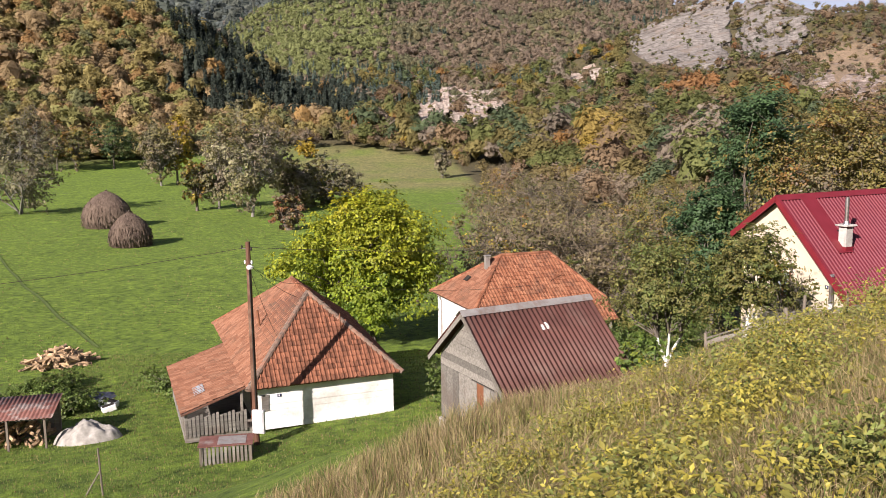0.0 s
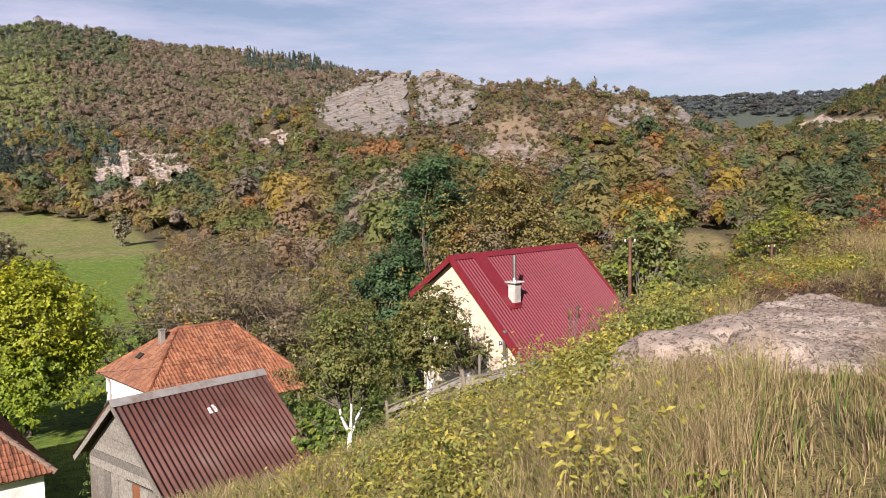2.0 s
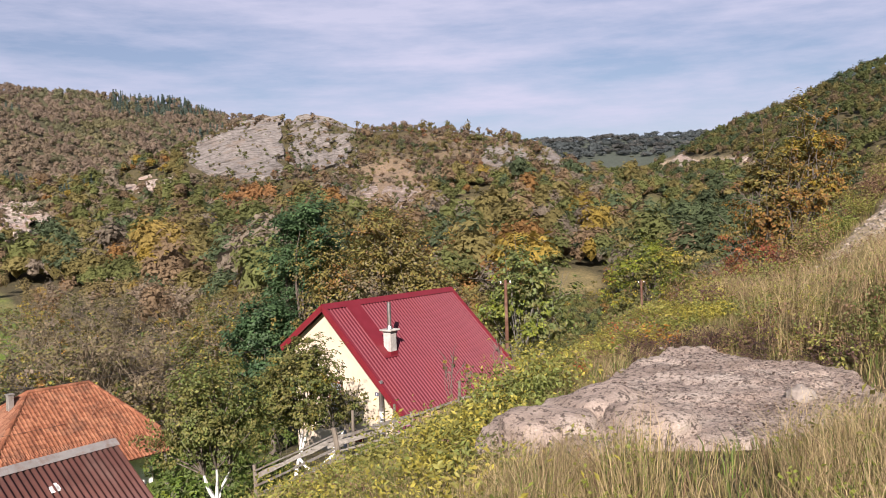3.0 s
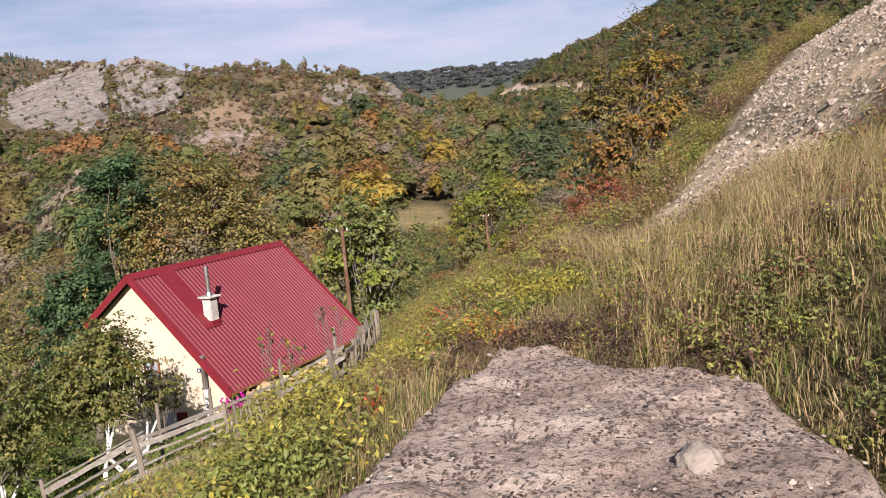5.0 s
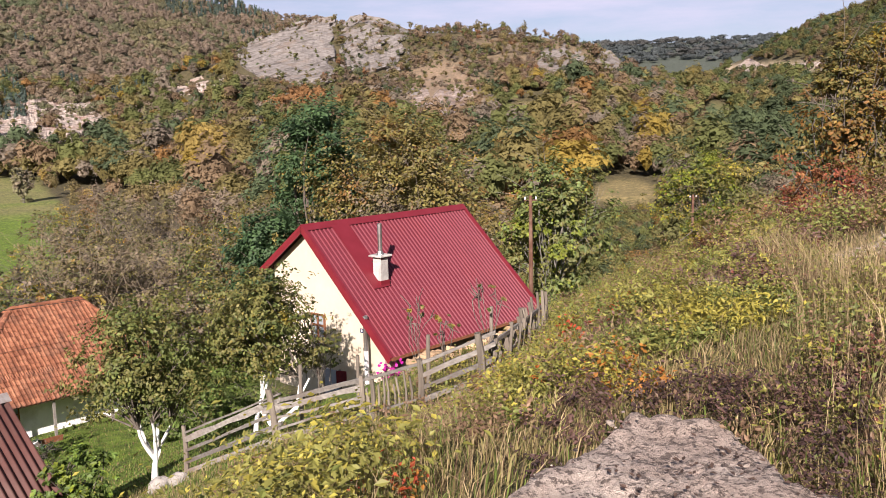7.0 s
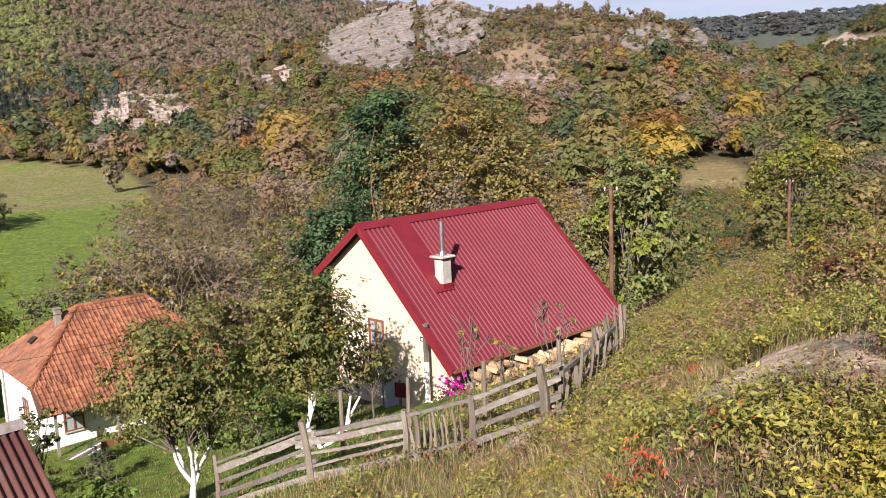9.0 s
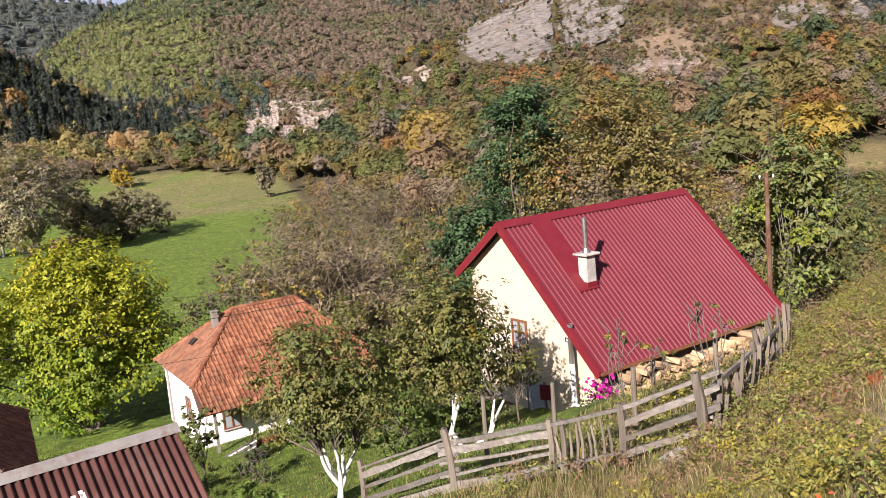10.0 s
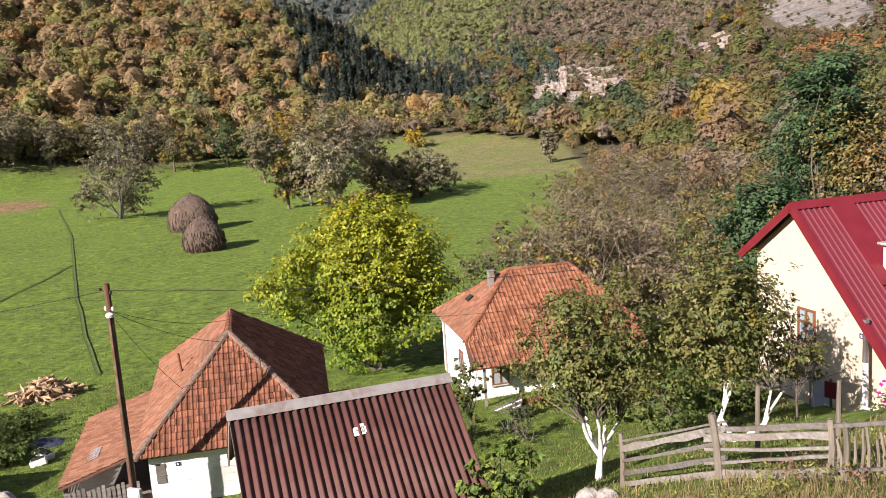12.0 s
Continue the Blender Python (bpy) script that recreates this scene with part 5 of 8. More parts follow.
def woods(name, label, x, y, size, per_tree, leaf, tone, cone=None, seed=1, lobes=5, tall=1.2, core=0.5, z=None):
    """Many trees as one mass: size is each crown's radius; crowns of several uneven lobes, covered in sprays of leaves round a leafy heart."""
    r = np.random.default_rng(seed)
    m = len(x)
    bv, bf = lump(1)
    at = np.stack([x, y, ground_z(x, y) if z is None else z], -1)
    tone = np.asarray(tone) * [1.66, 1.53, 1.62]
    cone = np.zeros(m, bool) if cone is None else cone
    high = tall * r.uniform(0.8, 1.3, (m, 1))
    shape = np.concatenate([np.ones((m, 2)), high], -1)
    mid = np.concatenate([np.zeros((m, 2)), high * 0.92 + 0.08], -1)
    lay = r.normal(size=(m, lobes, 3))
    lay /= np.linalg.norm(lay, axis=2, keepdims=True) + 1e-6
    lay[..., 2] = np.abs(lay[..., 2]) * 1.1 - 0.35
    lay *= r.uniform(0.4, 0.68, (m, lobes, 1))
    wide = r.uniform(0.42, 0.64, (m, lobes, 1))
    knob = 1 + r.normal(size=(m, len(bv), 1)) * 0.14
    round_ = bv * knob * core * shape[:, None] + mid[:, None]
    taper_ = np.clip((1 - bv[:, 2]) / 2, 0, 1)
    spire = np.stack([bv[:, 0] * (0.05 + taper_) * 0.5, bv[:, 1] * (0.05 + taper_) * 0.5, (bv[:, 2] + 1) * 1.35], -1) * (1 + r.normal(size=(m, len(bv), 1)) * 0.1)
    p = np.where(cone[:, None, None], spire, round_) * size[:, None, None] + at[:, None]
    vary = r.uniform(0.8, 1.22, (m, 1, 1))
    lobe_tone = r.uniform(0.88, 1.14, (m, lobes, 1))
    t = tone[:, None] * vary * r.uniform(0.8, 1.2, (m, len(bv), 1))
    f = (bf + (np.arange(m) * len(bv))[:, None, None]).reshape(-1, 3)
    v, t = p.reshape(-1, 3), t.reshape(-1, 3)
    k = r.integers(lobes, size=(m, per_tree))[..., None]
    d = r.normal(size=(m, per_tree, 3))
    d /= np.linalg.norm(d, axis=2, keepdims=True)
    d[..., 2] = np.abs(d[..., 2]) * 0.75 + d[..., 2] * 0.25
    q = np.take_along_axis(lay, k.repeat(3, 2), 1) + d * np.take_along_axis(wide, k, 1) * r.uniform(0.75, 1.12, (m, per_tree, 1))
    q = (q * shape[:, None] + mid[:, None]) * size[:, None, None] + at[:, None]
    up = r.uniform(0, 1, (m, per_tree, 1)) ** 1.4
    fir = at[:, None] + np.concatenate([d[..., :2] / (np.linalg.norm(d[..., :2], axis=2, keepdims=True) + 1e-6) * (1 - up) * 0.55 * r.uniform(0.75, 1.15, up.shape), up * 2.75 + 0.1], -1) * size[:, None, None]
    q = np.where(cone[:, None, None], fir, q)
    out = d * [1.7, 1.7, 1.2] + [0, 0, 0.35]
    lv, lf = cards(q.reshape(-1, 3), np.repeat(leaf * size, per_tree) * r.uniform(0.6, 1.5, m * per_tree), 0.2, out=out.reshape(-1, 3), aspect=0.9, sides=3)
    lt = (tone[:, None] * vary * np.take_along_axis(lobe_tone, k, 1) * r.uniform(0.92, 1.09, (m, per_tree, 1))).reshape(-1, 3)
    ob = link_mesh(name, quick(name, np.concatenate([v, lv]), (f, lf + len(v)), np.concatenate([t, np.repeat(lt, 3, axis=0)])), FARLEAF)
    return tagged(ob, label, "woods", kind="stuff")


def scatter(n, az, rr, seed, power=0.5):
    r = np.random.default_rng(seed)
    a = r.uniform(*az, n)
    d = (r.uniform(0, 1, n) * (rr[1] ** 2 - rr[0] ** 2) + rr[0] ** 2) ** 0.5
    x, y = polar(a, d)
    return x, y, a, d, r


def tones(r, n, x, y, palette, scale=60, seed=1, calm=0.42):
    """A tone for each tree, with kinds gathering in patches."""
    pal, wt = np.array([c for c, _ in palette]), np.array([w_ for _, w_ in palette], float)
    score = np.log(wt)[None] + r.gumbel(size=(n, len(pal))) * 0.6 + np.stack([fbm(x, y, scale, 3, seed + 31 * k) * 3.4 for k in range(len(pal))], -1)
    return pal[score.argmax(1)] * calm + (pal * wt[:, None] / wt.sum()).sum(0) * (1 - calm)


BROWNTREE = np.array((0.15, 0.105, 0.065))
GREYTREE = np.array((0.17, 0.15, 0.12))
PURPLE = np.array((0.125, 0.094, 0.068))


def keep(mask, *arrays):
    return [q[mask] for q in arrays]


# cliff hill across the valley
x, y, a, d, r_w = scatter(15000, (-17, 40), (150, 600), 51)
rim = knots(a, (-17, 345), (-8, 285), (0, 190), (8, 140), (40, 150))
e = np.degrees(np.arctan2(ground_z(x, y) - 1.3, d))
bare = ((a > 1.0) & (a < 12.1) & (e > 2.2)) | ((np.hypot((a - 14.2) / 2.4, (e - 1.6) / 2.2) < 1) | (np.hypot((a + 1.0) / 1.9, (e - 2.7) / 0.9) < 1)) | (np.hypot((a + 9.8) / 3.3, (e - 0.2) / 2.0) < 1) | (np.hypot((a - 23) / 2.8, (e - 3.9) / 1.0) < 1)
field = (far_fields(a, e) > 0) | ((np.abs(a - 26) < 2.9) & (e < -3.5))
rocky = np.hypot((a - 14.2) / 3.6, (e - 2.6) / 2.6) < 1
thin = (a > 11) & (a < 28) & (e > 2.6)
ok = (d > rim) & ~field & (~rocky | (r_w.uniform(size=len(a)) < 0.4)) & (~thin | (r_w.uniform(size=len(a)) < 0.75)) & (~bare | (r_w.uniform(size=len(a)) < 0.04))
ok &= thin | rocky | (e > 3.4) | (r_w.uniform(size=len(a)) < 0.62)
ok &= ~((a > 7) & (a < 18) & (e > 2.0)) | (r_w.uniform(size=len(a)) < 0.5)
x, y, a, d, e = keep(ok, x, y, a, d, e)
high = (e > 2.6) & (a > 9)
size = r_w.lognormal(1.2, 0.27, len(x)) * knots(d, (300, 1.12), (420, 0.85)) * np.where(high, 0.46, 1) * knots(e, (-9, 1), (2.2, 1), (3.6, 0.8), (5, 0.6), (6.5, 0.4)) * np.where((np.hypot((a - 14.2) / 3.6, (e - 2.6) / 2.6) < 1) | ((a > 1) & (a < 9) & (e > 1.7)), 0.5, 1)
tone = tones(r_w, len(x), x, y, [(GREEN, 4.5), (OLIVE, 5), (DARKGREEN * 1.2, 2.6), (YELLOW * 0.6, 0.8), (ORANGE * 0.62, 1.0), (BROWNTREE, 2.4), (GREYTREE, 1.8)], 45, 3, 0.72)
tone = np.where((high & (r_w.uniform(size=len(x)) < 0.4))[:, None], PURPLE, tone)
rusty = (np.hypot((a - 5.5) / 2.6, (e - 1.2) / 0.7) < 1) & (r_w.uniform(size=len(x)) < 0.8)
tone = np.where(rusty[:, None], (0.2, 0.115, 0.045), tone)
darkpine = np.abs(a - 35) + r_w.normal(size=len(x)) * 0.9 + 0.9 * np.abs(e + 2) < 3.4
tone = np.where(darkpine[:, None], (0.055, 0.08, 0.034), tone)
golden = (np.hypot((a + 0.5) / 1.3, (e + 2.6) / 1.4) < 1) & (r_w.uniform(size=len(x)) < 0.8)
tone = np.where(golden[:, None], (0.215, 0.17, 0.045), tone)
for close, per_, leaf_ in ((True, 400, 0.115), (False, 150, 0.17)):
    k = (d < 290) == close
    woods("hillside_wood", "mixed green, brown and orange autumn wood on the valley side", x[k], y[k], size[k], per_, leaf_, tone[k], None, 1 + close)

# low scrub over the rocky hilltop
x, y, a, d, r_w = scatter(9000, (0.5, 29), (330, 600), 62)
e = np.degrees(np.arctan2(ground_z(x, y) - 1.3, d))
sheer = ((a > 1.2) & (a < 7.5) & (e > 3.2) & (e < knots(a, (1.3, 5.0), (3.5, 5.95), (5, 6.35), (7.5, 6.7)))) | ((a > 7.7) & (a < 12.2) & (e > 3.6) & (r_w.uniform(size=len(a)) < 0.9)) | (((np.hypot((a - 22.1) / 1.7, (e - 4.0) / 0.9) < 1) | (np.hypot((a - 24.9) / 1.0, (e - 3.6) / 0.8) < 1)) & (r_w.uniform(size=len(a)) < 0.85)) | ((np.hypot((a - 14.2) / 2.4, (e - 2.0) / 2.1) < 1) & (r_w.uniform(size=len(a)) < 0.8))
ok = (e > knots(a, (0, 2.6), (9, 1.9), (16, 2.2), (29, 2.4))) & ~sheer & (far_fields(a, e) < 0) & (fbm(x, y, 34, 3, 63) > r_w.normal(-0.18, 0.2, len(a)))
x, y, a, d, e = keep(ok, x, y, a, d, e)
woods("hilltop_scrub", "low brown and olive scrub over the rocky hilltop", x, y, r_w.lognormal(0.3, 0.4, len(x)), 64, 0.2, tones(r_w, len(x), x, y, [(OLIVE * 0.9, 4), (GREEN, 3), (BROWNTREE, 4), (PURPLE, 3), (GREYTREE, 2), (DARKGREEN * 1.2, 1.5), (RUST, 0.8)], 40, 64, 0.6), None, 10, 4, 1.05, 0.45)

# nearer scrub and trees between the houses and the hill
x, y, a, d, r_w = scatter(1500, (1.0, 46), (62, 200), 52)
u_, v_ = slope_place(x, y)
ok = ~((np.abs(a - 26) < 3.2) & (d > 76)) & ~((np.abs(a - 30.2) < 1.8) & (d < 96)) & (d > knots(a, (1, 110), (8, 78), (20, 75), (46, 66))) & (ground_z(x, y) < -7)
x, y, a, d = keep(ok, x, y, a, d)
woods("valley_scrub", "scrub and young trees along the stream", x, y, r_w.uniform(1.2, 3.0, len(x)), 420, 0.085, tones(r_w, len(x), x, y, [(GREEN, 4), (OLIVE, 4), (YELLOW * 0.7, 1.1), (ORANGE * 0.7, 1.2), (BROWNTREE, 3), (GREYTREE, 2.5), (DARKGREEN, 1.4)], 30, 4, 0.55), None, 2, 6, 1.2, 0.45)

x, y, a, d, r_w = scatter(620, (13, 37), (44, 190), 65, 0.5)
gone = (d < knots(a, (13, 66), (20, 52), (37, 46))) | (ground_z(x, y) > -6.5) | ((np.abs(a - 30.2) < 1.2) & (d < 90)) | ((np.abs(a - 26) < 2.6) & (d > 180))
x, y, a, d = keep(~gone, x, y, a, d)
woods("valley_scrub", "low green and russet bushes on the valley floor", x, y, r_w.uniform(0.7, 1.5, len(x)), 260, 0.09, tones(r_w, len(x), x, y, [(GREEN, 5), (OLIVE, 4), (BROWNTREE, 2), (DARKGREEN * 1.2, 2), (ORANGE * 0.7, 1)], 25, 66, 0.6), None, 16, 6, 1.15, 0.45)

x, y, a, d, r_w = scatter(330, (22.6, 29.4), (70, 182), 67)
woods("valley_scrub", "low olive scrub before the pale field", x, y, r_w.uniform(0.6, 1.35, len(x)), 220, 0.1, tones(r_w, len(x), x, y, [(GREEN, 5), (OLIVE, 4), (BROWNTREE, 2), (DARKGREEN * 1.2, 2), (YELLOW * 0.6, 1)], 25, 68, 0.6), None, 17, 6, 1.15, 0.45)

# stream-side trees closing the meadow
x, y, a, d, r_w = scatter(1500, (-24, 5), (150, 420), 53)
rim = knots(a, (-24, 345), (-16, 330), (-12.5, 312), (-10.4, 292), (-9.2, 225), (-7, 165), (0, 122), (5, 105))
ok = (d > rim) & (d < rim + np.where((a > -13.4) & (a < -6.4) & (d > 260), 22, 75))
x, y, a, d = keep(ok, x, y, a, d)
woods("streamside_wood", "half-bare grey and yellow trees along the meadow's edge", x, y, r_w.uniform(1.7, 3.3, len(x)) * np.where((a > -13.4) & (a < -6.4), 0.75, 1), 280, 0.1, tones(r_w, len(x), x, y, [(GREYTREE, 5), (BROWNTREE, 4), (OLIVE, 4), (YELLOW * 0.7, 1.2), (ORANGE * 0.8, 0.8), (GREEN, 2)], 34, 5, 0.55), None, 3, 6, 1.35, 0.4)

# orange-brown hill beyond the meadow
x, y, a, d, r_w = scatter(8000, (-58, -16), (255, 540), 54)
rim = knots(a, (-58, 300), (-45, 312), (-30, 318), (-20, 362), (-16, 385))
x, y, a, d = keep(d > rim, x, y, a, d)
pine = (a > -29) & (r_w.uniform(size=len(a)) < np.clip((a + 29) / 3, 0, 0.85)) & (d > 395)
tone = tones(r_w, len(x), x, y, [(ORANGE * 0.45, 1.2), (RUST * 0.6, 1.8), (BROWNTREE * 0.95, 7), (OLIVE * 0.85, 6), (GREEN * 0.85, 3.5), (DARKGREEN, 1.5)], 42, 6, 0.48)
tone = np.where(pine[:, None], (0.035, 0.05, 0.036), tone * 1.85 * np.array((0.96, 1.0, 0.95)))
woods("autumn_wood", "orange and brown beech wood on the hill beyond the meadow", x, y, r_w.lognormal(1.12, 0.25, len(x)), 150, 0.17, tone, pine, 4, 5, 1.2, 0.68)

# forested mountain behind
x, y, a, d, r_w = scatter(17000, (-34, 26), (430, 1060), 55)
e = np.degrees(np.arctan2(ground_z(x, y) - 1.3, d))
x, y, a, d, e = keep((a < -3) | (d > knots(a, (-3, 560), (0, 620), (26, 640))), x, y, a, d, e)
patch = fbm(x, y, 120, 3, 77)
near_pine = (a < -11) & (r_w.uniform(size=len(a)) < np.clip(1.25 - (e - 1.2) / 1.9, 0.0, 0.92))
near_pine |= (a > -3) & (a < 4) & (e > 7.0) & (r_w.uniform(size=len(a)) < 0.6)
near_pine |= (patch > 0.42) & (r_w.uniform(size=len(a)) < 0.5)
tone = tones(r_w, len(x), x, y, [(np.array((0.112, 0.09, 0.068)), 5), (np.array((0.105, 0.086, 0.058)), 4), (np.array((0.06, 0.075, 0.035)), 3), (np.array((0.09, 0.095, 0.04)), 2)], 150, 7, 0.6)
light = (a < -13.5) & (e > 2.6) & (r_w.uniform(size=len(a)) < np.clip((-13 - a) / 3, 0, 0.92))
tone = np.where(light[:, None], (0.095, 0.115, 0.042), tone)
summit = (a < -10) & (e > 7.2) & (r_w.uniform(size=len(a)) < 0.75)
tone = np.where(summit[:, None], (0.055, 0.072, 0.036), tone)
tone = np.where(near_pine[:, None], (0.036, 0.055, 0.042), tone)
woods("mountain_forest", "mixed spruce and bare beech forest covering the mountain", x, y, r_w.uniform(2.4, 3.7, len(x)), 44, 0.24, tone * 1.6, near_pine, 5, 4, 1.1, 0.6)
# furthest ridge: aerial haze is painted into the bluish leaf tones
x, y, a, d, r_w = scatter(3600, (-62, -10), (900, 1950), 56)
x, y, a, d = keep(~((a > -52) & (d < 1000)), x, y, a, d)
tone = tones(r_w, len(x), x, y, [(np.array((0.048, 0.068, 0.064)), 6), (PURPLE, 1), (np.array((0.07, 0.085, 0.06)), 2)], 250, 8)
woods("distant_forest", "dark forest on the furthest ridge, its tones blued for haze", x, y, r_w.uniform(6, 9, len(x)), 26, 0.24, tone * 1.5, r_w.uniform(size=len(x)) < 0.2, 6, 3, 0.9, 0.8)
# hills closing the valley: blue-grey tones carry painted haze
x, y, a, d, r_w = scatter(3600, (14, 44), (1500, 2700), 57)
woods("distant_forest", "wooded hills closing the valley, haze put into their blue-grey tones", x, y, r_w.uniform(8, 13, len(x)), 16, 0.3, tones(r_w, len(x), x, y, [(np.array((0.05, 0.07, 0.068)), 4), (np.array((0.075, 0.075, 0.062)), 2)], 300, 9), None, 7, 3, 0.4, 0.7)

# wooded hill above the footpath's far side
x, y, a, d, r_w = scatter(8200, (29, 68), (230, 800), 58)
rim = knots(a, (29, 420), (36, 300), (45, 200), (68, 170))
e = np.degrees(np.arctan2(ground_z(x, y) - 1.3, d))
quarry = (far_fields(a, e) > 0) | (a > 32.3) & (a < 38) & (np.abs(e - 3.2) < 0.35)
x, y, a, d = keep((d > rim) & ~quarry, x, y, a, d)
woods("hillside_wood", "green and olive wood on the steep hill above the road", x, y, r_w.uniform(2.0, 3.6, len(x)), 80, 0.18, tones(r_w, len(x), x, y, [(GREEN * 0.8, 5), (DARKGREEN, 4), (OLIVE * 0.75, 4), (BROWNTREE * 0.8, 3)], 60, 10, 0.65), None, 8)
# bushes rooted on the ledges and along the rims of the cliffs
p_l = np.concatenate(ledge_shrubs)
r_w = np.random.default_rng(59)
woods("ledge_shrubs", "small dark bushes on the ledges of the cliffs", p_l[:, 0], p_l[:, 1], r_w.uniform(0.5, 1.5, len(p_l)), 60, 0.2, tones(r_w, len(p_l), p_l[:, 0], p_l[:, 1], [(GREEN, 3), (OLIVE, 4), (DARKGREEN, 3), (PURPLE, 3)], 30, 12), None, 9, 4, 1.0, 0.45, p_l[:, 2] - 0.6)

# ---- the footpath bank: rock slab, scree, grasses and brambles ----
SLABMAT, n_, l_, p_ = material("bare_limestone_slab", 0.95)
t1, t2, t3 = noise_node(n_, l_, 1.6, 8, 0.7), noise_node(n_, l_, 19, 6, 0.75), noise_node(n_, l_, 55, 4, 0.75)
col_ = ramp(n_, l_, t1.outputs["Fac"], (0.35, (0.24, 0.186, 0.153)), (0.5, (0.37, 0.298, 0.25)), (0.66, (0.52, 0.442, 0.375))).outputs[0]
col_ = mix(n_, l_, ramp(n_, l_, t2.outputs["Fac"], (0.515, (0, 0, 0)), (0.57, (0.9, 0.9, 0.9))).outputs[0], col_, (0.085, 0.065, 0.055))
col_ = mix(n_, l_, 1.0, col_, ramp(n_, l_, t3.outputs["Fac"], (0.3, (0.7, 0.7, 0.7)), (0.7, (1.25, 1.25, 1.25))).outputs[0], "MULTIPLY")
l_.new(col_, p_.inputs["Base Color"])
bump(n_, l_, p_, mix(n_, l_, 0.5, t2.outputs["Fac"], t3.outputs["Fac"]), 1.0, 0.05)
STONE = surface("pale_stone", (0.25, 0.215, 0.185), (0.4, 0.355, 0.31), 7, 0.95, 40, 0.8, 0.02, stain=(0.3, 0.26, 0.22), stain_scale=5, vary=0.25)

gu, gv = np.meshgrid(np.linspace(-3.8, 3.8, 190), np.linspace(-2.8, 2.8, 150), indexing="ij")
sx, sy = 8.3 + gu * 0.6 + gv * 0.8, 8.2 + gu * 0.8 - gv * 0.6
rim = slab_height(sx, sy)
top = -0.46 + 0.06 * fbm(sx, sy, 1.5, 4, 71) + 0.04 * np.abs(fbm(sx, sy, 0.5, 4, 72)) + 0.03 * np.round(fbm(sx, sy, 1.9, 3, 73) * 2.2)
sz = np.where(rim < 1, top, ground_z(sx, sy) - 0.3) - np.clip(rim - 0.92, 0, 1) * 1.5
ni, nj = sx.shape
i, j = np.meshgrid(np.arange(ni - 1), np.arange(nj - 1), indexing="ij")
q = np.stack([i * nj + j, i * nj + j + 1, (i + 1) * nj + j + 1, (i + 1) * nj + j], -1).reshape(-1, 4)
q = q[(rim.ravel()[q] < 1.14).all(axis=1)]
slab = link_mesh("rock_slab", quick("rock_slab", np.stack([sx, sy, sz], -1).reshape(-1, 3), q, None, True), SLABMAT)
tagged(slab, "flat weathered limestone slab bared beside the footpath", "rock", kind="structure")


def stones(name, label, x, y, size, material_, seed=1, kind="stuff", sink=0.3, flat=0.7):
    """Angular stones lying on the ground, joined into one mass."""
    r = np.random.default_rng(seed)
    m = len(x)
    bm = bmesh.new()
    bmesh.ops.create_icosphere(bm, subdivisions=1, radius=1.0)
    bv, bf = np.array([v.co[:] for v in bm.verts]), np.array([[v.index for v in f.verts] for f in bm.faces])
    bm.free()
    p = bv[None] * (1 + r.normal(size=(m, len(bv), 1)) * 0.16) * r.uniform(0.6, 1.2, (m, 1, 3)) * [1, 1, flat]
    th = r.uniform(0, 2 * np.pi, m)
    c, s = np.cos(th)[:, None], np.sin(th)[:, None]
    p = np.stack([p[..., 0] * c - p[..., 1] * s, p[..., 0] * s + p[..., 1] * c, p[..., 2]], -1) * size[:, None, None]
    g = ground_z(x, y)
    g = np.where(slab_height(x, y) < 0.95, -0.43, g)
    p = p + np.stack([x, y, g + size * flat * (1 - sink) * 0.6], -1)[:, None]
    f = (bf[None] + (np.arange(m) * len(bv))[:, None, None]).reshape(-1, 3)
    ob = link_mesh(name, quick(name, p.reshape(-1, 3), f), material_)
    return tagged(ob, label, "stones", kind=kind)


RUBBLE, n_, l_, p_ = material("scree_stone", 0.95)
g_ = n_.new("ShaderNodeNewGeometry")
col_ = ramp(n_, l_, g_.outputs["Random Per Island"], (0, (0.17, 0.14, 0.115)), (0.5, (0.27, 0.228, 0.19)), (1, (0.38, 0.33, 0.28))).outputs[0]
t_ = noise_node(n_, l_, 12, 5, 0.7)
l_.new(mix(n_, l_, 1.0, col_, ramp(n_, l_, t_.outputs["Fac"], (0.3, (0.7, 0.7, 0.7)), (0.7, (1.15, 1.15, 1.15))).outputs[0], "MULTIPLY"), p_.inputs["Base Color"])
bump(n_, l_, p_, t_.outputs["Fac"], 0.8, 0.03)


def at_slope(u, v):
    """The place u metres down and v metres along the footpath (before the contours bend)."""
    return 2.3 - 0.873 * u + 0.488 * v, -1.9 + 0.488 * u + 0.873 * v


r_s = np.random.default_rng(80)
x, y = r_s.uniform(10.4, 30, 44000), r_s.uniform(9.8, 21.5, 44000)
in_run = inside(x, y, (10.2, 13.3), (12.1, 12.8), (13.2, 14.6), (12.8, 16.0), (14.8, 21.4), (13.2, 20.4), (10.6, 15.0)) < 0.3
ok = (scree_edge(x, y) < r_s.normal(-0.05, 0.25, len(x))) & (~in_run | (r_s.uniform(size=len(x)) < 0.3)) & (r_s.uniform(size=len(x)) < knots(x, (10, 0.8), (17, 0.55), (30, 0.2)))
x, y = x[ok], y[ok]
fine = (x < 13.4) | (y > 14.6 + (x - 13.4) * 0.47)
stones("scree", "pale limestone scree spilling down the bank", x, y, r_s.lognormal(-2.75, 0.5, len(x)) * np.where(fine, 0.3, 1) * knots(x, (14, 0.36), (18, 0.42), (28, 0.45)), RUBBLE, 2, sink=0.9)
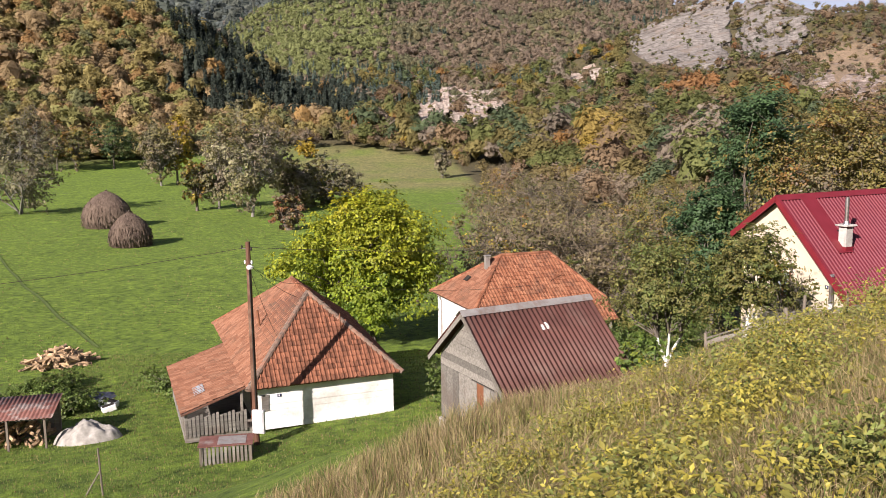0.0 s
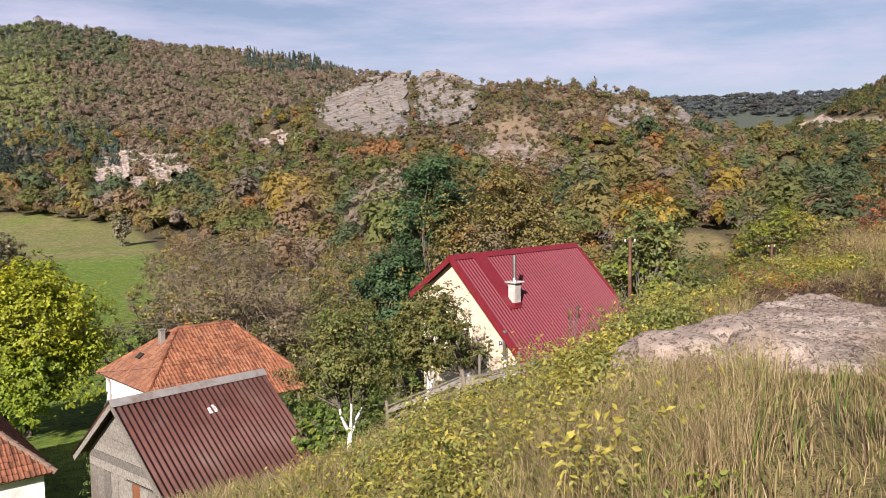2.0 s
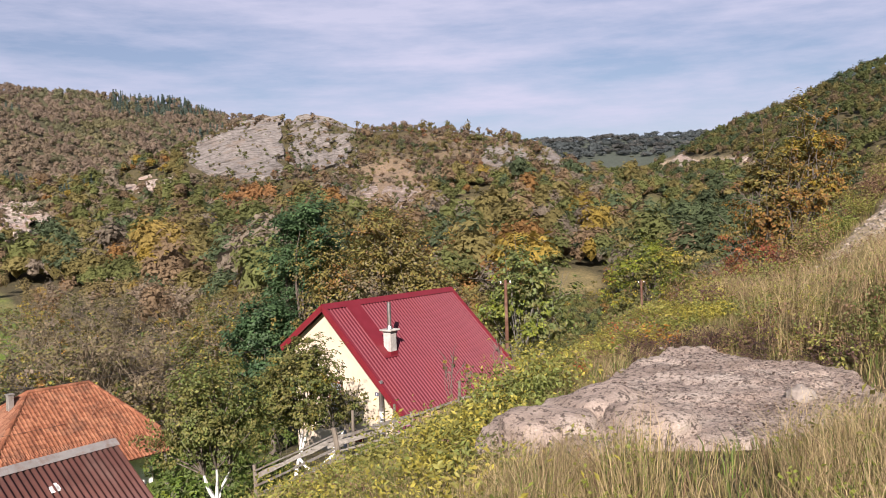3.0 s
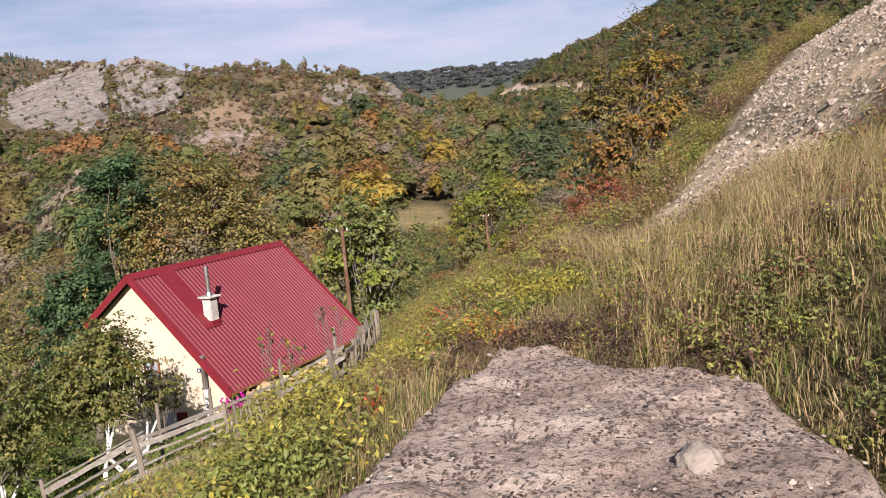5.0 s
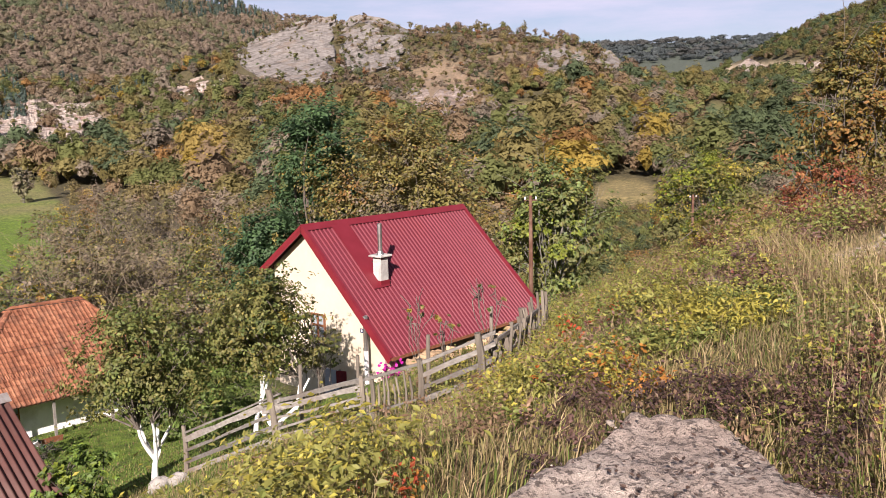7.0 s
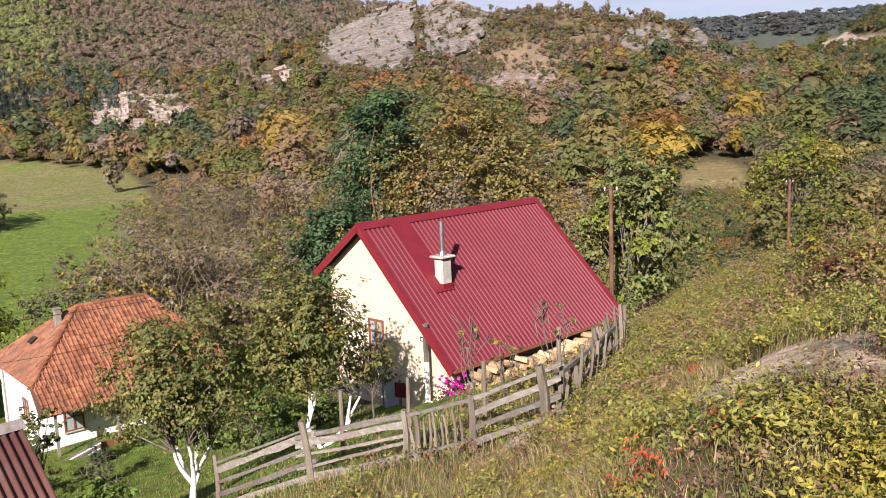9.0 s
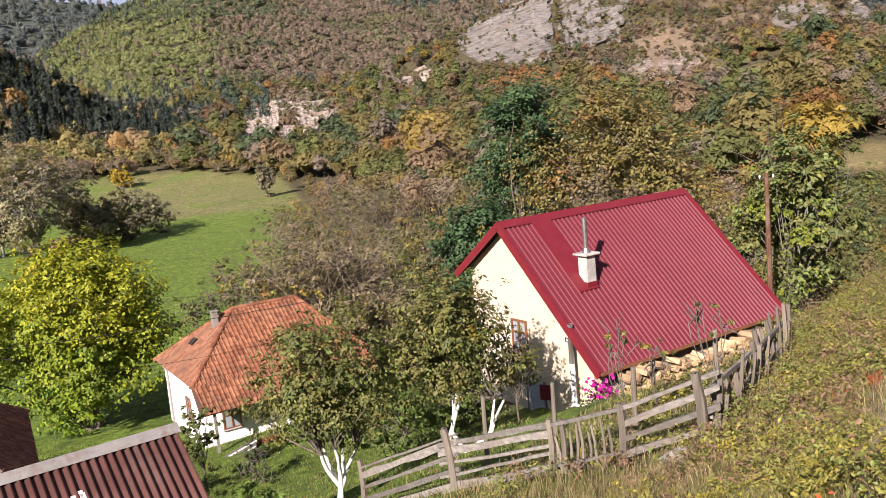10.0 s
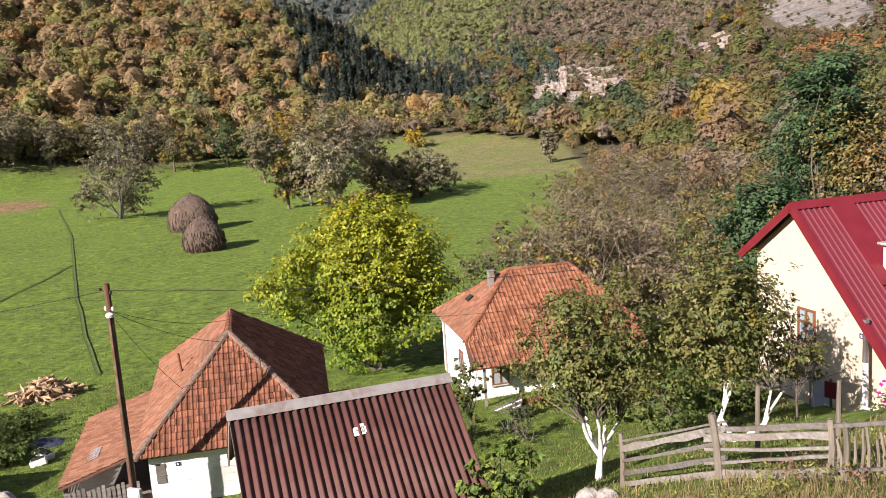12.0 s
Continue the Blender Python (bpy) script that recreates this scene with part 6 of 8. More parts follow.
x, y = r_s.uniform(5.5, 11.5, 1500), r_s.uniform(5.0, 11, 1500)
ok = slab_height(x, y) < 0.98
stones("gravel", "loose stone chips on the rock slab", x[ok], y[ok], r_s.lognormal(-4.7, 0.5, ok.sum()), RUBBLE, 4)


def boulder(x, y, z, size, label, seed, material_=STONE, squash=0.75):
    bm = bmesh.new()
    bmesh.ops.create_icosphere(bm, subdivisions=4, radius=1.0)
    for vv in bm.verts:
        d = vv.co.normalized()
        k = 1 + 0.22 * noise.noise(d * 1.6 + Vector((seed, 0, 0))) + 0.1 * noise.noise(d * 4 + Vector((0, seed, 0))) + 0.03 * noise.noise(d * 11)
        vv.co = Vector((d.x * size * k, d.y * size * k * 0.85, max(d.z, -0.5) * size * k * squash))
    ob = part("boulder", bm, material_, smooth=True)
    ob.location = (x, y, z + size * squash * 0.4)
    return tagged(ob, label, "boulder", "loose boulders")


boulder(8.75, 7.35, -0.47, 0.13, "rounded white stone lying on the rock slab", 1)
boulder(6.3, 7.3, -0.66, 0.52, "pale boulder at the edge of the slab", 2, SLABMAT, 0.55)
boulder(6.95, 7.6, -0.58, 0.5, "pale boulder at the edge of the slab", 3, SLABMAT, 0.5)
boulder(7.0, 7.0, -0.58, 0.42, "pale boulder at the edge of the slab", 4, SLABMAT, 0.55)
boulder(6.45, 6.85, -0.7, 0.36, "pale boulder at the edge of the slab", 9, SLABMAT, 0.55)
boulder(12.0, 8.9, gz(12.0, 8.9), 0.2, "pale stone half hidden in the grass", 5)
boulder(5.3, 26.3, gz(5.3, 26.3), 0.3, "pale stone at the foot of the fence", 6, ROCK)
boulder(5.75, 26.0, gz(5.75, 26.0), 0.24, "pale stone at the foot of the fence", 7, ROCK)
boulder(11.55, 21.75, gz(11.55, 21.75) - 0.08, 0.34, "flat pale stone beside the fence", 8, ROCK, 0.5)


# ---- grasses ----
STRAW, DRYGREEN, FRESH, BROWNWEED = np.array([(0.47, 0.365, 0.2), (0.32, 0.275, 0.11), (0.15, 0.21, 0.045), (0.22, 0.14, 0.085)])


def blades(name, label, x, y, h, width, tone, bend=0.35, seed=1, kind="stuff", mat_=None):
    """Grass blades: each a narrow bent strip of two quads."""
    r = np.random.default_rng(seed)
    m = len(x)
    z = ground_z(x, y) - 0.03
    th, ph = 7.0 * fbm(x, y, 1.9, 2, seed + 40) + r.normal(size=m) * 0.75, r.uniform(0, 2 * np.pi, m)
    d = np.stack([np.cos(th), np.sin(th), np.zeros(m)], -1)
    s = np.stack([np.cos(ph), np.sin(ph), np.zeros(m)], -1) * width[:, None]
    base = np.stack([x, y, z], -1)
    b = r.uniform(0.1, 1.0, m)[:, None] * bend * h[:, None]
    up = np.array([0, 0, 1.0])
    mid = base + up * h[:, None] * 0.55 + d * b * 0.3
    tip = base + up * h[:, None] * (1 - 0.3 * bend) + d * b
    vv = np.stack([base - s, base + s, mid - s * 0.8, mid + s * 0.8, tip], 1).reshape(-1, 3)
    k = np.arange(m)[:, None] * 5
    f = (k + [0, 1, 3, 2], k + [2, 3, 4])
    t = np.where(r.uniform(size=(m, 1)) < 0.14, BROWNWEED, tone) * r.uniform(0.65, 1.3, (m, 1))
    ob = link_mesh(name, quick(name, vv, f, np.repeat(t, 5, axis=0)), mat_ or BLADE)
    return tagged(ob, label, "grass", kind=kind)


def bank_points(n, u_rng, v_rng, seed, patch=0.0, scale=3.0, pseed=1):
    r = np.random.default_rng(seed)
    v, u = r.uniform(*v_rng, n), r.uniform(*u_rng, n)
    x, y = at_slope(u, v)
    ok = (fbm(x, y, scale, 3, pseed) > patch) & (slab_height(x, y) > 1.02) & (scree_edge(x, y) > -0.15)
    return x[ok], y[ok], r


def clear_of_walk(x, y, gap):
    """Leaves the trodden line free."""
    v = 0.488 * (x - 2.3) + 0.873 * (y + 1.9)
    u = -0.873 * (x - 2.3) + 0.488 * (y + 1.9)
    line = knots(v, (-3, 0), (0, 0), (2.5, 0.15), (4.6, 0.2), (8.6, -0.1), (10, -0.3), (12.8, -0.1), (20, -0.3))
    return (np.abs(u - line) > gap * 0.25) | (v > 14.5)


def bank_uv(x, y):
    return -0.873 * (x - 2.3) + 0.488 * (y + 1.9), 0.488 * (x - 2.3) + 0.873 * (y + 1.9)


def tufts(n, per, u_rng, v_rng, seed, wide=0.07, patch=-2.0, scale=2.0, gap=0.4):
    """Places of grass blades gathered in tufts on the bank."""
    x, y, r = bank_points(n, u_rng, v_rng, seed, patch, scale, seed + 1)
    ok = clear_of_walk(x, y, gap)
    x, y = np.repeat(x[ok], per), np.repeat(y[ok], per)
    x, y = x + r.normal(size=len(x)) * wide, y + r.normal(size=len(x)) * wide
    ok = slab_height(x, y) > 0.97
    return x[ok], y[ok], r


def grass_tone(r, n, straw, dry, fresh):
    return np.array([STRAW, DRYGREEN, FRESH])[r.choice(3, n, p=np.array([straw, dry, fresh]) / (straw + dry + fresh))]


# tall dry grass of the lower bank, in tufts
x, y, r_g = tufts(3000, 20, (4.0, 11.5), (-2, 17), 90, 0.1, -0.45, 2.4)
blades("dry_grass", "tall straw-coloured grass on the lower bank", x, y, r_g.uniform(0.25, 0.8, len(x)), r_g.uniform(0.003, 0.007, len(x)), grass_tone(r_g, len(x), 5, 4, 1.5), 0.55, 1)
x, y, r_g = tufts(2600, 26, (-3.0, 4.0), (-1, 9.0), 110, 0.08, -0.3, 1.6, 1.4)
blades("dry_grass", "seeding straw grass beside the footpath", x, y, r_g.uniform(0.2, 0.62, len(x)), r_g.uniform(0.001, 0.0024, len(x)), grass_tone(r_g, len(x), 6, 3, 1.2), 0.8, 8)
# straw stalks before the slab and high pale grass above it
x, y, r_g = tufts(700, 22, (-2.6, 1.8), (6.4, 9.3), 125, 0.07, -0.4, 1.2, 1.6)
blades("dry_grass", "tall pale grass stalks before the slab", x, y, r_g.uniform(0.3, 0.72, len(x)), r_g.uniform(0.001, 0.0022, len(x)), grass_tone(r_g, len(x), 8, 2, 0.8) * 1.1, 0.6, 15)
x, y, r_g = tufts(1250, 28, (-6.5, -1.3), (13.4, 20), 92, 0.09, -0.2, 1.9, 0.6)
blades("dry_grass", "high pale grass stalks above the footpath", x, y, r_g.uniform(0.3, 0.8, len(x)), r_g.uniform(0.0012, 0.0028, len(x)), grass_tone(r_g, len(x), 8, 2, 0.8) * 1.1, 0.5, 2)
# short grass everywhere on the bank
x, y, r_g = bank_points(80000, (-6, 13), (-2, 27), 94, -2, 4, 95)
ok = clear_of_walk(x, y, 0.25)
x, y = x[ok], y[ok]
k = np.clip(fbm(x, y, 3.0, 3, 98) * 2.2 + 0.35, 0.05, 0.95)[:, None]
blades("short_grass", "short mixed green and dry grass", x, y, r_g.uniform(0.08, 0.34, len(x)), r_g.uniform(0.003, 0.007, len(x)), np.where(r_g.uniform(size=(len(x), 1)) < k, np.where(r_g.uniform(size=(len(x), 1)) < 0.6, FRESH, DRYGREEN), np.where(r_g.uniform(size=(len(x), 1)) < 0.55, STRAW, DRYGREEN)), 0.6, 3)
x, y, r_g = bank_points(26000, (-1.8, 1.8), (-1, 14), 117, -2, 3, 118)
blades("short_grass", "low straw and green grass along the trodden line", x, y, r_g.uniform(0.06, 0.26, len(x)), r_g.uniform(0.002, 0.004, len(x)), grass_tone(r_g, len(x), 4, 4, 2), 0.6, 9)
x, y, r_g = bank_points(26000, (-6, -0.8), (10, 18.5), 123, -2, 3, 118)
blades("short_grass", "straw and green grass on the bank beside the slab", x, y, r_g.uniform(0.07, 0.28, len(x)), r_g.uniform(0.002, 0.005, len(x)), grass_tone(r_g, len(x), 3, 4, 3), 0.6, 12)
# lawn of the yards and the meadow's near part
r_g = np.random.default_rng(96)
x, y = r_g.uniform(-34, 10, 100000), r_g.uniform(24, 56, 100000)
u_, v_ = slope_place(x, y)
ok = u_ > 13
x, y = x[ok], y[ok]
blades("meadow_grass", "short green grass of the yards", x, y, r_g.uniform(0.06, 0.2, len(x)), r_g.uniform(0.008, 0.02, len(x)), np.where(r_g.uniform(size=(len(x), 1)) < 0.8, FRESH * 1.05, DRYGREEN), 0.6, 4)
x, y = r_g.uniform(-120, -10, 36000), r_g.uniform(40, 190, 36000)
ok = (np.hypot(x, y) < 215) & (fbm(x, y, 14, 3, 97) > -0.2)
x, y = x[ok], y[ok]
blades("meadow_grass", "tufted green grass of the valley meadow", x, y, r_g.uniform(0.08, 0.22, len(x)), r_g.uniform(0.03, 0.07, len(x)), np.where(r_g.uniform(size=(len(x), 1)) < 0.75, FRESH, DRYGREEN * 0.9), 0.7, 5)


def thicket(name, label, x, y, h, leaf, tone, shoots=5, per=7, seed=1, category="bramble", spread=1.0, lift=0.0):
    """Low leafy plants as one mass: arching shoots from each foot, with broad leaves along them."""
    r = np.random.default_rng(seed)
    m = len(x)
    foot = np.stack([x, y, ground_z(x, y) + lift], -1)[:, None, None]
    th = r.uniform(0, 2 * np.pi, (m, shoots, 1))
    reach = r.uniform(0.35, 1.1, (m, shoots, 1)) * spread
    rise = r.uniform(0.6, 1.15, (m, shoots, 1))
    t = np.sort(r.uniform(0.2, 1.0, (m, shoots, per)), axis=2)
    p = np.stack([np.cos(th) * reach * t, np.sin(th) * reach * t, rise * (1.9 * t - 0.95 * t * t)], -1)
    p = p + r.normal(size=p.shape) * [0.1, 0.1, 0.06]
    p = foot + p * h[:, None, None, None]
    n = m * shoots * per
    tn = np.broadcast_to(tone[:, None, None], (m, shoots, per, 3)) * r.uniform(0.8, 1.2, (m, shoots, 1, 1)) * r.uniform(0.75, 1.25, (m, shoots, per, 1))
    side = np.broadcast_to(np.stack([np.cos(th) * 0.35, np.sin(th) * 0.35, np.full(th.shape, 0.2)], -1), p.shape).reshape(-1, 3)
    v, f = cards(p.reshape(-1, 3), np.repeat(leaf, shoots * per) * r.uniform(0.55, 1.3, n), 0.3, 0.5, out=side)
    ob = link_mesh(name, quick(name, v, f, np.repeat(tn.reshape(-1, 3), 4, axis=0)), LEAF)
    return tagged(ob, label, category, kind="stuff")


YLEAF, OLEAF = np.array((0.37, 0.325, 0.06)), np.array((0.27, 0.265, 0.065))
DEEPLEAF, WITHERED, WEEDGREEN = np.array((0.17, 0.195, 0.06)), np.array((0.15, 0.085, 0.07)), np.array((0.2, 0.235, 0.06))


def leaf_tones(r, x, y, seed, *palette):
    """Leaf colours gathering in patches."""
    pal, wt = np.array([c for c, _ in palette]), np.array([w_ for _, w_ in palette], float)
    score = np.log(wt)[None] + r.gumbel(size=(len(x), len(pal))) * 0.45 + np.stack([fbm(x, y, 1.7, 2, seed + 17 * k) * 2.4 for k in range(len(pal))], -1)
    return pal[score.argmax(1)]


def grown(n, u_rng, v_rng, seed, patch, scale, pseed, gap):
    x, y, r = bank_points(n, u_rng, v_rng, seed, patch, scale, pseed)
    ok = clear_of_walk(x, y, gap)
    return x[ok], y[ok], r


# yellowing bramble thickets below the footpath
x, y, r_g = grown(5200, (1.0, 6.6), (1.5, 14), 101, 0.0, 2.8, 102, 3.0)
u_, v_ = bank_uv(x, y)
ok = u_ < 2.6 + 0.5 * np.clip(v_ - 1.5, 0, 8) + r_g.normal(size=len(x)) * 0.5
x, y = x[ok], y[ok]
tall = 0.3 + 0.32 * np.clip(fbm(x, y, 1.6, 2, 131) + 0.4, 0, 1)
thicket("bramble", "yellowing bramble thicket on the bank below the path", x, y, tall * r_g.uniform(0.8, 1.2, len(x)), r_g.uniform(0.019, 0.033, len(x)), leaf_tones(r_g, x, y, 140, (YLEAF * 1.08, 4.4), (OLEAF, 5), (WEEDGREEN, 3), (BROWNWEED * 1.3, 1)), 6, 9, 1)
x, y, r_g = grown(900, (0.9, 6), (-1, 4.5), 103, 0.05, 1.9, 104, 3.2)
thicket("bramble", "scattered green and brown weeds among the grass", x, y, r_g.uniform(0.15, 0.4, len(x)), r_g.uniform(0.018, 0.034, len(x)), leaf_tones(r_g, x, y, 150, (YLEAF, 1.5), (OLEAF, 4), (WEEDGREEN, 4), (BROWNWEED * 1.3, 2)), 5, 6, 2)
# leafy green growth before the slab and above the path
x, y, r_g = grown(800, (-2.6, 1.2), (5.6, 9.4), 133, -0.1, 1.5, 134, 2.0)
thicket("bramble", "fresh green leafy weeds before the slab", x, y, r_g.uniform(0.14, 0.36, len(x)), r_g.uniform(0.014, 0.024, len(x)), leaf_tones(r_g, x, y, 160, (np.array((0.26, 0.31, 0.05)), 5), (OLEAF, 3), (WEEDGREEN, 4), (BROWNWEED * 1.3, 1)), 5, 7, 18)
x, y, r_g = grown(420, (-3.4, -1.2), (8.5, 13.8), 135, 0.0, 1.6, 136, 1.0)
thicket("bramble", "dark green weeds along the upper edge of the slab", x, y, r_g.uniform(0.16, 0.4, len(x)), r_g.uniform(0.016, 0.03, len(x)), leaf_tones(r_g, x, y, 170, (DEEPLEAF, 5), (OLEAF, 3), (BROWNWEED * 1.3, 2), (YLEAF, 1)), 6, 8, 19)
# bramble between the slab and the fence
x, y, r_g = grown(3400, (0.4, 7), (12.4, 22), 113, 0.12, 2.0, 104, 0.0)
tall = 0.13 + 0.16 * np.clip(fbm(x, y, 1.6, 2, 137) + 0.4, 0, 1)
thicket("bramble", "yellow-green bramble covering the bank beyond the slab", x, y, tall * r_g.uniform(0.8, 1.2, len(x)), r_g.uniform(0.014, 0.025, len(x)), leaf_tones(r_g, x, y, 180, (YLEAF, 3.4), (OLEAF, 5), (WEEDGREEN, 2.4), (BROWNWEED * 1.3, 2.2)), 6, 8, 12)
x, y, r_g = grown(2000, (-1.8, 0.9), (14.8, 22), 138, -0.05, 1.8, 139, 0.0)
thicket("bramble", "broad-leaved yellow-green bramble beside the stony runnel", x, y, r_g.uniform(0.16, 0.34, len(x)), r_g.uniform(0.014, 0.025, len(x)), leaf_tones(r_g, x, y, 190, (YLEAF, 4), (OLEAF, 5), (WEEDGREEN, 3), (BROWNWEED * 1.3, 1)), 6, 8, 20)
x, y, r_g = tufts(4200, 22, (-1.6, 7), (12, 25), 119, 0.1, -0.6, 2.0, 0.0)
blades("dry_grass", "thin dry grass growing through the bramble", x, y, r_g.uniform(0.1, 0.34, len(x)), r_g.uniform(0.0014, 0.0034, len(x)), grass_tone(r_g, len(x), 4, 5, 2.5), 0.9, 10)
x, y, r_g = tufts(3600, 22, (0.8, 6.8), (1, 14), 121, 0.08, -0.6, 1.7, 2.0)
blades("dry_grass", "pale seeding grass standing in the bramble", x, y, r_g.uniform(0.22, 0.62, len(x)), r_g.uniform(0.0014, 0.003, len(x)), grass_tone(r_g, len(x), 4, 4, 3), 0.8, 11)
# scrub along the top of the bank towards the valley
r_g = np.random.default_rng(114)
u_ = r_g.uniform(-13, -0.6, 900)
x, y = at_slope(u_, brow(u_) + r_g.uniform(-0.9, 3.2, 900))
ok = scree_edge(x, y) > r_g.normal(0.15, 0.2, len(x))
x, y = x[ok], y[ok]
thicket("scrub", "brown and olive scrub along the brow of the bank", x, y, r_g.uniform(0.3, 0.85, len(x)), r_g.uniform(0.018, 0.034, len(x)), leaf_tones(r_g, x, y, 200, (OLEAF, 4), (WEEDGREEN, 2), (BROWNWEED * 1.3, 4), (np.array((0.12, 0.05, 0.04)), 2), (ORANGE, 0.8)), 12, 13, 13, "scrub")
r_g = np.random.default_rng(115)
u_ = r_g.uniform(-2.2, 3.2, 3000)
x, y = at_slope(u_, r_g.uniform(21, 21 + np.maximum(brow(u_) - 19, 1), 3000))
ok = (fbm(x, y, 2.6, 3, 116) > -0.12) & (scree_edge(x, y) > 0)
x, y = x[ok], y[ok]
thicket("scrub", "olive and russet scrub over the far part of the bank", x, y, r_g.uniform(0.2, 0.55, len(x)) * knots(np.hypot(x - 8, y - 9), (10, 0.8), (22, 1.35)), r_g.uniform(0.02, 0.036, len(x)), leaf_tones(r_g, x, y, 205, (OLEAF, 5), (WEEDGREEN, 2.5), (YLEAF, 2), (BROWNWEED * 1.3, 4)), 8, 9, 27, "scrub")
x, y = at_slope(r_g.uniform(-2.5, 4, 26000), r_g.uniform(22, 44, 26000))
blades("dry_grass", "dry grass over the far part of the bank", x, y, r_g.uniform(0.12, 0.45, len(x)), r_g.uniform(0.003, 0.006, len(x)), grass_tone(r_g, len(x), 5, 5, 2), 0.7, 17)
# withered dark weeds round the slab's far corner
x, y, r_g = bank_points(200, (-1.7, -0.4), (13.2, 15.0), 105, 0.05, 1.3, 106)
thicket("withered_weeds", "withered dark brown weeds beside the slab", x, y, r_g.uniform(0.12, 0.32, len(x)), r_g.uniform(0.012, 0.024, len(x)), leaf_tones(r_g, x, y, 210, (WITHERED, 6), (np.array((0.07, 0.04, 0.036)), 4), (BROWNWEED * 1.3 * 0.8, 3), (np.array((0.16, 0.06, 0.04)), 1)), 8, 9, 3, "weeds")
x, y, r_g = bank_points(420, (-2.2, 0.3), (13.0, 16.6), 107, -2, 1.3, 106)
ok = np.abs(slab_height(x, y) - 1.2) < r_g.uniform(0.1, 0.45, len(x))
x, y = x[ok], y[ok]
thicket("withered_weeds", "withered blackish brown weeds hanging over the slab's edge", x, y, r_g.uniform(0.14, 0.34, len(x)), r_g.uniform(0.012, 0.022, len(x)), leaf_tones(r_g, x, y, 215, (WITHERED, 6), (np.array((0.085, 0.05, 0.045)), 4), (BROWNWEED, 3), (OLEAF, 1)), 8, 9, 28, "weeds")
x, y, r_g = bank_points(36, (-0.3, 1.5), (15.5, 17.0), 106, -0.4, 1.3, 106)
thicket("withered_weeds", "withered reddish brown weeds on the bank", x, y, r_g.uniform(0.16, 0.34, len(x)), r_g.uniform(0.012, 0.02, len(x)), leaf_tones(r_g, x, y, 220, (WITHERED * 1.3, 3), (BROWNWEED * 1.4, 4), (np.array((0.24, 0.1, 0.04)), 2)), 8, 8, 21, "weeds")
x, y, r_g = bank_points(1500, (-5.5, -1.2), (13.4, 20), 127, -0.15, 1.5, 128)
thicket("bank_weeds", "brown, olive and reddish weeds on the bank under the scree", x, y, r_g.uniform(0.18, 0.45, len(x)), r_g.uniform(0.014, 0.024, len(x)), leaf_tones(r_g, x, y, 230, (OLEAF, 4), (DEEPLEAF, 3), (BROWNWEED * 1.3, 4), (YLEAF, 1.2), (np.array((0.2, 0.07, 0.05)), 1.2)), 6, 7, 16, "weeds")
r_g = np.random.default_rng(141)
x, y = r_g.uniform(11, 22, 5200), r_g.uniform(7.5, 15, 5200)
ok = (np.abs(scree_edge(x, y) - 0.25) < 0.35) & (fbm(x, y, 2.2, 2, 142) > -0.15)
x, y = x[ok], y[ok]
thicket("withered_weeds", "dark reddish weeds along the foot of the scree", x, y, r_g.uniform(0.14, 0.4, len(x)), r_g.uniform(0.014, 0.028, len(x)), leaf_tones(r_g, x, y, 250, (WITHERED, 5), (np.array((0.2, 0.07, 0.05)), 2), (BROWNWEED, 3), (OLEAF, 2.5)), 7, 8, 26, "weeds")
# dry leaf litter and crumbs on the slab
r_g = np.random.default_rng(143)
x, y = r_g.uniform(5.5, 11, 9000), r_g.uniform(5.6, 11, 9000)
ok = (slab_height(x, y) < 0.93) & (fbm(x, y, 0.9, 3, 144) > r_g.normal(0.05, 0.16, len(x)))
x, y = x[ok], y[ok]
v, f = cards(np.c_[x, y, -0.40 + 0.05 * fbm(x, y, 1.5, 4, 71)], r_g.uniform(0.008, 0.022, len(x)), 3.0, 0.6)
tagged(link_mesh("leaf_litter", quick("leaf_litter", v, f, np.repeat(np.array((0.1, 0.065, 0.05)) * r_g.uniform(0.6, 1.6, (len(x), 1)), 4, axis=0)), LEAF), "dry brown leaf crumbs scattered on the rock slab", "leaf litter", kind="stuff")
# orange and red sprigs
RED, AMBER = np.array((0.45, 0.08, 0.03)), np.array((0.46, 0.2, 0.04))
for label, spots, colours, seed_ in (("orange leaf sprigs at the edge of the slab", ((0.1, 14.9), (0.0, 15.2), (-0.2, 14.9), (0.25, 15.1), (-0.35, 15.0)), (AMBER, AMBER, np.array((0.5, 0.14, 0.03))), 17), ("rusty orange sprig below the slab", ((0.95, 13.15), (1.05, 13.3)), (AMBER, RED), 22),
                                      ("small bright red sprigs in the bramble", ((0.45, 16.75), (0.1, 17.1)), (RED, RED * 1.1), 4), ("small red sprigs by the old fence", ((1.2, 24.0), (0.8, 24.6), (1.6, 23.6)), (RED, AMBER), 23)):
    su, sv = np.array(spots).T
    r_g = np.random.default_rng(seed_)
    x, y = at_slope(np.repeat(su, 4) + r_g.normal(size=4 * len(su)) * 0.08, np.repeat(sv, 4) + r_g.normal(size=4 * len(su)) * 0.08)
    thicket("sumac_sprig", label, x, y, r_g.uniform(0.16, 0.34, len(x)), r_g.uniform(0.014, 0.026, len(x)), np.array(colours)[r_g.integers(len(colours), size=len(x))], 4, 6, seed_, "weeds", 0.5)
r_g = np.random.default_rng(108)
x, y = r_g.uniform(-2, 24, 2600), r_g.uniform(20, 33, 2600)
u_, v_ = slope_place(x, y)
ok = (u_ > 1) & (u_ < 11.5) & (fbm(x, y, 4, 3, 109) > -0.1)
x, y = x[ok], y[ok]
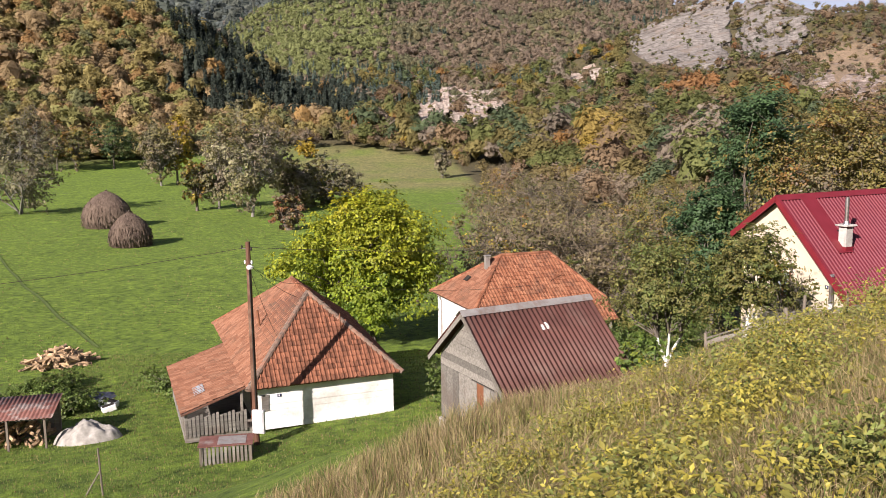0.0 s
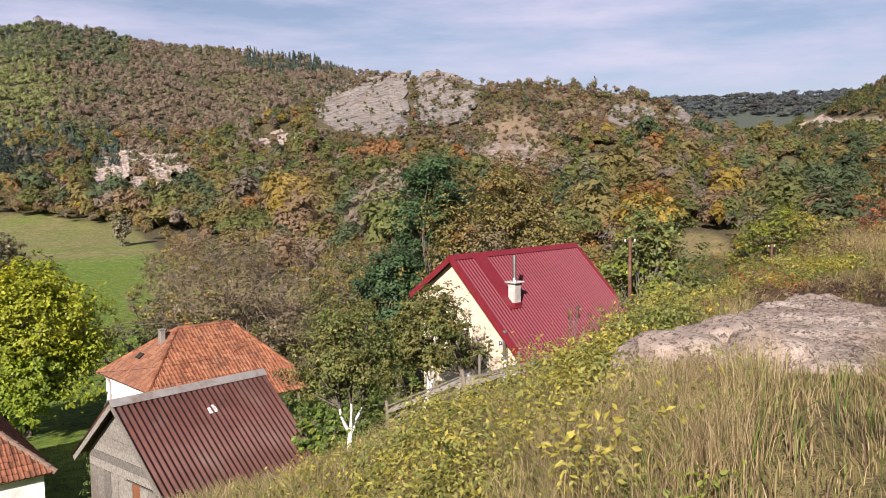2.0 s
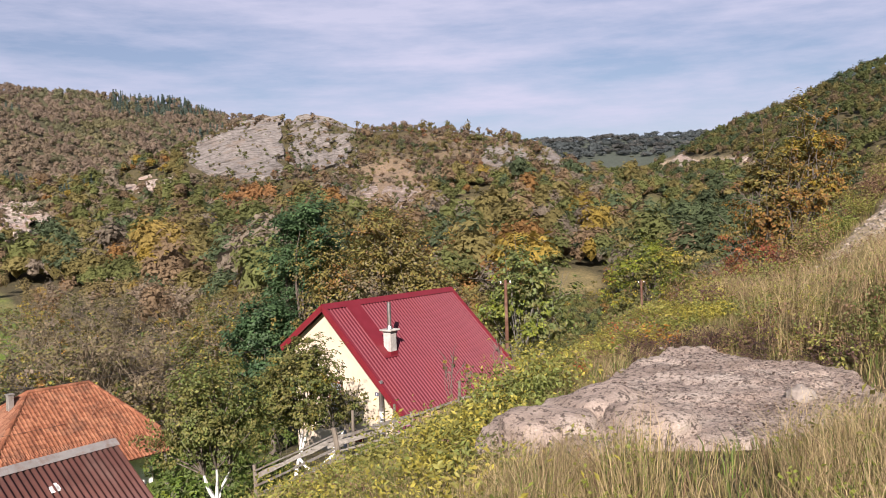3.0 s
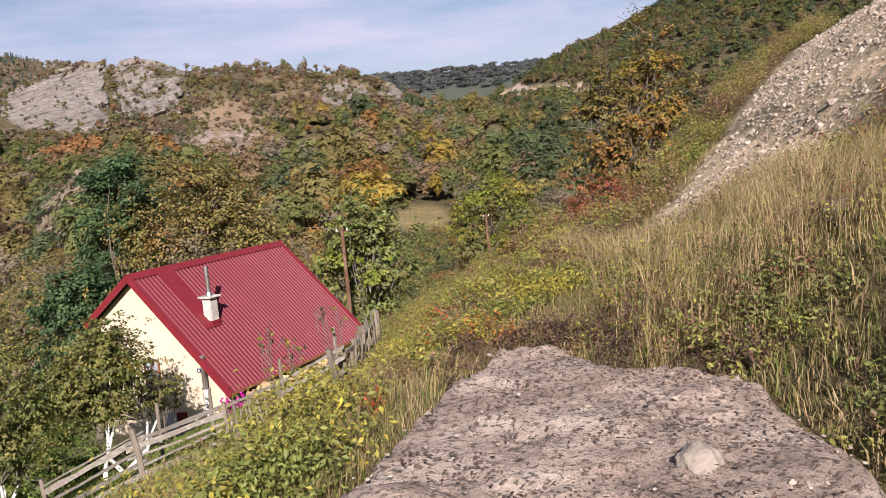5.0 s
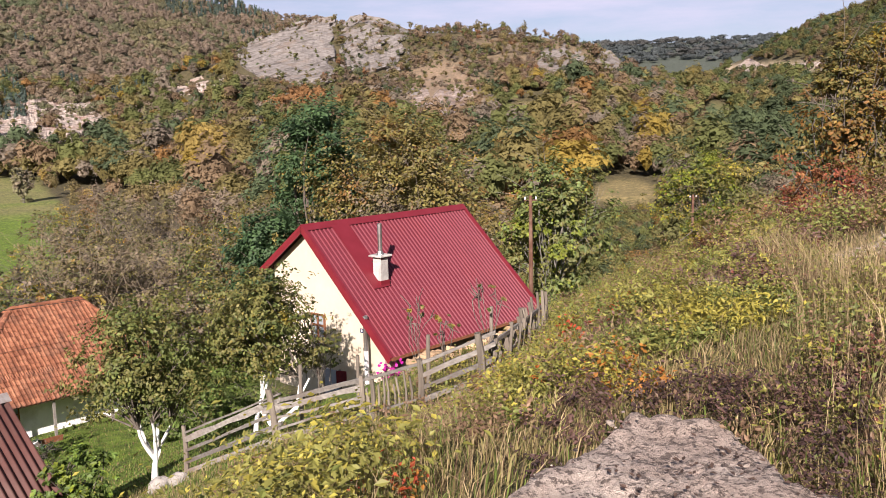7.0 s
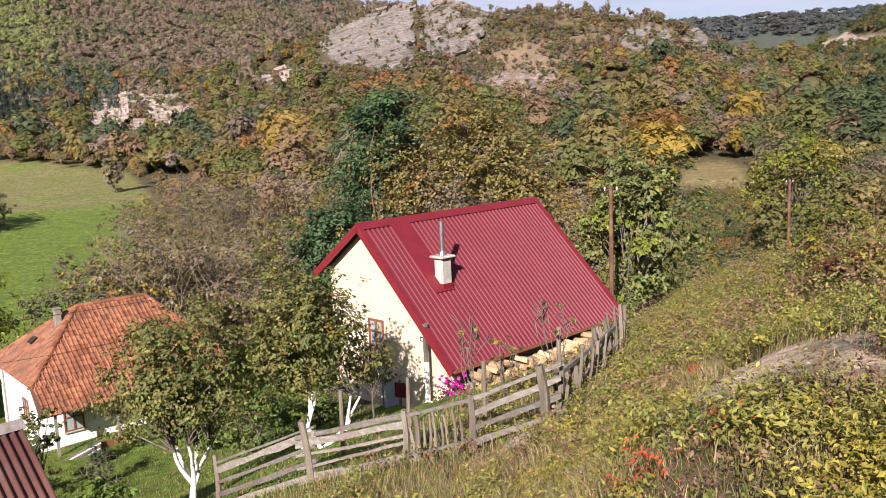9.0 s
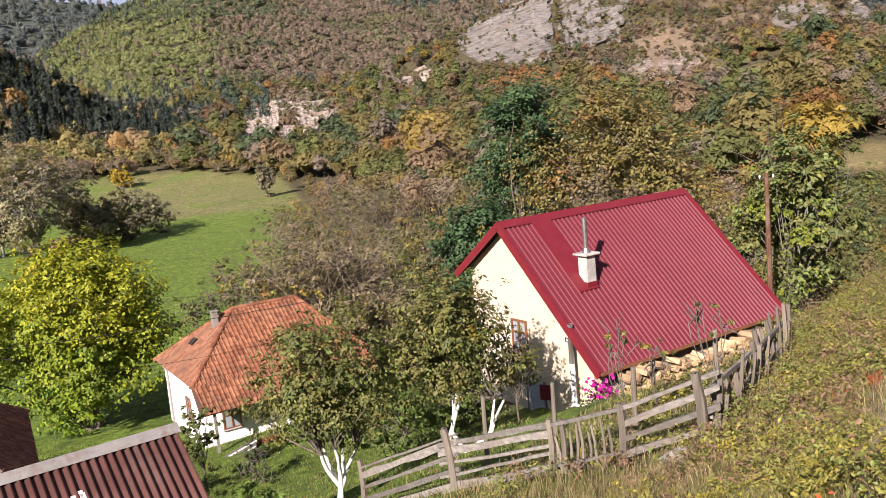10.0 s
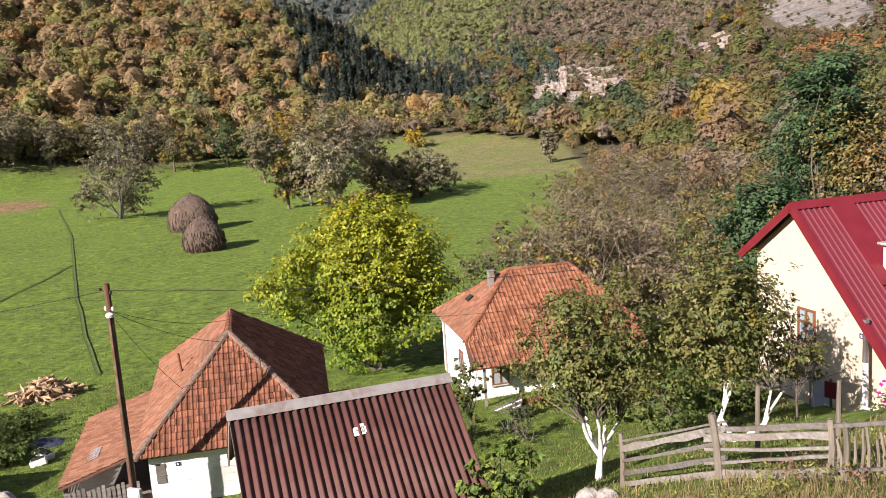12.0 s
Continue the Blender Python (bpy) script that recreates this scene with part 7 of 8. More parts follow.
thicket("bramble", "rough weeds by the fence", x, y, r_g.uniform(0.2, 0.5, len(x)), r_g.uniform(0.03, 0.05, len(x)), leaf_tones(r_g, x, y, 240, (OLEAF, 5), (WEEDGREEN, 3), (YLEAF, 1.5), (BROWNWEED * 1.3, 3)), 6, 6, 5)
x, y = r_g.uniform(-2, 24, 30000), r_g.uniform(20, 33, 30000)
u_, v_ = slope_place(x, y)
ok = (u_ > 0.5) & (u_ < 12.5)
x, y = x[ok], y[ok]
blades("dry_grass", "dry brown grass along the foot of the fence", x, y, r_g.uniform(0.1, 0.45, len(x)), r_g.uniform(0.003, 0.007, len(x)), np.where(r_g.uniform(size=(len(x), 1)) < 0.5, STRAW * 0.85, DRYGREEN), 0.5, 14)

# ---- loose things and fixtures ----
def log_part(name, a, b, r0, material_, parent, label="", sides=7, r1=None):
    return tube_part(name, [a, tuple((np.array(a) + np.array(b)) / 2), b], [r0, (r0 + (r1 or r0)) / 2, r1 or r0], material_, parent, label, sides)


def wire(a, b, sag, r=0.012, label="thin black overhead wire between poles", steps=24):
    a, b = np.array(a), np.array(b)
    t = np.linspace(0, 1, steps)[:, None]
    p = a + (b - a) * t - np.array([0, 0, 1]) * sag * 4 * t * (1 - t)
    v, f = tube(p, np.full(steps, r), 4, False)
    ob = link_mesh("wire", quick("wire", v, f), DARK)
    return tagged(ob, label, "wire", "overhead wires")


def utility_pole(x, y, top, r, label, lean=(0.0, 0.0)):
    z = gz(x, y) - 0.3
    ob = thing("utility_pole", pose(x, y, z), label, "utility pole", "utility poles")
    h = top - z
    log_part("pole", (0, 0, 0), (lean[0], lean[1], h), r, POLEWOOD, ob, "", 9, r * 0.72)
    return ob, h


# pole with lamp, insulators and meter box in front of the farmhouse
pole, ph = utility_pole(-13.19, 33.78, -4.0, 0.145, "tall dark wooden pole with street lamp and meter box")
log_part("strut", (0.0, 0.0, ph - 0.35), (-0.28, -0.05, ph - 0.28), 0.02, STEEL, pole)
for k, (dx, dz) in enumerate(((-0.28, 0.22), (0.16, 0.3), (0.16, 0.9), (-0.16, 0.9))):
    tubes_part("insulator", [tube([(dx, -0.02, ph - dz - 0.1), (dx, -0.02, ph - dz - 0.02), (dx, -0.02, ph - dz + 0.06)], [0.03, 0.055, 0.03], 8)], WHITEBAR if k > 1 else DARK, pole)
lamp = tubes_part("lamp_head", [tube([(0.12, -0.16, ph - 1.02), (0.12, -0.16, ph - 1.1), (0.12, -0.16, ph - 1.2)], [0.07, 0.16, 0.13], 12)], WHITEBAR, pole, "white enamel street lamp")
log_part("bracket", (0, 0, ph - 1.0), (0.12, -0.16, ph - 1.03), 0.018, STEEL, lamp)
mb = part("meter_box", boxed(-0.05, 0.52, -0.32, -0.14, 0.95, 2.05, bevel=0.02), surface("grey_plastic", (0.5, 0.5, 0.5), (0.6, 0.6, 0.6), 6, 0.5), pole, "pale grey electricity meter cabinet")
part("cabinet_door", boxed(0.0, 0.47, -0.335, -0.322, 1.0, 2.0), surface("grey_plastic_door", (0.42, 0.42, 0.43), (0.5, 0.5, 0.51), 6, 0.5), mb)
log_part("cable_duct", (0.1, -0.12, 2.0), (0.06, -0.1, ph - 1.0), 0.022, DARK, pole)
pole2, ph2 = utility_pole(22.3, 47.9, -2.35, 0.13, "reddish brown wooden pole behind the red roof")
pole3, ph3 = utility_pole(48.0, 76.0, -5.3, 0.15, "weathered grey-brown wooden pole among the trees")
for p_, h_ in ((pole2, ph2), (pole3, ph3)):
    log_part("crossarm", (-0.35, 0, h_ - 0.25), (0.35, 0, h_ - 0.25), 0.035, POLEWOOD, p_)
    for dx in (-0.3, 0.3):
        tubes_part("insulator", [tube([(dx, 0, h_ - 0.22), (dx, 0, h_ - 0.14), (dx, 0, h_ - 0.06)], [0.025, 0.05, 0.025], 8)], WHITEBAR, p_)
PT = np.array([-13.19, 33.78, -4.25])
wire(PT, (22.3, 47.9, -2.55), 1.3)
wire(PT, (-52.0, 28.0, -7.2), 0.9)
wire((22.3, 47.9, -2.5), (48.0, 76.0, -5.5), 1.0)
wire((48.0, 76.0, -5.5), (80.0, 106.0, -6.5), 1.0)
h1p = lambda *p: np.array(H1 @ Vector(p))
wire(PT - [0, 0, 0.75], h1p(W1 / 2 - 0.3, HR - 0.4, E1 + RI - 0.3), 0.25, 0.01)
wire(PT - [0, 0, 0.85], h1p(1.9, 2.3, E1 + 1.9), 0.2, 0.01)
wire(PT - [0, 0, 0.75], h1p(W1 / 2, HR + 2.0, E1 + RI + 0.1), 0.3, 0.01)
wire(np.array(H2 @ Vector((-1.0, -2.6, R2 - 1.7))), h1p(W1 / 2, HR + RN, E1 + RI), 0.5, 0.01)


# rail fence between the bank and the yard
fence = thing("fence", pose(0, 0, 0), "crooked grey rail fence of split boards and posts", "fence")
POSTS = [(5.8, 27.75), (8.0, 25.3), (9.75, 23.85), (10.85, 22.95), (12.05, 22.35)]
r_f = random.Random(12)


def fence_post(x, y, h, r, lean=(0.0, 0.0)):
    z = gz(x, y)
    tube_part("post", [(x, y, z - 0.3), (x + lean[0] * 0.6 + 0.03, y + lean[1] * 0.5, z + h * 0.55), (x + lean[0], y + lean[1], z + h)], [r * 1.1, r, r * 0.85], POSTWOOD, fence, "", 7)


for (x, y), h, r, ln in zip(POSTS, (1.3, 1.25, 1.05, 1.05, 1.15), (0.065, 0.085, 0.06, 0.07, 0.085), ((0, 0), (-0.16, 0.06), (0, 0), (0.0, 0), (-0.12, 0))):
    fence_post(x, y, h, r, ln)
fence_post(9.95, 23.7, 1.0, 0.05)


def rail(p, q, z0, z1, w, t=0.028, bow=0.0):
    """One weathered board between two places, heights over the ground at its ends."""
    a = np.array([p[0], p[1], gz(*p) + z0])
    b = np.array([q[0], q[1], gz(*q) + z1])
    n = 7
    pts = [a + (b - a) * k / (n - 1) + np.array([0, 0, bow * math.sin(math.pi * k / (n - 1)) + r_f.uniform(-0.012, 0.012)]) for k in range(n)]
    side = np.cross(b - a, [0, 0, 1.0])
    side /= np.linalg.norm(side)
    v, f = [], []
    for k, c in enumerate(pts):
        ww = w * 0.84 * (1 + r_f.uniform(-0.22, 0.22)) / 2
        up = np.array([0, 0, 1.0])
        v += [c - up * ww - side * t, c - up * ww + side * t, c + up * ww + side * t, c + up * ww - side * t]
        if k:
            o = 4 * (k - 1)
            f += [(o + i, o + (i + 1) % 4, o + 4 + (i + 1) % 4, o + 4 + i) for i in range(4)]
    f += [(0, 1, 2, 3), (4 * n - 1, 4 * n - 2, 4 * n - 3, 4 * n - 4)]
    link_mesh("rail", quick("rail", np.array(v), np.array(f)), OLDWOOD, fence)


for z0, z1, w in ((1.1, 1.12, 0.06), (0.92, 0.98, 0.19), (0.62, 0.72, 0.1), (0.34, 0.4, 0.14), (0.08, 0.12, 0.16)):
    rail(POSTS[0], (8.1, 25.2), z0, z1, w)
for z0, z1, w in ((1.02, 0.95, 0.12), (0.86, 0.78, 0.17), (0.62, 0.55, 0.07), (0.35, 0.42, 0.07), (0.1, 0.12, 0.2)):
    rail((7.7, 25.55), POSTS[2], z0, z1, w)
rail((9.8, 23.78), (10.9, 22.9), 0.93, 0.95, 0.07)
rail((9.8, 23.78), (10.9, 22.9), 0.18, 0.2, 0.06)
for k in range(9):
    t = (k + 0.6) / 10
    x, y = 9.75 + 1.1 * t, 23.85 - 0.9 * t
    fence_post(x, y, 0.78 + r_f.uniform(-0.12, 0.16), 0.026, (r_f.uniform(-0.12, 0.12), 0))
for z0, z1, w in ((0.95, 1.05, 0.08), (0.68, 0.8, 0.12), (0.42, 0.5, 0.12), (0.15, 0.2, 0.13)):
    rail(POSTS[3], (12.3, 22.3), z0, z1, w)
r_p = random.Random(5)
for k in range(30):
    t = k / 29
    x, y = 12.2 + 2.9 * t + r_p.uniform(-0.06, 0.06), 22.5 + 4.5 * t
    fence_post(x, y, r_p.uniform(0.6, 1.15) + (0.15 if k > 18 else 0), r_p.uniform(0.025, 0.06), (r_p.uniform(-0.25, 0.2), r_p.uniform(-0.1, 0.1)))
for z0 in (0.35, 0.8):
    rail((12.2, 22.5), (13.6, 24.7), z0, z0 + 0.05, 0.09)
    rail((13.5, 24.5), (15.1, 27.0), z0, z0 + 0.05, 0.09)
# stand-alone clothes-line posts in the yard
for x, y, h in ((8.65, 26.6, 1.55), (10.2, 27.6, 1.2), (11.4, 24.6, 1.35), (13.0, 24.9, 1.5)):
    ob = thing("clothes_post", pose(x, y, gz(x, y)), "thin grey wooden post in the yard", "post", "yard posts")
    tube_part("post", [(0, 0, -0.3), (0.01, 0, h * 0.5), (0.02, 0, h)], [0.055, 0.05, 0.045], POSTWOOD, ob)
wire((8.65, 26.6, gz(8.65, 26.6) + 1.45), tuple(RH @ Vector((OV, -2.2, 1.7))), 0.1, 0.006, "thin clothes line from a post to the gable")
cloth = part("cloth", boxed(-0.2, 0.2, -0.012, 0.012, -0.5, 0.0, bevel=0.008), surface("dark_red_cloth", (0.12, 0.012, 0.02), (0.17, 0.02, 0.03), 6, 0.95, bumps=0.6))
for vv in cloth.data.vertices:
    vv.co.y += 0.03 * math.sin(vv.co.x * 14)
cloth.matrix_world = RH @ pose(-0.25, -2.15, 1.35, 0, 0, -70)
tagged(cloth, "dark red cloth hung out to dry by the gable", "cloth")

# saplings in front of the red roof
for i, (x, y, h) in enumerate(((11.25, 24.6, 2.7), (12.75, 24.3, 2.4), (11.9, 25.2, 1.9))):
    tree("young_tree", x, y, h, 0.42, "thin sapling with a few yellowing leaves", [(OLIVE, 4), (YELLOW * 0.7, 2), (GREEN, 3)], 70, 0.055, 0.6, 0.014, 7, BARK, 14, seed=500 + i, group="saplings")


# haystacks
def haystack(x, y, r, h, seed):
    ob = thing("haystack", pose(x, y, gz(x, y) - 0.1), "large brown rounded haystack in the meadow", "haystack", "haystacks")
    a, t = np.meshgrid(np.linspace(0, 2 * np.pi, 41)[:-1], np.linspace(0, 1, 22), indexing="ij")
    prof = knots(t, (0, 0.86), (0.15, 0.97), (0.35, 1.0), (0.6, 0.86), (0.8, 0.58), (0.93, 0.28), (1, 0.02))
    rad = r * prof * (1 + 0.05 * np.sin(3 * a + seed) + 0.03 * fbm(a * 3, t * 6, 2, 3, seed))
    v = np.stack([np.cos(a) * rad, np.sin(a) * rad, t * h], -1).reshape(-1, 3)
    i, j = np.meshgrid(np.arange(40), np.arange(21), indexing="ij")
    q = np.stack([i * 22 + j, ((i + 1) % 40) * 22 + j, ((i + 1) % 40) * 22 + j + 1, i * 22 + j + 1], -1).reshape(-1, 4)
    link_mesh("hay", quick("hay", v, q, None, True), HAY, ob)
    rr = np.random.default_rng(seed)
    k = rr.integers(len(v), size=2600)
    p = v[k] + rr.normal(size=(2600, 3)) * 0.08
    d = v[k] * [1, 1, 0] / (np.linalg.norm(v[k][:, :2], axis=1)[:, None] + 0.1)
    s = rr.normal(size=(2600, 3)) * 0.03
    e = p + d * 0.12 + np.array([0, 0, -1]) * rr.uniform(0.25, 0.6, (2600, 1))
    vv = np.stack([p - s, p + s, e + s, e - s], 1).reshape(-1, 3)
    tn = np.repeat(np.array((0.16, 0.115, 0.085)) * rr.uniform(0.6, 1.3, (2600, 1)), 4, axis=0)
    tagged(link_mesh("hay_fringe", quick("hay_fringe", vv, np.arange(len(vv)).reshape(-1, 4), tn), BLADE, ob), kind="stuff")
    log_part("stake", (0, 0, h - 0.4), (0.05, 0, h + 0.25), 0.05, OLDWOOD, ob)


HAY = surface("weathered_hay", (0.1, 0.07, 0.052), (0.17, 0.125, 0.095), 3, 0.98, 16, 1.0, 0.12, stain=(0.075, 0.05, 0.04), stain_scale=0.8, stretch=(1, 1, 0.3))
haystack(-68.6, 117.6, 3.05, 5.3, 1)
haystack(-84.5, 137.5, 4.2, 6.6, 2)


# heap of split firewood in the meadow
def split_log(length, r):
    """A split billet: a wedge of a round log."""
    bm = bmesh.new()
    ends = []
    for x in (0, length):
        ring = [bm.verts.new((x, 0, 0))] + [bm.verts.new((x, math.cos(t) * r, math.sin(t) * r)) for t in (0, 0.45, 0.9, 1.35, 1.8)]
        ends.append(ring)
    bm.faces.new(ends[0]), bm.faces.new(ends[1][::-1])
    for i in range(6):
        j = (i + 1) % 6
        bm.faces.new((ends[0][j], ends[0][i], ends[1][i], ends[1][j]))
    me = bpy.data.meshes.new("log")
    bm.normal_update()
    bm.to_mesh(me)
    bm.free()
    return me


FIREWOOD = surface("split_firewood", (0.33, 0.215, 0.12), (0.54, 0.39, 0.235), 6, 0.9, 30, 0.6, 0.01, stain=(0.14, 0.09, 0.06), stain_scale=3, stretch=(0.4, 3, 3), vary=0.45)
LOGS = [split_log(0.62, 0.14), split_log(0.55, 0.11), split_log(0.7, 0.12)]
for me in LOGS:
    me.materials.append(FIREWOOD)
wx, wy = -36.3, 52.6
heap = thing("firewood_heap", pose(wx, wy, gz(wx, wy), 0, 0, 25), "loose heap of split firewood on the grass", "firewood")
r_h = random.Random(21)
for k in range(190):
    a, d = r_h.uniform(0, 2 * math.pi), r_h.uniform(0, 1) ** 0.5
    x, y = math.cos(a) * d * 2.3, math.sin(a) * d * 1.4
    z = 1.45 * (1 - d ** 1.3) * r_h.uniform(0.75, 1.0) + 0.02
    ob = new("log", LOGS[k % 3])
    ob.parent = heap
    ob.matrix_basis = pose(x, y, z, r_h.uniform(0, 360), r_h.uniform(-25, 25), r_h.uniform(0, 360)) @ Matrix.Scale(1.25, 4)
core = part("heap_core", bmesh.new(), FIREWOOD, heap)
bm = bmesh.new()
bmesh.ops.create_icosphere(bm, subdivisions=2, radius=1.0)
for v in bm.verts:
    v.co = Vector((v.co.x * 2.0, v.co.y * 1.15, max(v.co.z, 0) * 1.15))
bm.to_mesh(core.data)
bm.free()

# firewood stacked under the eave of the red-roofed house
stack = thing("firewood_stack", RH @ Matrix.Translation((0.9, -4.75, 0.2)), "long stack of split firewood along the house wall", "firewood")
part("stack_core", boxed(0, 8.2, 0.32, 0.6, -0.2, 1.45), OLDWOOD, stack)
BILLET = [split_log(0.5, 0.18), split_log(0.46, 0.15), split_log(0.54, 0.165)]
for me in BILLET:
    me.materials.append(FIREWOOD)
for row in range(11):
    for k in range(30):
        ob = new("log", BILLET[r_h.randrange(3)])
        ob.parent = stack
        ob.matrix_basis = pose(0.1 + k * 0.27 + r_h.uniform(-0.09, 0.09) + 0.13 * (row % 2), r_h.uniform(-0.16, 0.06), 0.05 + row * 0.145 + 0.1 * math.sin(k * 0.4) + r_h.uniform(-0.06, 0.06), r_h.uniform(0, 360), r_h.uniform(-9, 9), 90 + r_h.uniform(-16, 16))

# open woodshed with a rusty tin roof
SHEDROOF = surface("rusty_tin", (0.13, 0.05, 0.04), (0.22, 0.1, 0.08), 3, 0.75, 20, 0.5, 0.02, stain=(0.3, 0.27, 0.25), stain_scale=1.3)
sxx, syy = -26.6, 34.3
shed = thing("woodshed", pose(sxx, syy, gz(sxx, syy), 0, 0, 22), "open woodshed with a sagging rusty tin roof, full of firewood", "shed")
v, f = corrugated(5.4, 2.6, 0.2, 0.035, "wave")
link_mesh("roof", quick("roof", plane_map(v, (-2.9, 1.3, 2.15), (1, 0, 0), (0, -2.6, -0.45)), f, None, True), SHEDROOF, shed)
for px, py, hh in ((-2.6, -1.1, 1.7), (0.4, -1.15, 1.72), (2.1, -1.1, 1.72), (2.3, 1.1, 2.1), (-2.6, 1.1, 2.1)):
    part("post", boxed(px - 0.05, px + 0.05, py - 0.05, py + 0.05, -0.3, hh), POSTWOOD, shed)
bm = bmesh.new()
beam(bm, (-2.8, -1.1, 1.68), (2.4, -1.1, 1.68), 0.08, 0.12)
part("beam", bm, OLDWOOD, shed)
for k in range(110):
    ob = new("log", LOGS[k % 3])
    ob.parent = shed
    ob.matrix_basis = pose(r_h.uniform(-2.5, 1.9), r_h.uniform(-0.9, 0.9), r_h.uniform(0, 1) ** 1.4 * 1.1, r_h.uniform(0, 360), r_h.uniform(-15, 15), 90 + r_h.uniform(-40, 40))
for k in range(16):
    part("board", boxed(-2.6 + k * 0.307, -2.6 + k * 0.307 + 0.29, 1.12, 1.15 + 0.01 * (k % 3), 0, 1.9 + 0.05 * (k * 7 % 3)), OLDWOOD, shed)


def draped(name, label, category, x, y, sx_, sy_, h, material_, seed, turn=0):
    """A sheet thrown over a heap, with folds."""
    u, w = np.meshgrid(np.linspace(-1, 1, 46), np.linspace(-1, 1, 40), indexing="ij")
    d = np.hypot(u, w) ** 2.2
    z = h * np.clip(1.12 - d, 0, 1) ** 0.75 * (1 + 0.3 * fbm(u, w, 0.9, 3, seed)) + 0.1 * np.abs(fbm(u, w, 0.4, 3, seed + 1)) * np.clip(1.2 - d, 0, 1)
    v = np.stack([u * sx_, w * sy_, z], -1).reshape(-1, 3)
    i, j = np.meshgrid(np.arange(45), np.arange(39), indexing="ij")
    q = np.stack([i * 40 + j, (i + 1) * 40 + j, (i + 1) * 40 + j + 1, i * 40 + j + 1], -1).reshape(-1, 4)
    ok = (d.ravel()[q] < 1.15).all(axis=1)
    ob = link_mesh(name, quick(name, v, q[ok], None, True), material_)
    ob.matrix_world = pose(x, y, gz(x, y) - 0.42, 0, 0, turn)
    return tagged(ob, label, category)


draped("tarpaulin", "crumpled whitish sheet covering a heap beside the woodshed", "tarpaulin", -22.8, 35.4, 1.75, 1.1, 1.25, surface("dirty_white_sheet", (0.24, 0.225, 0.2), (0.4, 0.38, 0.35), 3, 0.6, 12, 0.4, 0.03, stain=(0.22, 0.2, 0.18), stain_scale=1.2), 3, 15)
draped("tarpaulin", "dark blue plastic sheet over a heap in the weeds", "tarpaulin", -27.6, 43.8, 1.7, 1.3, 0.55, surface("dark_blue_sheet", (0.035, 0.04, 0.06), (0.06, 0.065, 0.09), 3, 0.35, 12, 0.4, 0.03), 4, -20)
for i, (x, y, s) in enumerate(((-25.6, 41.6, 1.0), (-25.0, 40.8, 0.8))):
    ob = thing("tub", pose(x, y, gz(x, y), 0, 12 * (1 - 2 * i), 40 * i), "discarded white plastic tub lying in the weeds", "tub", "white tubs")
    bm = boxed(-0.5 * s, 0.5 * s, -0.32 * s, 0.32 * s, 0.0, 0.45 * s, bevel=0.05)
    part("body", bm, WHITEBAR, ob)
    # near-black plate on the solid body paints the shade of the hollow
    part("inside", boxed(-0.42 * s, 0.42 * s, -0.25 * s, 0.25 * s, 0.451 * s, 0.456 * s), DARK, ob)

# low coop of old boards with a patched tin top below the pole
cxx, cyy = -13.65, 31.6
coop = thing("coop", pose(cxx, cyy, gz(cxx, cyy), 0, 0, 20), "low slatted coop with a rusty and grey tin top", "coop")
part("top", boxed(-1.15, 1.15, -0.65, 0.65, 0.86, 0.9), SHEDROOF, coop)
part("tin_sheet", boxed(-0.35, 0.85, -0.5, 0.45, 0.903, 0.912), ZINC, coop, "grey tin sheet")
for k in range(13):
    x = -1.02 + k * 0.17
    part("slat", boxed(x - 0.055, x + 0.055, -0.58, -0.555, 0.0 + 0.02 * (k % 2), 0.86), OLDWOOD, coop)
for y0 in (-0.55, 0.55):
    for x0 in (-1.05, 1.05):
        part("post", boxed(x0 - 0.05, x0 + 0.05, y0 - 0.05, y0 + 0.05, -0.25, 0.86), POSTWOOD, coop)
part("side", boxed(-1.03, -1.0, -0.5, 0.5, 0, 0.85), OLDWOOD, coop)
part("side", boxed(1.0, 1.03, -0.5, 0.5, 0, 0.85), OLDWOOD, coop)
stx, sty = -16.6, 26.8
stake = thing("stake", pose(stx, sty, gz(stx, sty)), "bare wooden stake with a slanting prop", "stake")
log_part("pole", (0, 0, -0.2), (-0.08, 0, 1.9), 0.04, POSTWOOD, stake)
log_part("prop", (-0.75, 0, -0.1), (-0.05, 0, 1.0), 0.03, POSTWOOD, stake)

# flowers and pots by the gable
fl = thing("flower_pot", RH @ Matrix.Translation((0.0, -4.35, 0.7)) @ Matrix.Scale(1.1, 4), "white bucket planted with bright magenta flowers", "flowers")
tubes_part("bucket", [tube([(-0.35, 0.55, -0.3), (-0.35, 0.55, -0.05), (-0.35, 0.55, 0.3)], [0.16, 0.18, 0.2], 12)], WHITEBAR, fl)
r_q = np.random.default_rng(31)
p = r_q.normal(size=(420, 3)) * [0.3, 0.3, 0.25] + [0, 0, 0.3]
v, f = cards(p, np.full(420, 0.06), 0.3)
link_mesh("leaves", quick("leaves", v, f, np.repeat(GREEN * r_q.uniform(0.7, 1.4, (420, 1)), 4, axis=0)), LEAF, fl)
p = r_q.normal(size=(90, 3)) * [0.22, 0.22, 0.16] + [0, -0.1, 0.85]
v, f = cards(p, np.full(90, 0.065), 0.3, 0.9)
link_mesh("blossoms", quick("blossoms", v, f, np.repeat(np.array((0.55, 0.02, 0.32)) * r_q.uniform(0.7, 1.2, (90, 1)), 4, axis=0)), LEAF, fl, "magenta blossoms")

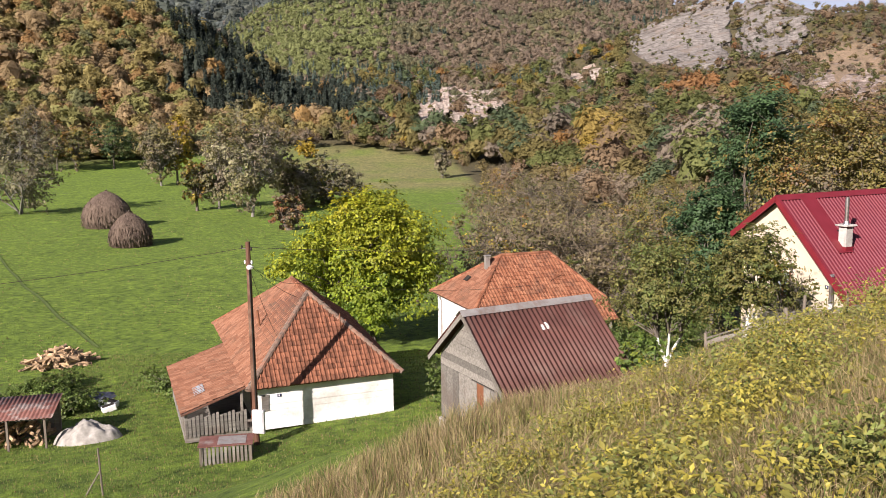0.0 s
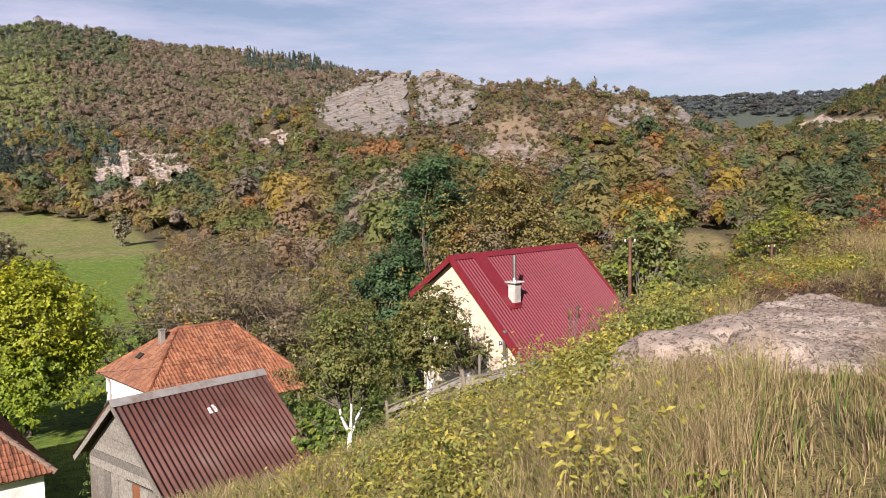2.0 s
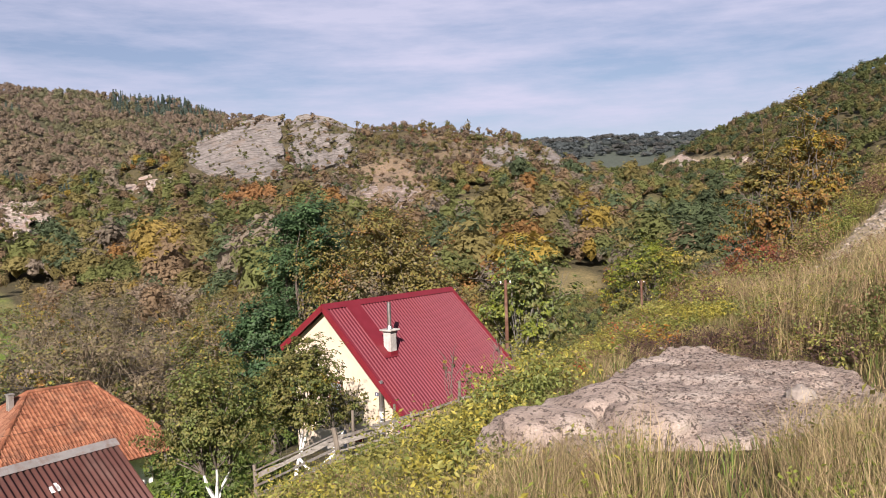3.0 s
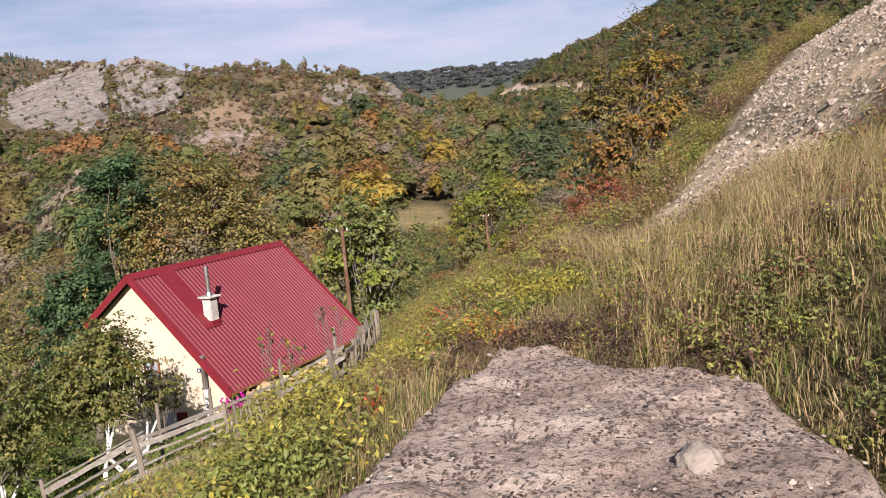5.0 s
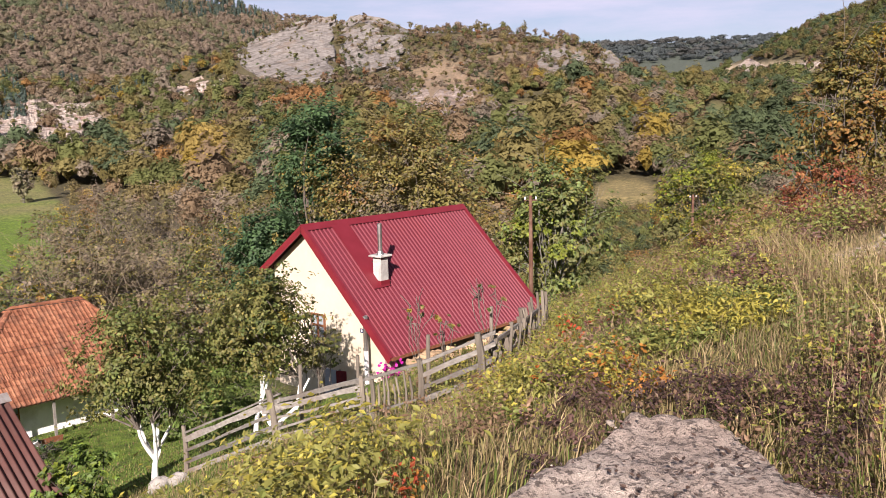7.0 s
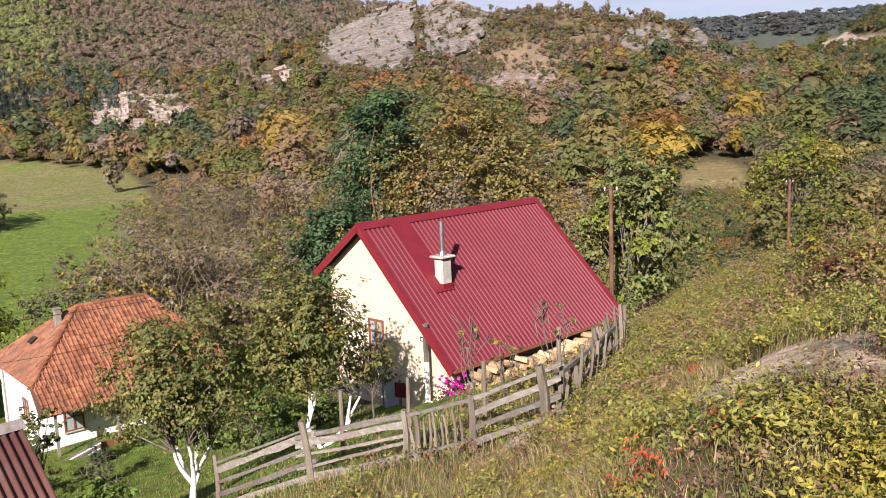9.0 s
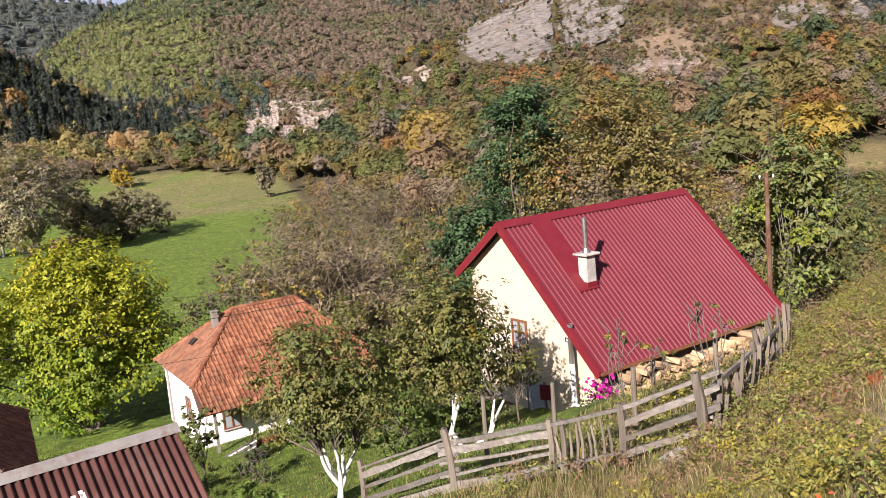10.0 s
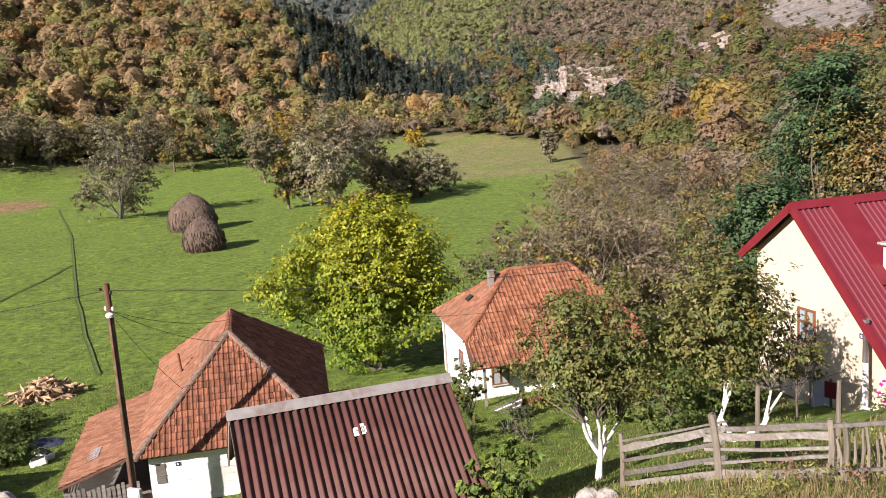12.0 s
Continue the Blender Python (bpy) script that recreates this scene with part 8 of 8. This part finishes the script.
# planks and a bench on the far house's terrace
bench = thing("garden_bench", H2 @ Matrix.Translation((-2.9, -6.3, 0.05)), "brown wooden bench on the terrace", "bench")
part("seat", boxed(-0.8, 0.8, -0.2, 0.2, 0.4, 0.45), BROWNPAINT, bench)
part("backrest", boxed(-0.8, 0.8, 0.2, 0.24, 0.5, 0.85), BROWNPAINT, bench)
for x in (-0.7, 0.7):
    part("leg", boxed(x - 0.04, x + 0.04, -0.18, 0.22, 0, 0.4), BROWNPAINT, bench)
planks = thing("plank_pile", H2 @ Matrix.Translation((-4.6, -6.4, 0.05)), "pile of pale sawn boards leaning by the terrace", "planks")
for k in range(8):
    bm = bmesh.new()
    beam(bm, (-0.9 + k * 0.05, -0.5 + 0.12 * k, 0.05 + 0.05 * k), (1.0 + 0.04 * k, -0.2 + 0.05 * k, 0.5 + 0.07 * k), 0.16, 0.03)
    part("plank", bm, WHITEBAR if k % 3 == 0 else OLDWOOD, planks)

# wheel ruts in the meadow
RUT = surface("bare_rut", (0.06, 0.095, 0.02), (0.1, 0.14, 0.03), 1.5, 0.95, 12, 0.8, 0.05)
for label, pts, w in (("dark wheel rut running through the meadow", ((-37.0, 58.5), (-47.0, 68.2), (-60, 82), (-81.2, 104.3), (-110, 135), (-147, 172)), 0.34), ("dark wheel rut branching across the meadow", ((-81.2, 104.3), (-76, 92), (-71.3, 82.2), (-66, 72)), 0.3)):
    pts = np.array(pts)
    t = np.linspace(0, len(pts) - 1, 90)
    px, py = np.interp(t, range(len(pts)), pts[:, 0]), np.interp(t, range(len(pts)), pts[:, 1])
    px, py = px + 0.4 * fbm(t * 3, t, 9, 3, 5), py + 0.4 * fbm(t * 3, t, 9, 3, 6)
    n_x, n_y = np.gradient(py), -np.gradient(px)
    ln = np.hypot(n_x, n_y)
    cols = [np.stack([px + n_x / ln * o, py + n_y / ln * o], -1) for o in (-w / 2, 0, w / 2)]
    v = np.stack([np.c_[c, ground_z(c[:, 0], c[:, 1]) + (0.1 if k != 1 else 0.06)] for k, c in enumerate(cols)], 1).reshape(-1, 3)
    i, j = np.meshgrid(np.arange(89), np.arange(2), indexing="ij")
    q = np.stack([i * 3 + j, i * 3 + j + 1, (i + 1) * 3 + j + 1, (i + 1) * 3 + j], -1).reshape(-1, 4)
    tagged(link_mesh("wheel_rut", quick("wheel_rut", v, q, None, True), RUT), label, "track", kind="structure")

# ---- the farmhouse's front tiles, one by one ----
tv, tf = tile_shape(0.22, 0.31)
tile_mesh = quick("tile", tv, tf)
tile_mesh.materials.append(TILE)
front = hip_tiles([c1, c2, N1], 0.22, 0.31, seed=9)
for m in front[:300]:
    ob = new("tile", tile_mesh)
    ob.parent = farmhouse
    ob.matrix_basis = m
if len(front) > 300:
    tile_sheet("tiles", front[300:], 0.22, 0.31, TILES, farmhouse)
